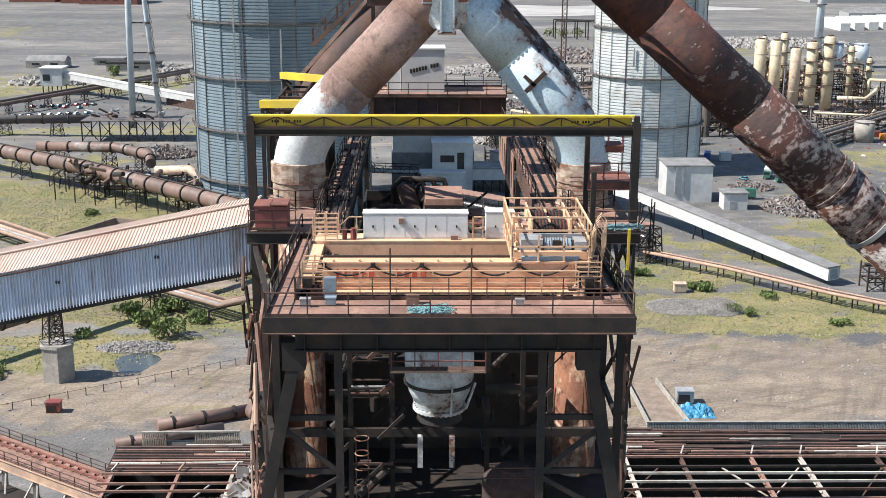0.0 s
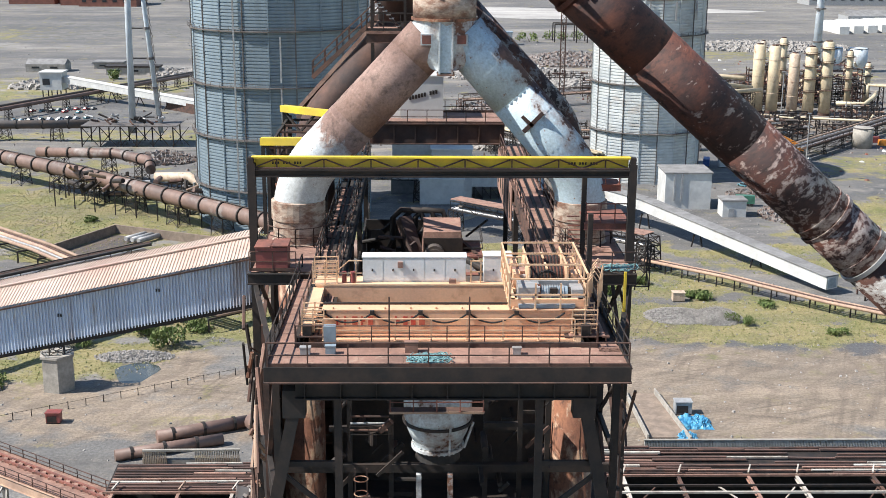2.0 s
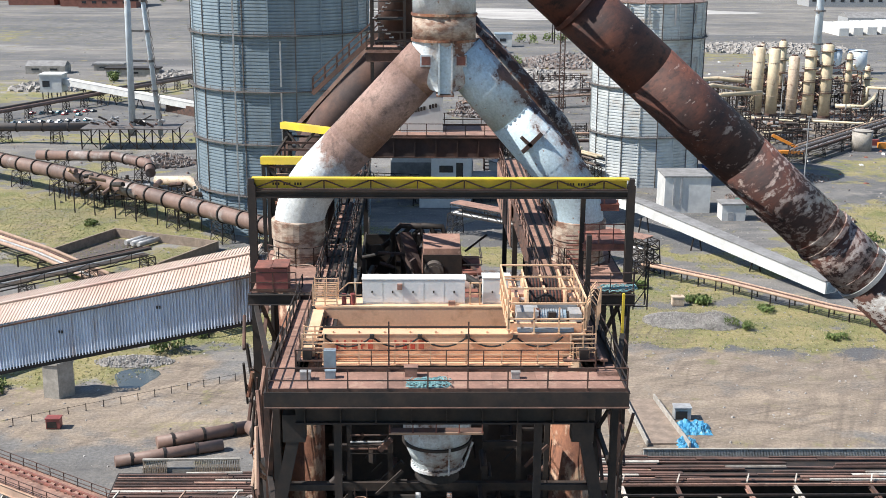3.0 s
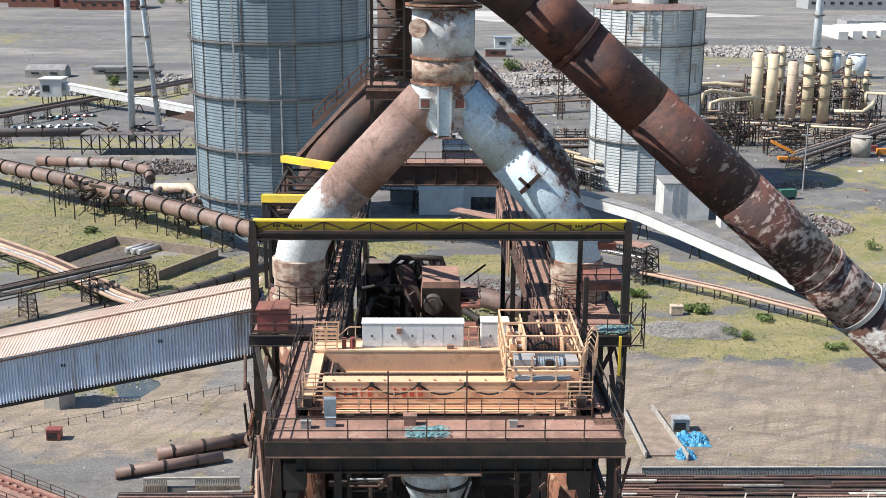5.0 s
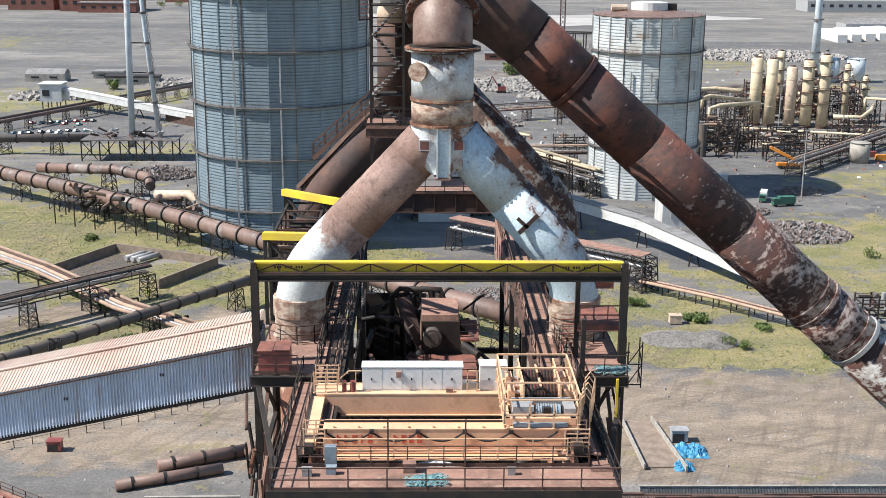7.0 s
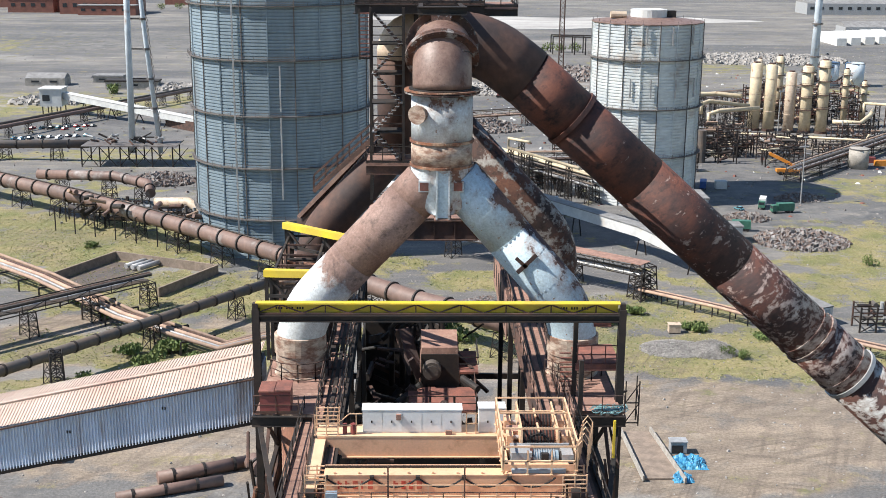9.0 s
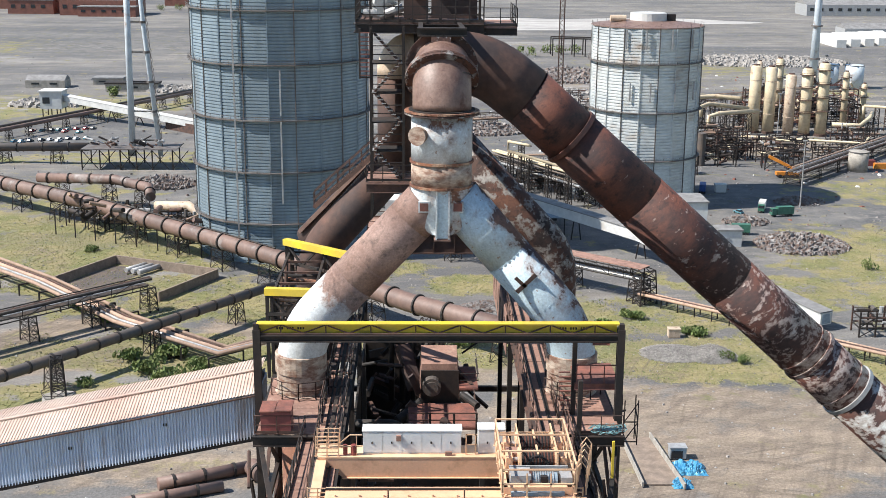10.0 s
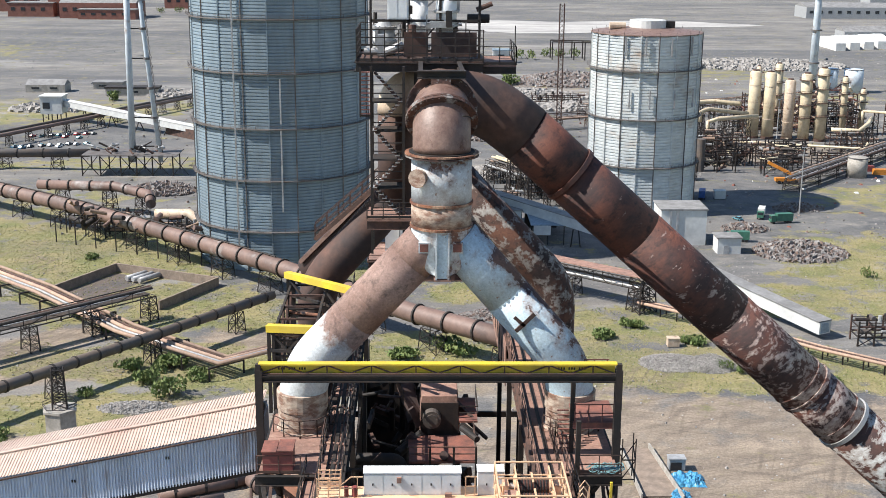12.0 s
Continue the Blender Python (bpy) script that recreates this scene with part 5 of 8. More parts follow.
handrail(hd, (-2.75, 58.75, 70.82), (2.05, 58.75, 70.82), REDDECK, 1.1, 1.2, 0.06, 2, False)
# loose pipes and rods tangled on the left flank
lk = thing("flank_pipework", (-9.3, 60, 60), "tangled rusty pipes and braces on the tower flank", "pipework")
rnd = random.Random(33)
for k in range(46):
    y = rnd.uniform(53, 66)
    x = -(8.1 + (10.4 - 7.75) * (y - 52.2) / 13.4)
    z = rnd.uniform(58, 75)
    y2, z2 = y + rnd.uniform(-3, 3), z + rnd.uniform(-4, 4)
    part("rod", Geo().tube([(x - 0.3, y, z), (x, y2, z2)], rnd.uniform(0.04, 0.13), 6), rnd.choice((DARK, RUST, STREAKPIPE, DECK, PIPETAN)), lk)
for k in range(24):
    y = rnd.uniform(53, 66)
    x = 8.0 + (10.4 - 7.75) * (y - 52.2) / 13.4
    z = rnd.uniform(60, 75)
    part("rod", Geo().bar((x, y, z), (x - rnd.uniform(-0.2, 0.6), y + rnd.uniform(-3, 3), z + rnd.uniform(-4, 4)), rnd.uniform(0.06, 0.2)), rnd.choice((DARK, RUST)), lk)
# clutter in the lower bay
lb = thing("lower_bay_steelwork", (0, 66, 60), "dark beams, pipes and ladders inside the lower bay", "steelwork")
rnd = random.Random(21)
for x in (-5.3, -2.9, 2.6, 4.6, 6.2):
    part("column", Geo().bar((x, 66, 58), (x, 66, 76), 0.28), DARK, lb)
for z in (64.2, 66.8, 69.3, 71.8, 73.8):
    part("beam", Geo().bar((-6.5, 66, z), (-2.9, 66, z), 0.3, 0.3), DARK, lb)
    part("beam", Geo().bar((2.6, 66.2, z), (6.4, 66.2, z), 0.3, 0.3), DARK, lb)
    if z > 66:
        for k in range(3):
            part("pipe", Geo().tube([(-5.2, 64.8 + 0.4 * k, z + 0.4 + 0.25 * k), (-3.0, 64.8 + 0.4 * k, z + 0.4 + 0.25 * k)], 0.07, 8), STEELGREY if k == 1 else RUST, lb)
        handrail(lb, (-5.2, 64.0, z), (-3.0, 64.0, z), DARK, 1.0, 1.1, 0.05, 2, False)
# fittings mostly near-black, so their colour carries the bay's deep shade
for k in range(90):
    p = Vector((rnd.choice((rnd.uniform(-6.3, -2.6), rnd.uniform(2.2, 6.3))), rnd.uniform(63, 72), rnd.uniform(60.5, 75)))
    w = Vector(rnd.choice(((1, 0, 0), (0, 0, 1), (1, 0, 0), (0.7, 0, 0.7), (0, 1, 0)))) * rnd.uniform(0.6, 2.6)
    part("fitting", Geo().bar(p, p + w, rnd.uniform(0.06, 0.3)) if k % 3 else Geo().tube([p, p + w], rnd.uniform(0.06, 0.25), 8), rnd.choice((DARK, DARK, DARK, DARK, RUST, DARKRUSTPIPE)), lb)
for z in (65.5, 66.3, 67.1, 67.9):
    part("hoop", Geo().tube([(-4.2 + 0.35 * math.cos(q), 57.0 + 0.35 * math.sin(q), z) for q in (0.3 * i for i in range(22))], 0.03, 5), STREAKPIPE, lb)
for x in (-4.5, -3.9):
    part("ladder_stile", Geo().bar((x, 57.0, 63), (x, 57.0, 68.5), 0.05), RUST, lb)
part("diagonal", Geo().bar((-5.3, 65.9, 71.5), (-3.6, 65.9, 74.5), 0.2).bar((-4.4, 65.9, 71.5), (-2.6, 65.9, 74.5), 0.2), DARK, lb)
part("tank", Geo().tube([(3.9, 63.5, 61.0), (3.9, 63.5, 62.6), (3.9, 63.5, 63.3)], [1.7, 1.7, 0.8], 20), DARKRUSTPIPE, lb, "dark red round tank")
part("tank_guard", Geo().bar((2.2, 61.8, 63.4), (5.6, 61.8, 63.4), 0.07).bar((2.6, 61.8, 64.0), (5.2, 61.8, 64.0), 0.07), RUST, lb)
part("white_box", Geo().box(3.3, 5.0, 55.5, 57.0, 60.0, 61.8), CABINET, lb)
part("white_box", Geo().box(2.2, 3.0, 55.0, 55.8, 60.0, 61.0), CREAM, lb)

# ---- overhead bridge crane ----
cr = thing("bridge_crane", (0, 56, 76.6), "orange-painted overhead bridge crane with twin box girders", "overhead crane")
fg = part("front_girder", Geo().box(-5.65, 5.75, 53.4, 54.5, 76.9, 78.0), ORANGE, cr)
part("flange", Geo().box(-5.7, 5.8, 53.375, 54.55, 78.0, 78.06), ORANGE, fg)
part("flange", Geo().box(-5.7, 5.8, 53.3, 54.6, 76.84, 76.9), ORANGE, fg)
g = Geo()
for i in range(10):
    g.tube([(-5.2 + i * 1.18, 53.5, 78.06), (-5.2 + i * 1.18, 53.5, 78.16)], 0.06, 8)
tagged(part("bolt", g, PALEORANGE, fg), kind="stuff")
part("crane_rail", Geo().bar((-5.7, 54.2, 78.11), (5.8, 54.2, 78.11), 0.1, 0.1), DARK, fg)
rgd = part("rear_girder", Geo().add([(-6.45, 59.1, 77.5), (6.9, 59.1, 77.5), (6.9, 59.1, 76.42), (-5.15, 59.1, 76.42), (-6.35, 59.1, 77.1), (-6.45, 60.2, 77.5), (6.9, 60.2, 77.5), (6.9, 60.2, 76.42), (-5.15, 60.2, 76.42), (-6.35, 60.2, 77.1)],
     [(0, 4, 3, 2, 1), (5, 6, 7, 8, 9), (0, 1, 6, 5), (1, 2, 7, 6), (2, 3, 8, 7), (3, 4, 9, 8), (4, 0, 5, 9)]), ORANGE, cr)
part("flange", Geo().box(-6.5, 6.9, 59.08, 60.6, 77.5, 77.58), PALEORANGE, rgd)
part("flange", Geo().box(-5.2, 6.9, 59.0, 60.3, 76.36, 76.42), ORANGE, rgd)
for x in (-6.35, 6.35):
    part("end_carriage", Geo().box(x - 0.3, x + 0.3, 53.2, 60.6, 76.9, 77.4), PALEORANGE, cr)
    for y in (53.9, 59.4):
        part("wheel", Geo().tube([(x - 0.36, y, 77.2), (x + 0.36, y, 77.2)], 0.3, 16), DARK, cr)
    part("buffer", Geo().box(x - 0.2, x + 0.2, 52.8, 53.2, 77.0, 77.45), DARK, cr)
part("lower_walkway", Geo().box(-5.6, 5.8, 52.7, 53.4, 76.74, 76.8), ORANGE, cr)
for z in (77.3, 77.85):
    part("walkway_rail", Geo().bar((-5.6, 52.68, z), (5.8, 52.68, z), 0.05), PALEORANGE, cr)
for i in range(8):
    piece("post", post_mesh(PALEORANGE, 1.05, 0.06), cr, (-5.6 + i * 1.63, 52.68, 76.8))
for x0, x1, y, z in ((-6.6, -5.6, 53.2, 77.0), (5.75, 6.9, 53.2, 77.0), (-6.6, -5.4, 59.2, 77.58)):
    for k in range(5):
        part("guard_rail", Geo().bar((x0, y, z + 0.22 * (k + 1)), (x1, y, z + 0.22 * (k + 1)), 0.05), PALEORANGE, cr)
        part("guard_rail", Geo().bar((x0, y + 1.1, z + 0.22 * (k + 1)), (x1, y + 1.1, z + 0.22 * (k + 1)), 0.05), PALEORANGE, cr)
    for x in (x0, (x0 + x1) / 2, x1):
        for yy in (y, y + 1.1):
            piece("post", post_mesh(PALEORANGE, 1.15, 0.06), cr, (x, yy, z))
part("guard_rail", Geo().bar((-5.4, 59.3, 78.2), (-4.8, 59.3, 78.75), 0.05).bar((-4.8, 59.3, 78.75), (-4.15, 59.3, 78.75), 0.05).bar((-5.4, 59.3, 78.1), (-4.15, 59.3, 78.1), 0.05).bar((-4.45, 59.3, 77.6), (-4.45, 59.3, 78.75), 0.05), PALEORANGE, cr)
for x in (1.35, 1.85):
    part("guard_rail", Geo().bar((x, 59.4, 77.58), (x, 59.4, 78.75), 0.06), PALEORANGE, cr)
for z in (78.15, 78.72):
    part("guard_rail", Geo().bar((1.3, 59.4, z), (1.95, 59.4, z), 0.06), PALEORANGE, cr)
# unreadable red lettering as bars
g = Geo()
rnd = random.Random(3)
x = -5.05
while x < -1.1:
    w = rnd.uniform(0.22, 0.36)
    if not -3.25 < x < -2.75:
        g.box(x, x + w * 0.35, 53.385, 53.396, 77.32, 77.75).box(x + w * 0.35, x + w * 0.8, 53.385, 53.396, 77.32 + rnd.choice((0, 0.16, 0.32)), 77.44 + rnd.choice((0.05, 0.16, 0.3)))
    x += w + 0.1
tagged(part("faded_lettering", g, LETTER, fg), kind="stuff")
# festoon cables
for i in range(5):
    x0 = -5.6 + i * 2.2
    pts = [(x0 + 2.2 * t, 53.28, 77.95 - 1.9 * t * (1 - t)) for t in (j / 12 for j in range(13))]
    part("festoon_cable", Geo().tube(pts, 0.045, 6), RUBBER_SHADE, cr)
    part("cable_trolley", Geo().box(x0 - 0.1, x0 + 0.1, 53.2, 53.38, 77.85, 78.05), DARK, cr)
part("control_box", Geo().box(-5.55, -5.0, 52.2, 52.55, 76.75, 77.65), BLUEGREY, cr, "blue-grey control box")
part("extinguisher", Geo().tube([(-5.05, 59.4, 77.6), (-5.05, 59.4, 78.15)], 0.12, 10).tube([(-4.6, 59.4, 77.6), (-4.6, 59.4, 78.15)], 0.16, 10), REDPAINT, cr, "red fire extinguishers")

def cabinets(x0, x1, n, top, front, back, label):
    ob = thing("electrical_cabinet", ((x0 + x1) / 2, front, 77.58), label, "cabinet", "crane cabinets")
    part("body", Geo().box(x0, x1, front, back, 77.58, top), CABINET, ob)
    part("lid", Geo().box(x0 - 0.04, x1 + 0.04, front - 0.05, back + 0.04, top, top + 0.05), CABINET, ob)
    w = (x1 - x0) / n
    for i in range(n):
        d = part("door", Geo().box(x0 + i * w + 0.025, x0 + (i + 1) * w - 0.025, front - 0.03, front, 77.66, top - 0.05), CABINET, ob)
        part("handle", Geo().box(x0 + i * w + 0.45, x0 + i * w + 0.52, front - 0.06, front - 0.03, 78.15, 78.27), DARK, d)
    return ob


ob = cabinets(-4.12, 1.1, 5, 78.84, 59.55, 60.4, "row of white steel electrical cabinets on the crane girder")
part("small_box", Geo().box(-2.35, -2.1, 59.36, 59.52, 78.35, 78.65), DECK, ob, "small brown junction box")
part("small_box", Geo().box(0.25, 0.6, 59.2, 59.4, 77.58, 77.8), DECK, ob, "small brown junction box")
cabinets(2.0, 3.4, 1, 78.92, 59.55, 60.4, "single white steel cabinet on the crane girder")

# ---- hoist trolley ----
tr = thing("hoist_trolley", (4.7, 56.5, 78), "orange hoist trolley with grey motor and rope drums", "hoist")
for x in (3.0, 6.2):
    part("side_frame", Geo().box(x - 0.15, x + 0.15, 53.6, 58.9, 78.1, 78.5), PALEORANGE, tr)
for y in (53.7, 55.4, 57.0, 58.8):
    part("cross_member", Geo().box(2.9, 6.3, y - 0.12, y + 0.12, 78.15, 78.5), ORANGE, tr)
part("front_platform", Geo().box(3.0, 6.4, 53.3, 54.9, 78.02, 78.1), ORANGE, tr)
part("hung_tray", Geo().box(3.3, 5.9, 53.42, 53.6, 78.12, 78.3), BLUEGREY, tr)
for y in (55.8, 57.7):
    d = part("rope_drum", Geo().tube([(3.9, y, 78.95), (5.6, y, 78.95)], 0.5, 20), RUSTPIPE, tr, "brown grooved rope drum")
    g = Geo()
    for k in range(10):
        xx = 4.0 + 0.16 * k
        g.tube([(xx, y, 78.95), (xx + 0.06, y, 78.95)], 0.53, 20)
    part("rope", g, RUBBER_SHADE, d)
    part("drum_end", Geo().tube([(3.8, y, 78.95), (3.9, y, 78.95)], 0.62, 20).tube([(5.6, y, 78.95), (5.7, y, 78.95)], 0.62, 20), PALEORANGE, d)
    part("strap", Geo().box(4.7, 4.8, y - 0.56, y + 0.56, 79.45, 79.5), PALEORANGE, d)
m_ = part("motor", Geo().tube([(4.3, 54.2, 78.6), (5.6, 54.2, 78.6)], 0.36, 18).box(4.5, 5.4, 54.0, 54.5, 78.1, 78.4), BLUEGREY, tr, "grey-blue hoist motor")
part("motor_cover", Geo().tube([(5.6, 54.2, 78.6), (5.85, 54.2, 78.6)], 0.3, 16), DARK, m_)
part("gearbox", Geo().box(3.3, 4.3, 53.8, 54.8, 78.1, 79.0), GREYPAINT, tr, "grey gearbox")
part("gearbox", Geo().box(5.75, 6.3, 53.8, 54.8, 78.1, 78.9), STEELGREY, tr)
part("panel", Geo().box(3.3, 6.2, 54.9, 55.0, 78.4, 79.0), GREYPAINT, tr)
g = Geo()
for k in range(24):
    q = 2 * math.pi * k / 24
    g.box(4.75 + 0.5 * math.cos(q) - 0.05, 4.75 + 0.5 * math.cos(q) + 0.05, 55.05, 55.2, 78.9 + 0.5 * math.sin(q) - 0.05, 78.9 + 0.5 * math.sin(q) + 0.05)
part("brake_gear", g, DARK, tr)
# cooling fins, terminal box and couplings of the hoist drive
for k in range(9):
    part("cooling_fin", Geo().tube([(4.42 + k * 0.12, 54.2, 78.6), (4.45 + k * 0.12, 54.2, 78.6)], 0.41, 18), STEELGREY, m_)
part("terminal_box", Geo().box(4.75, 5.1, 53.75, 54.0, 78.65, 78.95), DARK, m_)
part("coupling", Geo().tube([(4.22, 54.2, 78.6), (4.36, 54.2, 78.6)], 0.44, 18), RUSTPIPE, m_)
for k in range(4):
    part("grating_bar", Geo().bar((3.1, 54.95 + k * 0.12, 78.16), (6.2, 54.95 + k * 0.12, 78.16), 0.04), DARK, tr)
for x in (3.35, 6.05):
    part("bearing_block", Geo().box(x - 0.16, x + 0.16, 55.4, 56.2, 78.5, 79.2), ORANGE, tr)
    part("bearing_block", Geo().box(x - 0.16, x + 0.16, 57.3, 58.1, 78.5, 79.2), ORANGE, tr)
part("drive_shaft", Geo().tube([(3.3, 55.8, 78.95), (6.1, 55.8, 78.95)], 0.12, 12), STEELGREY, tr)
part("drive_shaft", Geo().tube([(3.3, 57.7, 78.95), (6.1, 57.7, 78.95)], 0.12, 12), STEELGREY, tr)
part("limit_switch", Geo().box(5.95, 6.2, 56.5, 56.8, 78.5, 78.85), CABINET, tr)
part("brown_box", Geo().box(3.25, 3.95, 56.2, 57.0, 78.5, 79.1), DECK, tr)
for x, y0, y1 in ((2.85, 53.3, 58.9), (6.4, 53.3, 58.9), (3.9, 55.0, 58.8), (5.7, 55.0, 58.8)):
    h = 1.5 if x in (2.85, 6.4) else 1.3
    for k in (0.5, 1.0):
        part("rail", Geo().bar((x, y0, 78.3 + h * k), (x, y1, 78.3 + h * k), 0.075), PALEORANGE, tr)
    for i in range(6):
        piece("post", post_mesh(PALEORANGE, h, 0.075), tr, (x, y0 + (y1 - y0) * i / 5, 78.3))
for y in (53.3, 55.0, 57.0, 58.9):
    for k in ((0.75, 1.5) if y in (53.3, 58.9) else (1.45,)):
        part("rail", Geo().bar((2.85, y, 78.3 + k - 0.25 * (y < 54)), (6.4, y, 78.3 + k - 0.25 * (y < 54)), 0.075), PALEORANGE, tr)
for i in range(4):
    piece("post", post_mesh(PALEORANGE, 1.25, 0.075), tr, (2.9 + i * 1.15, 53.3, 78.1))
for k in range(5):
    x = 6.6 + 0.16 * k
    part("ladder_hoop", Geo().tube([(x, 54.6 + 0.75 * k, 77.6), (x, 54.6 + 0.75 * k, 79.0), (x + 0.25, 54.6 + 0.75 * k, 79.35), (x + 0.5, 54.6 + 0.75 * k, 79.0), (x + 0.5, 54.6 + 0.75 * k, 77.6)], 0.04, 6), PALEORANGE, tr)

# loose things on the deck
for x, y, w, m_, lab in ((-5.2, 51.6, 0.22, BLUEGREY, "blue-grey metal box on the rusty deck"), (-1.6, 51.8, 0.28, DECK, "brown box on the rusty deck"), (3.1, 51.5, 0.18, STEELGREY, "small grey box on the rusty deck"), (-6.3, 51.4, 0.22, GREYPAINT, "grey winch box on the rusty deck")):
    o = thing("equipment_box", (x, y, 76.6), lab, "box", "boxes on the deck")
    part("body", Geo().box(x - w, x + w, y - w * 0.7, y + w * 0.7, 76.6, 76.6 + 1.5 * w), m_, o)
    part("lid", Geo().box(x - w - 0.03, x + w + 0.03, y - w * 0.75, y + w * 0.75, 76.6 + 1.5 * w, 76.66 + 1.5 * w), m_, o)
def netting(x, y, z, rx, ry, n, label):
    g, rnd = Geo(), random.Random(int(x * 10) + 77)
    for k in range(n):
        px, py = x + rnd.uniform(-rx, rx), y + rnd.uniform(-ry, ry)
        pts = [(px + 0.35 * math.cos(q + k), py + 0.25 * math.sin(1.3 * q + k), z + 0.06 + 0.10 * abs(math.sin(q * 2 + k))) for q in (0.5 * j for j in range(9))]
        g.tube(pts, 0.022, 4)
    return solid("netting", g, NET, label, "netting")


netting(-0.8, 50.6, 76.62, 0.75, 0.45, 60, "tangled pale teal netting lying on the rusty deck")
netting(9.6, 63.9, 77.0, 0.8, 0.5, 45, "pale teal netting draped on the side deck")

# ---- belt gallery ----
gl = thing("belt_gallery", (-21, 79, 66), "corrugated belt gallery with pink roof and grey ribbed wall", "conveyor gallery")
ga0, ga1 = Vector((-12.1, 77.0, 0)), Vector((-52.0, 77.0 - 5.0, 0))
def gz(x, z): return z + 0.22 + (x + 12.1) * 0.208
L = ga1.x - ga0.x
PROFILE = ((0.0, 0.0), (0.30, 0.0), (0.40, 1.0), (0.62, 1.0))


def ribbed(y_of, z_of, n, deep):
    """A wall of trapezoid sheet, its ribs standing proud towards the near side."""
    g = Geo()
    for i in range(n):
        for k, d in PROFILE:
            x = ga0.x + L * (i + k) / n
            for w in (0, 1):
                g.v.append((x, y_of(x, w) - d * deep, z_of(x, w)))
    for k in range(n * 4 - 1):
        g.f.append((2 * k, 2 * k + 1, 2 * k + 3, 2 * k + 2))
    return g


def yl(x): return 77.0 + (x + 12.1) * 0.006
part("near_wall", ribbed(lambda x, w: yl(x), lambda x, w: gz(x, 70.72 if w else 74.0), 190, 0.10), WALLSHEET, gl, "grey-blue ribbed wall sheets")
part("far_wall", ribbed(lambda x, w: yl(x) + 4.6, lambda x, w: gz(x, 70.72 if w else 74.0), 142, 0.06), WALLSHEET, gl)
def roof_half(y0, y1, z0, z1, n, deep):
    g = Geo()
    for i in range(n):
        for k, d in PROFILE:
            x = ga0.x + L * (i + k) / n
            g.v += [(x, yl(x) + y0, gz(x, z0) + d * deep), (x, yl(x) + y1, gz(x, z1) + d * deep)]
    for k in range(n * 4 - 1):
        g.f.append((2 * k, 2 * k + 1, 2 * k + 3, 2 * k + 2))
    return g
part("roof_sheet", roof_half(-0.32, 2.4, 74.02, 74.72, 175, 0.04), ROOFSHEET, gl, "faded pink corrugated roof sheet")
part("roof_sheet", roof_half(2.4, 5.1, 74.72, 74.62, 175, 0.04), ROOFSHEET, gl)
part("ridge_cap", Geo().bar((ga0.x, yl(ga0.x) + 2.4, gz(ga0.x, 74.80)), (ga1.x, yl(ga1.x) + 2.4, gz(ga1.x, 74.80)), 0.35, 0.08), ROOFSHEET, gl)
part("gutter", Geo().bar((ga0.x, yl(ga0.x) - 0.34, gz(ga0.x, 73.85)), (ga1.x, yl(ga1.x) - 0.34, gz(ga1.x, 73.85)), 0.12, 0.1), RUST, gl)
part("floor", Geo().bar((ga0.x, yl(ga0.x) + 2.3, gz(ga0.x, 70.8)), (ga1.x, yl(ga1.x) + 2.3, gz(ga1.x, 70.8)), 4.5, 0.15), DARK, gl)
for dy in (0.1, 4.5):
    part("bottom_chord", Geo().bar((ga0.x, yl(ga0.x) + dy, gz(ga0.x, 70.65)), (ga1.x, yl(ga1.x) + dy, gz(ga1.x, 70.65)), 0.3, 0.35), DARK, gl)
for x, z in ((-18.4, 71.9), (-24.9, 70.2), (-30.4, 69.0)):
    part("vent_slot", Geo().box(x - 0.12, x - 0.02, yl(x) - 0.14, yl(x) - 0.1, z - 0.12, z + 0.08).box(x + 0.06, x + 0.16, yl(x) - 0.14, yl(x) - 0.1, z - 0.12, z + 0.08), DARK, gl)
part("end_wall", Geo().box(-12.1, -12.0, 77.0, 81.6, 70.7, 73.9), WALLSHEET, gl)
for x in (-38, -50):
    trestle("gallery_trestle", x, yl(x) + 2.3, 0, gz(x, 70.5), 4, 4, DARK, "tall dark braced trestle under the belt gallery", "gallery trestles", 0, 9, 0.4)

# ---- control cabin on the back platform ----
cc = thing("control_cabin", (-1, 106.4, 78.9), "white sheet-clad control cabin with a dark louvre band", "cabin")
part("wall", Geo().box(-2.9, 0.75, 105.0, 108.2, 78.9, 82.5), WHITEWALL, cc)
part("roof", Geo().box(-3.0, 0.85, 104.9, 108.3, 82.5, 82.62), WHITEWALL, cc)
part("low_wing", Geo().box(-4.2, -2.95, 105.4, 108, 78.9, 81.2), WHITEWALL, cc)
for i in range(10):
    if i != 6:
        part("louvre", Geo().box(-2.2 + 0.25 * i, -2.2 + 0.25 * i + 0.19, 104.95, 104.99, 80.5 + 0.06 * i, 80.85 + 0.06 * i), DARK, cc)

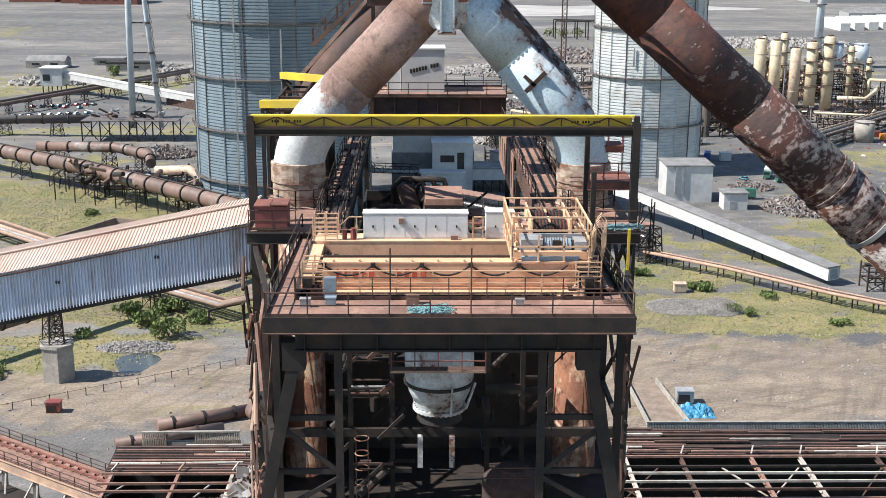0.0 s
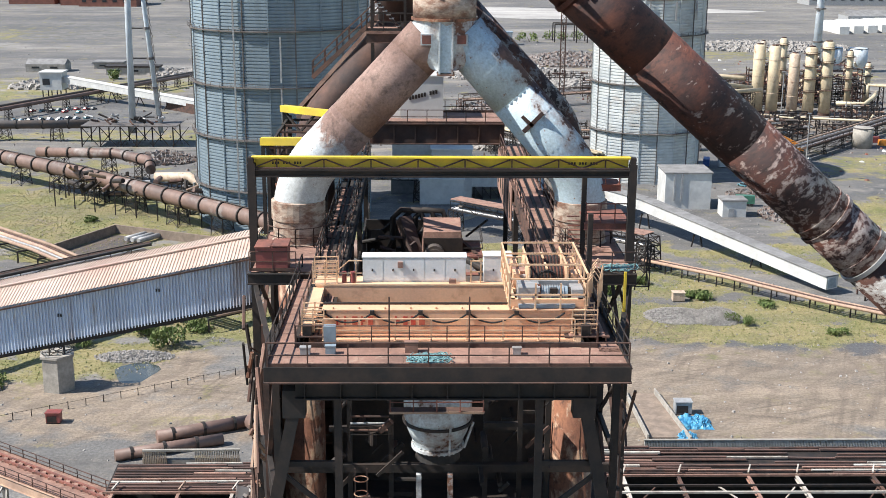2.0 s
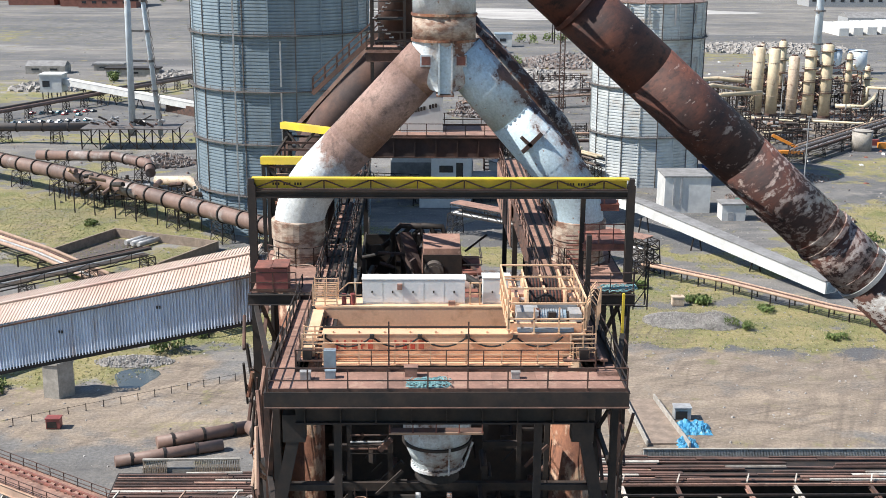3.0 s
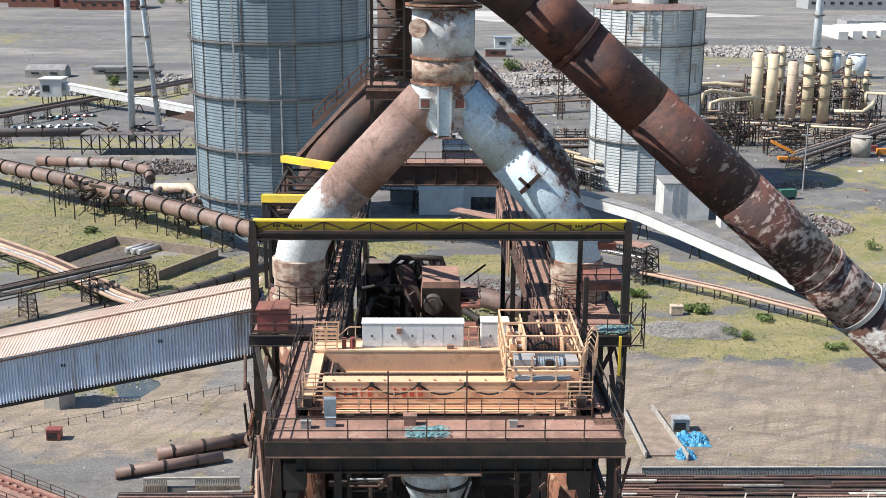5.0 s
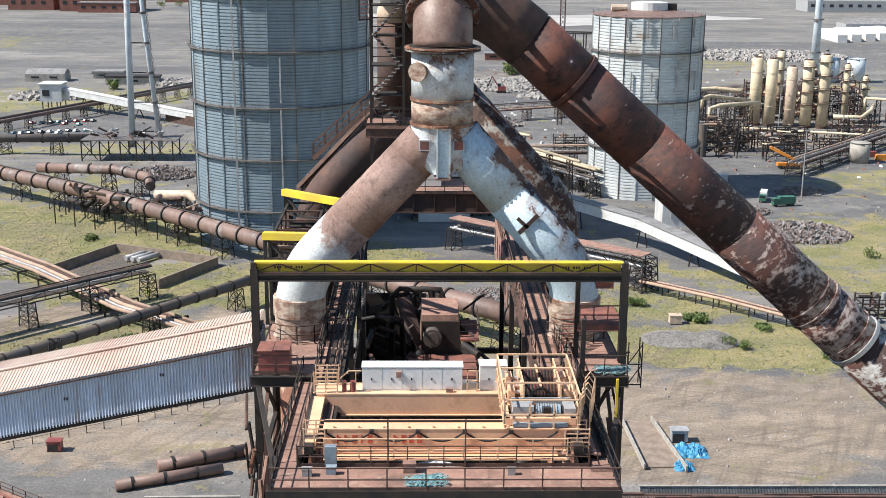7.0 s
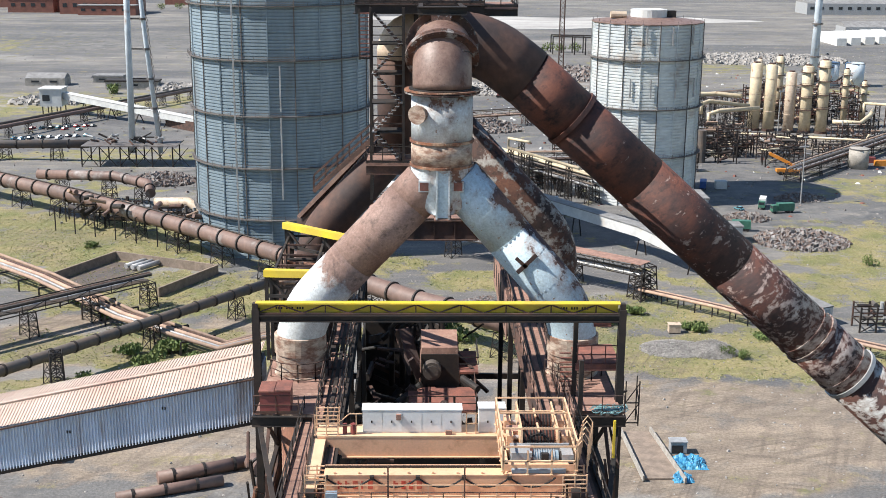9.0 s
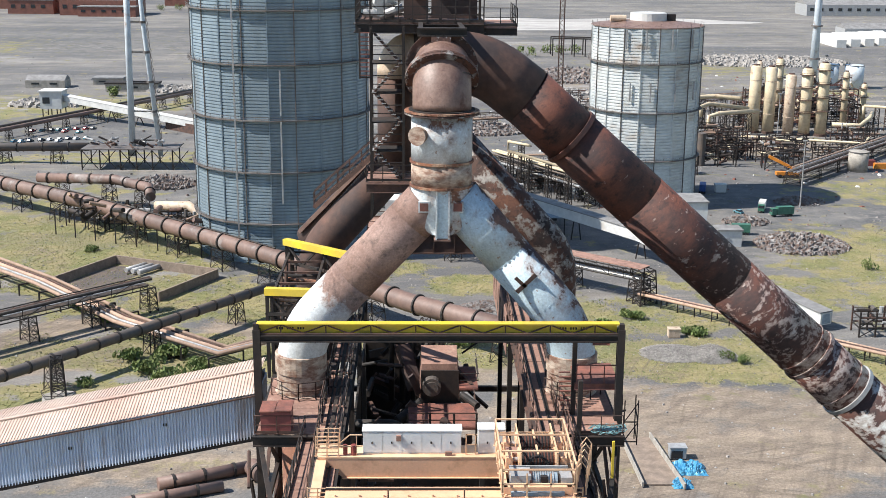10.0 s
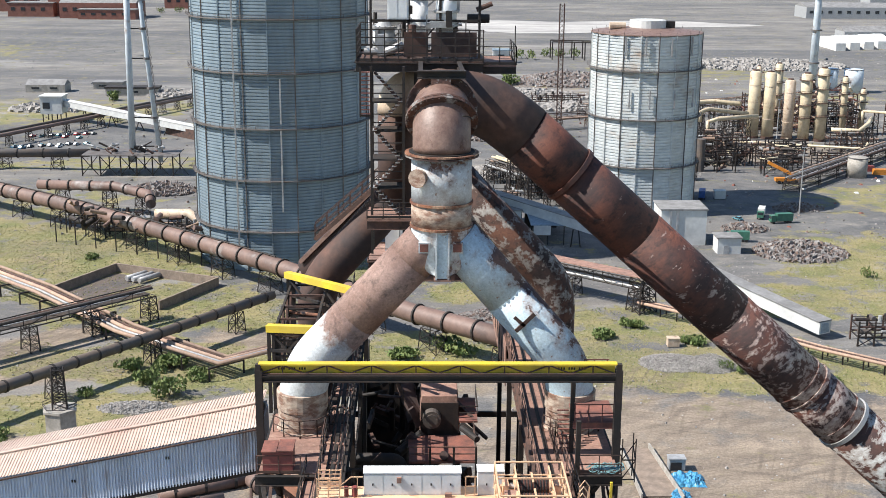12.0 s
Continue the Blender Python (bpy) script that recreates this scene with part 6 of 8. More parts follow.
# ---- cast house roof below the tower ----
def cast_house(x0, x1, y0, y1, label, seed, board=(0.0, 1.0)):
    """A big steel shed at the tower's foot, its sheets stripped to the frame towards the near side."""
    rnd = random.Random(seed)
    ob = thing("cast_house", ((x0 + x1) / 2, (y0 + y1) / 2, 0), label, "industrial shed", "cast houses")
    # back wall and added floor are black: the interior's shade is in their colour
    part("back_wall", Geo().box(x0, x1, y1 - 0.2, y1, 0, 35.6), RUBBER_SHADE, ob)
    part("end_wall", Geo().box(x0, x0 + 0.2, y0, y1 - 0.2, 0, 33.5), DARK, ob)
    part("end_wall", Geo().box(x1 - 0.2, x1, y0, y1 - 0.2, 0, 33.5), DARK, ob)
    part("inner_floor", Geo().box(x0 + 0.3, x1 - 0.3, y0, y1 - 0.3, 21.6, 22), RUBBER_SHADE, ob)
    # strip of old planks and pipes along the back edge; a dark sheet below paints shade in the gaps
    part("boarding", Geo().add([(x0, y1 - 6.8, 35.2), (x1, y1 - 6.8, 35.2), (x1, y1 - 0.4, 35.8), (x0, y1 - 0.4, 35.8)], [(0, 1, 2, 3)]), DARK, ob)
    for k in range(11):
        y = y1 - 0.7 - 0.57 * k
        x = x0 + 0.3
        while x < x1 - 1:
            w = min(rnd.uniform(5, 16), x1 - 0.3 - x)
            if rnd.random() < 0.92:
                z = 36.0 - 0.05 * k + rnd.uniform(-0.06, 0.06)
                part("roof_plank", Geo().bar((x, y, z), (x + w - 0.1, y + rnd.uniform(-0.12, 0.12), z + rnd.uniform(-0.08, 0.08)), rnd.uniform(0.2, 0.4), 0.16), rnd.choice((BOARD, BOARD, BOARD, RUST, DECK, WHITESTEEL)), ob)
            x += w
    y, k = y1 - 7.3, 0
    while y > y0 + 0.5:
        part("purlin", Geo().bar((x0, y, 35.6 - 0.03 * k), (x1, y + rnd.uniform(-0.3, 0.3), 35.6 - 0.03 * k), 0.2, 0.26), rnd.choice((WHITESTEEL, DECK, RUST, DARK)), ob)
        y, k = y - rnd.uniform(1.5, 2.6), k + 1
    x = x0 + 1.0
    while x < x1:
        sk = rnd.uniform(-0.8, 0.8)
        part("rafter", Geo().ibeam((x, y1 - 7, 35.3), (x + sk, y0, 34.6), 0.35, 0.55, 0.07), rnd.choice((WHITESTEEL, RUST, DECK, WHITESTEEL)), ob)
        part("bracket", Geo().bar((x, y1 - 7.2, 35.9), (x + 0.5, y1 - 6.0, 36.3), 0.16, 0.2), rnd.choice((WHITESTEEL, PIPETAN)), ob)
        x += rnd.uniform(5.2, 9.0)
    for k in range(int((x1 - x0) / 9)):
        a = x0 + 9 * k + rnd.uniform(0, 3)
        part("wind_brace", Geo().bar((a, y1 - 8, 34.8), (a + rnd.uniform(3, 6) * rnd.choice((-1, 1)), y1 - 15, 34.5), 0.14), rnd.choice((WHITESTEEL, RUST)), ob)
    for k in range(int((x1 - x0) / 5)):
        a, b = x0 + 1.5 + 5 * k, y1 - 9 - rnd.uniform(0, 9)
        part("inner_beam", Geo().bar((a, b, 31 + rnd.uniform(-2, 1)), (a + rnd.uniform(2, 5), b + rnd.uniform(-1, 1), 31 + rnd.uniform(-2, 1)), 0.3, 0.4), rnd.choice((DARK, RUST, DECK)), ob)
    return ob


ch = cast_house(13.5, 88, 92, 132.5, "cast house with rusty roof partly stripped to its frame", 5)
cl = cast_house(-35.5, -13, 92, 128.5, "smaller cast house with open pale roof frame", 8)
fn = thing("sheet_fence", (55, 134, 0), "long grey corrugated sheet parapet beside the rusty roof", "parapet")
g = Geo()
for i in range(340):
    x = 25.5 + 0.185 * i
    g.box(x, x + 0.11, 133.9, 134.0, 34.2, 36.0)
tagged(part("ribs", g, FENCE, fn), kind="stuff")
part("sheet", Geo().box(25.5, 88.5, 134.0, 134.06, 0, 36.0), FENCE, fn)
part("top_rail", Geo().box(25.4, 88.5, 133.85, 134.15, 36.0, 36.1), CONCRETE, fn)
part("buttress", Geo().add([(55.0, 133.8, 34.2), (56.2, 133.8, 34.2), (56.2, 133.8, 36), (55.0, 134.0, 34.2), (56.2, 134, 34.2), (56.2, 134, 36)], [(0, 1, 2), (5, 4, 3), (0, 2, 5, 3), (1, 4, 5, 2), (0, 3, 4, 1)]), CABINET, fn)
fl = thing("sheet_fence", (-27, 130.5, 0), "short yellowish corrugated parapet of the smaller shed", "parapet")
g = Geo()
for i in range(56):
    x = -33.2 + 0.2 * i
    if not 13 < i < 30:
        g.box(x, x + 0.12, 130.3, 130.4, 34.6, 36.4)
tagged(part("ribs", g, CREAM, fl), kind="stuff")
part("sheet", Geo().box(-33.3, -22, 130.4, 130.5, 0, 35.4), CONCRETE, fl)
part("top_rail", Geo().bar((-33.2, 130.4, 36.4), (-22, 130.4, 36.5), 0.35, 0.2), CONCRETE, fl)
# yellow frame on the big shed
yf = thing("steel_portal", (35, 108, 26), "yellow-painted steel frame inside the stripped roof", "frame")
for x, y in ((34.6, 109), (37.6, 109), (34.6, 112), (37.6, 112)):
    part("post", Geo().bar((x, y, 22), (x, y, 36.5), 0.25), YELLOW, yf)
part("panel", Geo().box(34.6, 36.0, 108.9, 109.0, 33.0, 36.3), YELLOW, yf)
for z in (31, 33.5, 36):
    part("beam", Geo().bar((34.6, 109, z), (37.6, 109, z), 0.2).bar((37.6, 109, z), (37.6, 112, z), 0.2), YELLOW, yf)
hp2 = heap("torn_sheeting", -19, 117, 4.2, 10, 8, SCRAP, "tangled torn sheets and pipes against the tower foot", 1100, 1.5, 31, 30, True)
part_ = thing("debris_base", (-17, 117, 0), "dark broken shed block under torn sheeting", "shed")
part("block", Geo().box(-21.5, -12.5, 106, 128, 0, 30.4), RUST, part_)

# rusty elevated track at the lower left
et = thing("elevated_conveyor", (-50, 147, 0), "rusty elevated conveyor with walkway railings", "conveyor")
ea, eb = Vector((-72, 158.5, 27.0)), Vector((-22, 124.0, 27.0))
ew = (eb - ea).normalized()
en = Vector((-ew.y, ew.x, 0))
part("deck", Geo().bar(ea, eb, 5.0, 0.4), DECK, et)
for k in (-2.5, 2.5):
    part("girder", Geo().ibeam(ea + en * k + Vector((0, 0, -0.5)), eb + en * k + Vector((0, 0, -0.5)), 0.4, 1.3), PIPETAN if k < 0 else RUST, et)
    handrail(et, ea + en * k * 0.96 + Vector((0, 0, 0.2)), eb + en * k * 0.96 + Vector((0, 0, 0.2)), RUST, 1.2, 2.6, 0.1)
for k in (0.3, 1.2):
    part("belt_rail", Geo().bar(ea + en * k + Vector((0, 0, 0.4)), eb + en * k + Vector((0, 0, 0.4)), 0.3), REDDECK, et)
g = Geo()
for i in range(40):
    p = ea.lerp(eb, i / 40) + en * 0.7
    g.box(p.x - 0.3, p.x + 0.3, p.y - 0.7, p.y + 0.7, 27.2, 27.45)
part("sleepers", g, DECK, et)
part("lower_deck", Geo().bar(ea + Vector((0, -6, -4)), eb + Vector((0, -6, -4)), 7, 0.3), DARK, et)
for i in range(10):
    p = ea.lerp(eb, (i + 0.5) / 10)
    part("leg", Geo().bar((p.x, p.y - 2, 0), (p.x, p.y - 2, 26.6), 0.6), CONCRETE, et)
    part("strut", Geo().bar((p.x - 1.5, p.y - 5, 22.5), (p.x + 0.5, p.y - 2.4, 26.4), 0.2).bar((p.x + 0.8, p.y - 5, 22.5), (p.x + 0.5, p.y - 2.4, 26.4), 0.2), WHITESTEEL, et)

# ---- pipelines on the left ----
main = pipeline("gas_main", [(-215, 507, 9.5), (-162, 461, 9), (-121, 427.5, 9), (-95, 402, 9), (-70, 378, 9), (-44, 352, 9), (-3, 306, 9), (12, 293, 9), (24, 282, 9)], 2.55, PIPEBROWN, "very thick brown gas main with stiffening rings on trestles", 10.0, 24.0, DARK)
part("walkway", Geo().tube([(-215, 507, 12.3), (-162, 461, 11.8), (-121, 427.5, 11.8), (-70, 378, 11.8), (-44, 352, 11.8)], 0.25, 5), DARK, main)
pipeline("rust_pipe", [(-130, 207.5, 7), (-94.8, 256.7, 7), (-69.6, 291.2, 7), (-42.3, 328.5, 7)], 1.3, PIPEGREY, "dark grey-brown pipeline on tall trestles", 6.5, 30.0, DARK)
for k, (r, m_) in enumerate(((0.55, PIPETAN), (0.4, STEELGREY), (0.6, PIPETAN), (0.35, RUST), (0.5, PIPETAN))):
    o = 1.25 * k
    pipeline("low_pipe", [(-150 + o, 376 + o, 4), (-113 + o * 0.8, 341.5 + o, 4), (-81 + o * 0.8, 305.5 + o, 4), (-50 + o * 0.3, 280.5 + o, 4), (-22, 303 + o, 4)], r, m_, "tan weathered pipe in a low pipe rack", 0, 0, None, 0, "pipes of the low rack", 10)
for i in range(12):
    p = Vector((-140, 366, 0)).lerp(Vector((-50, 280, 0)), i / 11)
    o = thing("pipe_support", (p.x, p.y, 0), "low dark steel goalpost under the pipe rack", "pipe support", "low rack supports")
    a, b = p + Vector((-2.0, -1.2, 0)), p + Vector((5.5, 5.0, 0))
    for q in (a, b):
        part("post", Geo().bar(q, q + Vector((0, 0, 3.4)), 0.4), DARK, o)
    part("crossbar", Geo().bar(a + Vector((0, 0, 3.4)), b + Vector((0, 0, 3.4)), 0.4), DARK, o)
# lattice pipe bridge
def pipe_bridge(name, a, b, w, h, label, pipes, mat=DARK, n=14, cat="pipe bridge"):
    ob = thing(name, (a[0], a[1], 0), label, cat, "pipe bridges")
    a, b = Vector(a), Vector(b)
    d = (b - a).normalized()
    s = Vector((-d.y, d.x, 0)) * w / 2
    u = Vector((0, 0, h))
    for q in (s, -s):
        part("chord", Geo().bar(a + q, b + q, 0.25), mat, ob)
        part("chord", Geo().bar(a + q + u, b + q + u, 0.25), mat, ob)
        g = Geo()
        for i in range(n):
            p, r = a.lerp(b, i / n) + q, a.lerp(b, (i + 1) / n) + q
            g.bar(p, p + u, 0.16).bar(p + u * (i % 2), r + u * ((i + 1) % 2), 0.14)
        tagged(part("lattice", g, mat, ob), kind="stuff")
    rnd = random.Random(len(label))
    for k in range(pipes):
        o = s * (1 - 2 * (k + 0.5) / pipes) + Vector((0, 0, rnd.choice((0.4, 0.5, h + 0.3))))
        part("pipe", Geo().tube([a + o, b + o], rnd.uniform(0.25, 0.55), 8), rnd.choice((STEELGREY, PIPETAN, PIPEGREY, RUST, PIPEGREY)), ob)
    for i in range(max(2, int((b - a).length / 18)) + 1):
        p = a.lerp(b, i / max(2, int((b - a).length / 18)))
        trestle("bridge_trestle", p.x, p.y, 0, p.z, w * 0.9, 2.2, mat, "dark braced trestle under a pipe bridge", "pipe bridge trestles", math.atan2(d.y, d.x) + math.pi / 2, 3, 0.25)
    return ob


pipe_bridge("pipe_bridge", (-140, 262, 7), (-77, 328, 7), 4.5, 2.4, "dark lattice pipe bridge carrying grey pipes", 6)
pipe_bridge("pipe_bridge", (10, 382, 7), (63.5, 336, 7), 5.0, 3.0, "rusty covered pipe bridge on lattice trestles", 3)
solid("bridge_cover", Geo().bar((10, 382, 10.6), (64, 335.5, 10.6), 5.2, 0.25), DECK, "rust-brown sheet cover lying on a pipe bridge", "cover")
trestle("bridge_tower", 63.5, 336, 0, 10, 5, 5, DARK, "dark braced steel tower at the pipe bridge end", "bridge towers", 0.5, 4, 0.35)
for k in range(3):
    pipeline("ground_pipe", [(62 + 0.8 * k, 334 + k, 3.2), (81 + 0.8 * k, 317 + k, 3.2), (102 + k, 293.5 + k, 3.2), (150, 252 + k, 3.2)], 0.45 - 0.08 * k, PIPETAN if k != 1 else RUST, "rusty pipe on short supports beside the yard", 0, 0, None, 0, "ground pipes", 8)
for i in range(14):
    p = Vector((64, 334, 0)).lerp(Vector((115, 283, 0)), i / 13)
    o = thing("pipe_support", (p.x, p.y, 0), "short dark steel support under ground pipes", "pipe support", "ground pipe supports")
    part("post", Geo().bar(p, p + Vector((0, 0, 2.8)), 0.3), DARK, o)
    part("post", Geo().bar(p + Vector((2.2, 2.4, 0)), p + Vector((2.2, 2.4, 2.8)), 0.3), DARK, o)
    part("crossbar", Geo().bar(p + Vector((0, 0, 2.8)), p + Vector((2.2, 2.4, 2.8)), 0.3), DARK, o)
# bund walls
bw = thing("bund", (-95, 362, 0), "rectangular concrete bund with a dark open pit", "bund")
cs = [(-113, 347), (-98, 377), (-63, 361), (-76, 336)]
for (x0, y0), (x1, y1) in zip(cs[:3], cs[1:]):
    part("wall", Geo().bar((x0, y0, 1.4), (x1, y1, 1.4), 0.6, 2.8), DUSTSLAB, bw)
part("pit_floor", Geo().add([(-111, 349, 0.05), (-98, 375, 0.05), (-85, 369, 0.05), (-99, 343, 0.05)], [(3, 2, 1, 0)]), PIPEGREY, bw)
for k in range(3):
    pipeline("bund_pipe", [(-92 + 2.2 * k, 365 - 1.2 * k, 1.2), (-86 + 2.2 * k, 374 - 1.2 * k, 1.2)], 0.8, STEELGREY, "short grey pipe lying in the bund", 0, 0, None, 0.3, "bund pipes", 10)
# valve station behind the gas main
vs = thing("valve_station", (-100, 425, 0), "rusty pipe junctions and valves on a steel frame", "valve station")
rnd = random.Random(15)
for x in range(-128, -68, 8):
    for y in (415, 428):
        yy = y - (x + 128) * 0.55
        part("post", Geo().bar((x, yy, 0), (x, yy, 9), 0.35), DARK, vs)
    part("beam", Geo().bar((x, 415 - (x + 128) * 0.55, 8.6), (x, 428 - (x + 128) * 0.55, 8.6), 0.35), DARK, vs)
for k in range(26):
    p = Vector((rnd.uniform(-128, -70), 0, rnd.uniform(6, 12)))
    p.y = 424 - (p.x + 128) * 0.55 + rnd.uniform(-5, 8)
    w = Vector((rnd.uniform(-1, 1), rnd.uniform(-1, 1), rnd.uniform(-0.5, 0.5))).normalized() * rnd.uniform(3, 8)
    part("pipe", Geo().tube([p, p + w], rnd.uniform(0.3, 1.1), 10), rnd.choice((PIPETAN, RUST, DARK, PIPEBROWN)), vs)
pipeline("branch_main", [(-150, 470, 9), (-118, 462, 10), (-102, 447, 10), (-100, 440, 8)], 1.9, PIPEBROWN, "brown branch pipe joining the gas main", 9, 20, DARK)
pipeline("elbow_main", [(-92, 412, 11), (-80, 408, 12), (-74, 404, 9), (-73, 402, 2)], 1.6, CREAM, "cream elbow pipe running into the gas holder", 0, 0, None)

# ---- right side: white conveyor, hut ----
wc = thing("white_conveyor", (80, 380, 0), "white sheet-clad inclined conveyor gallery with grey roof", "conveyor gallery")
ca, cb_ = Vector((26, 447, 10)), Vector((109, 311, 3.2))
for a, b in ((ca, ca.lerp(cb_, 0.5) + Vector((4, 5, 1.5))), (ca.lerp(cb_, 0.5) + Vector((4, 5, 1.5)), cb_)):
    part("casing", Geo().bar(a, b, 4.2, 3.4), WHITEWALL, wc)
    part("roof", Geo().bar(a + Vector((0, 0, 1.95)), b + Vector((0, 0, 1.95)), 4.8, 0.3), GREYROOF, wc)
part("end_face", Geo().bar(cb_, cb_ + (cb_ - ca).normalized() * 0.1, 3.6, 2.8), BLUEGREY, wc)
for k in (0.12, 0.3, 0.5, 0.66, 0.82):
    p = ca.lerp(cb_, k) + Vector((4, 5, 0)) * (1 - abs(1 - 2 * k))
    part("leg", Geo().bar((p.x - 1.5, p.y, 0), (p.x - 0.8, p.y, p.z - 1.5), 0.4).bar((p.x + 1.8, p.y, 0), (p.x + 1.0, p.y, p.z - 1.5), 0.4), DARK, wc)
hu = thing("white_hut", (92, 420, 0), "white sheet-clad plant building with flat grey roof", "building")
def block(ob, x0, x1, y0, y1, z0, z1, wall, roof, over=0.4, rz=0.0):
    part("wall", Geo().box(x0, x1, y0, y1, z0, z1), wall, ob)
    part("roof", Geo().box(x0 - over, x1 + over, y0 - over, y1 + over, z1, z1 + 0.5), roof, ob)
block(hu, 83.6, 99.6, 412, 426, 0, 12.6, WHITEWALL, GREYROOF)
for x in (86.5, 89.0):
    part("flue", Geo().box(x, x + 0.7, 411.6, 412, 3, 12.8), GREYPAINT, hu)
h2 = thing("white_shed", (106, 405, 0), "small white shed with grey roof beside the plant building", "shed")
block(h2, 101, 109, 400, 407, 0, 5.5, WHITEWALL, GREYROOF)
part("door", Geo().box(103, 105, 399.85, 400, 0, 3), GREYPAINT, h2)

# ---- screening plant behind the tower ----
sp = thing("screening_plant", (5, 430, 0), "white-clad screening plant over an added dark shade block", "industrial building")
# dark block added under the plant; its colour stands for the shade there
part("dark_base", Geo().box(-12, 18, 436, 470, 0, 13), GREYROOF, sp)
block(sp, -11.5, 17, 436, 466, 13, 22, WHITEWALL, GREYROOF)
block(sp, 2.7, 17, 425, 435, 0, 18.2, WHITEWALL, WHITEWALL)
block(sp, -1.5, 14, 419, 425, 0, 8.6, WHITEWALL, WHITEWALL)
part("low_shed", Geo().box(17.2, 36, 428, 440, 4.5, 8.5), WHITEWALL, sp)
part("low_roof", Geo().box(17.2, 36.5, 427.5, 440.5, 8.5, 9), GREYROOF, sp)
for i in range(7):
    part("shed_leg", Geo().bar((18 + 3 * i, 428.5, 0), (18 + 3 * i, 428.5, 4.5), 0.4).bar((18 + 3 * i, 428.5, 4.3), (21 + 3 * i, 428.5, 0.3), 0.2), DARK, sp)
for x, w, z0, z1 in ((5.5, 5.0, 11.5, 14), (11.5, 2.5, 8, 15)):
    part("window", Geo().box(x, x + w, 424.9, 424.99, z0, z1), WINDOW, sp)
for k in range(9):
    part("roof_unit", Geo().box(-8 + 2.6 * k, -6.2 + 2.6 * k, 440 + (k % 3) * 6, 442 + (k % 3) * 6, 22.5, 23.5 + 0.3 * (k % 2)), DARK if k % 2 else STEELGREY, sp)
solid("road_barrier", Geo().bar((10, 392, 0.6), (40, 428, 0.6), 1.4, 1.2), CONCRETE, "long pale concrete strip across the dark yard", "barrier")
pipe_bridge("pipe_bridge", (-45, 430, 8), (-2, 424, 8), 5, 2.5, "dark conveyor bridge into the screening plant", 3)
# ---- twin stack ----
ts = thing("twin_stack", (-123, 540, 0), "pale blue twin flare stack braced by ladders", "stack")
part("flue_pipe", Geo().tube([(-129.3, 540, 5), (-127.6, 540, 112)], [1.5, 1.25], 16), STACKBLUE, ts, smooth=True)
part("flue_pipe", Geo().tube([(-116.8, 540, 5), (-121.5, 540, 62), (-124.5, 540, 112)], [1.1, 1.0, 0.8], 12), STACKBLUE, ts, smooth=True)
for i in range(8):
    z = 12 + 13 * i
    xr = -116.8 - 0.078 * z
    part("tie", Geo().bar((-129.2, 540, z), (xr, 540, z), 0.5), DARK, ts)
    part("ring", Geo().tube([(xr, 540, z - 0.5), (xr, 540, z + 0.5)], 1.6, 10), RINGSTEEL, ts)
for z0 in range(8, 105, 4):
    xr = -116.2 - 0.078 * z0
    part("lattice", Geo().bar((xr + 0.8, 539, z0), (xr + 1.8 - 0.3, 539, z0 + 4), 0.2).bar((xr + 1.6, 539, z0), (xr + 0.6, 539, z0 + 4), 0.2), RINGSTEEL, ts)
for x in (-150, -142, -133, -126, -119, -110):
    for y in (532, 548):
        part("base_post", Geo().bar((x, y, 0), (x, y, 9), 0.5), DARK, ts)
    part("base_beam", Geo().bar((x, 532, 9), (x, 548, 9), 0.4).bar((x, 532, 0.5), (x + 7, 532, 8.8), 0.3).bar((x + 7, 532, 0.5), (x, 532, 8.8), 0.3), DARK, ts)
part("base_deck", Geo().box(-150, -108, 531, 549, 9, 9.4), RINGSTEEL, ts)
rnd = random.Random(5)
for k in range(22):
    p = Vector((rnd.uniform(-150, -110), rnd.uniform(531, 548), rnd.uniform(9.5, 12)))
    part("fitting", Geo().tube([p, p + Vector((rnd.uniform(-4, 4), rnd.uniform(-2, 2), rnd.uniform(0, 2)))], rnd.uniform(0.3, 0.9), 8), rnd.choice((RUST, DARK, STEELGREY)), ts)
pipeline("dark_main", [(-260, 505, 7), (-192, 549, 7), (-150, 545, 8)], 1.9, PIPEGREY, "dark grey gas pipe leading to the stack", 12, 24, DARK)
pipeline("far_pipe", [(-290, 545, 6), (-209, 603, 6), (-182, 660, 6), (-138, 754, 6)], 1.0, PIPEBROWN, "brown pipe rack crossing waste ground", 0, 14, DARK)
pipeline("far_pipe", [(-300, 560, 6), (-214, 612, 6), (-187, 668, 6), (-143, 760, 6)], 0.7, PIPEGREY, "grey pipe rack crossing waste ground", 0, 0, None)
# far conveyor with head house
fc = thing("far_conveyor", (-165, 660, 0), "pale sheet-clad conveyor gallery with square head house", "conveyor gallery")
part("head_house", Geo().box(-213, -201, 682, 694, 5, 14.5), WHITEWALL, fc)
part("head_roof", Geo().box(-213.6, -200.4, 681.4, 694.6, 14.5, 15.1), PALEROOF, fc)
part("window", Geo().box(-211.5, -207.5, 681.8, 681.95, 8, 11.5), WINDOW, fc)
for x in (-212, -207, -202):
    part("leg", Geo().bar((x, 683, 0), (x, 683, 5), 0.5).bar((x, 693, 0), (x, 693, 5), 0.5), DARK, fc)
part("gallery", Geo().bar((-201, 688, 10.5), (-112, 628, 4.5), 4.5, 3.2), WHITEWALL, fc)
part("gallery_roof", Geo().bar((-201, 688, 12.3), (-112, 628, 6.3), 4.9, 0.3), PALEROOF, fc)
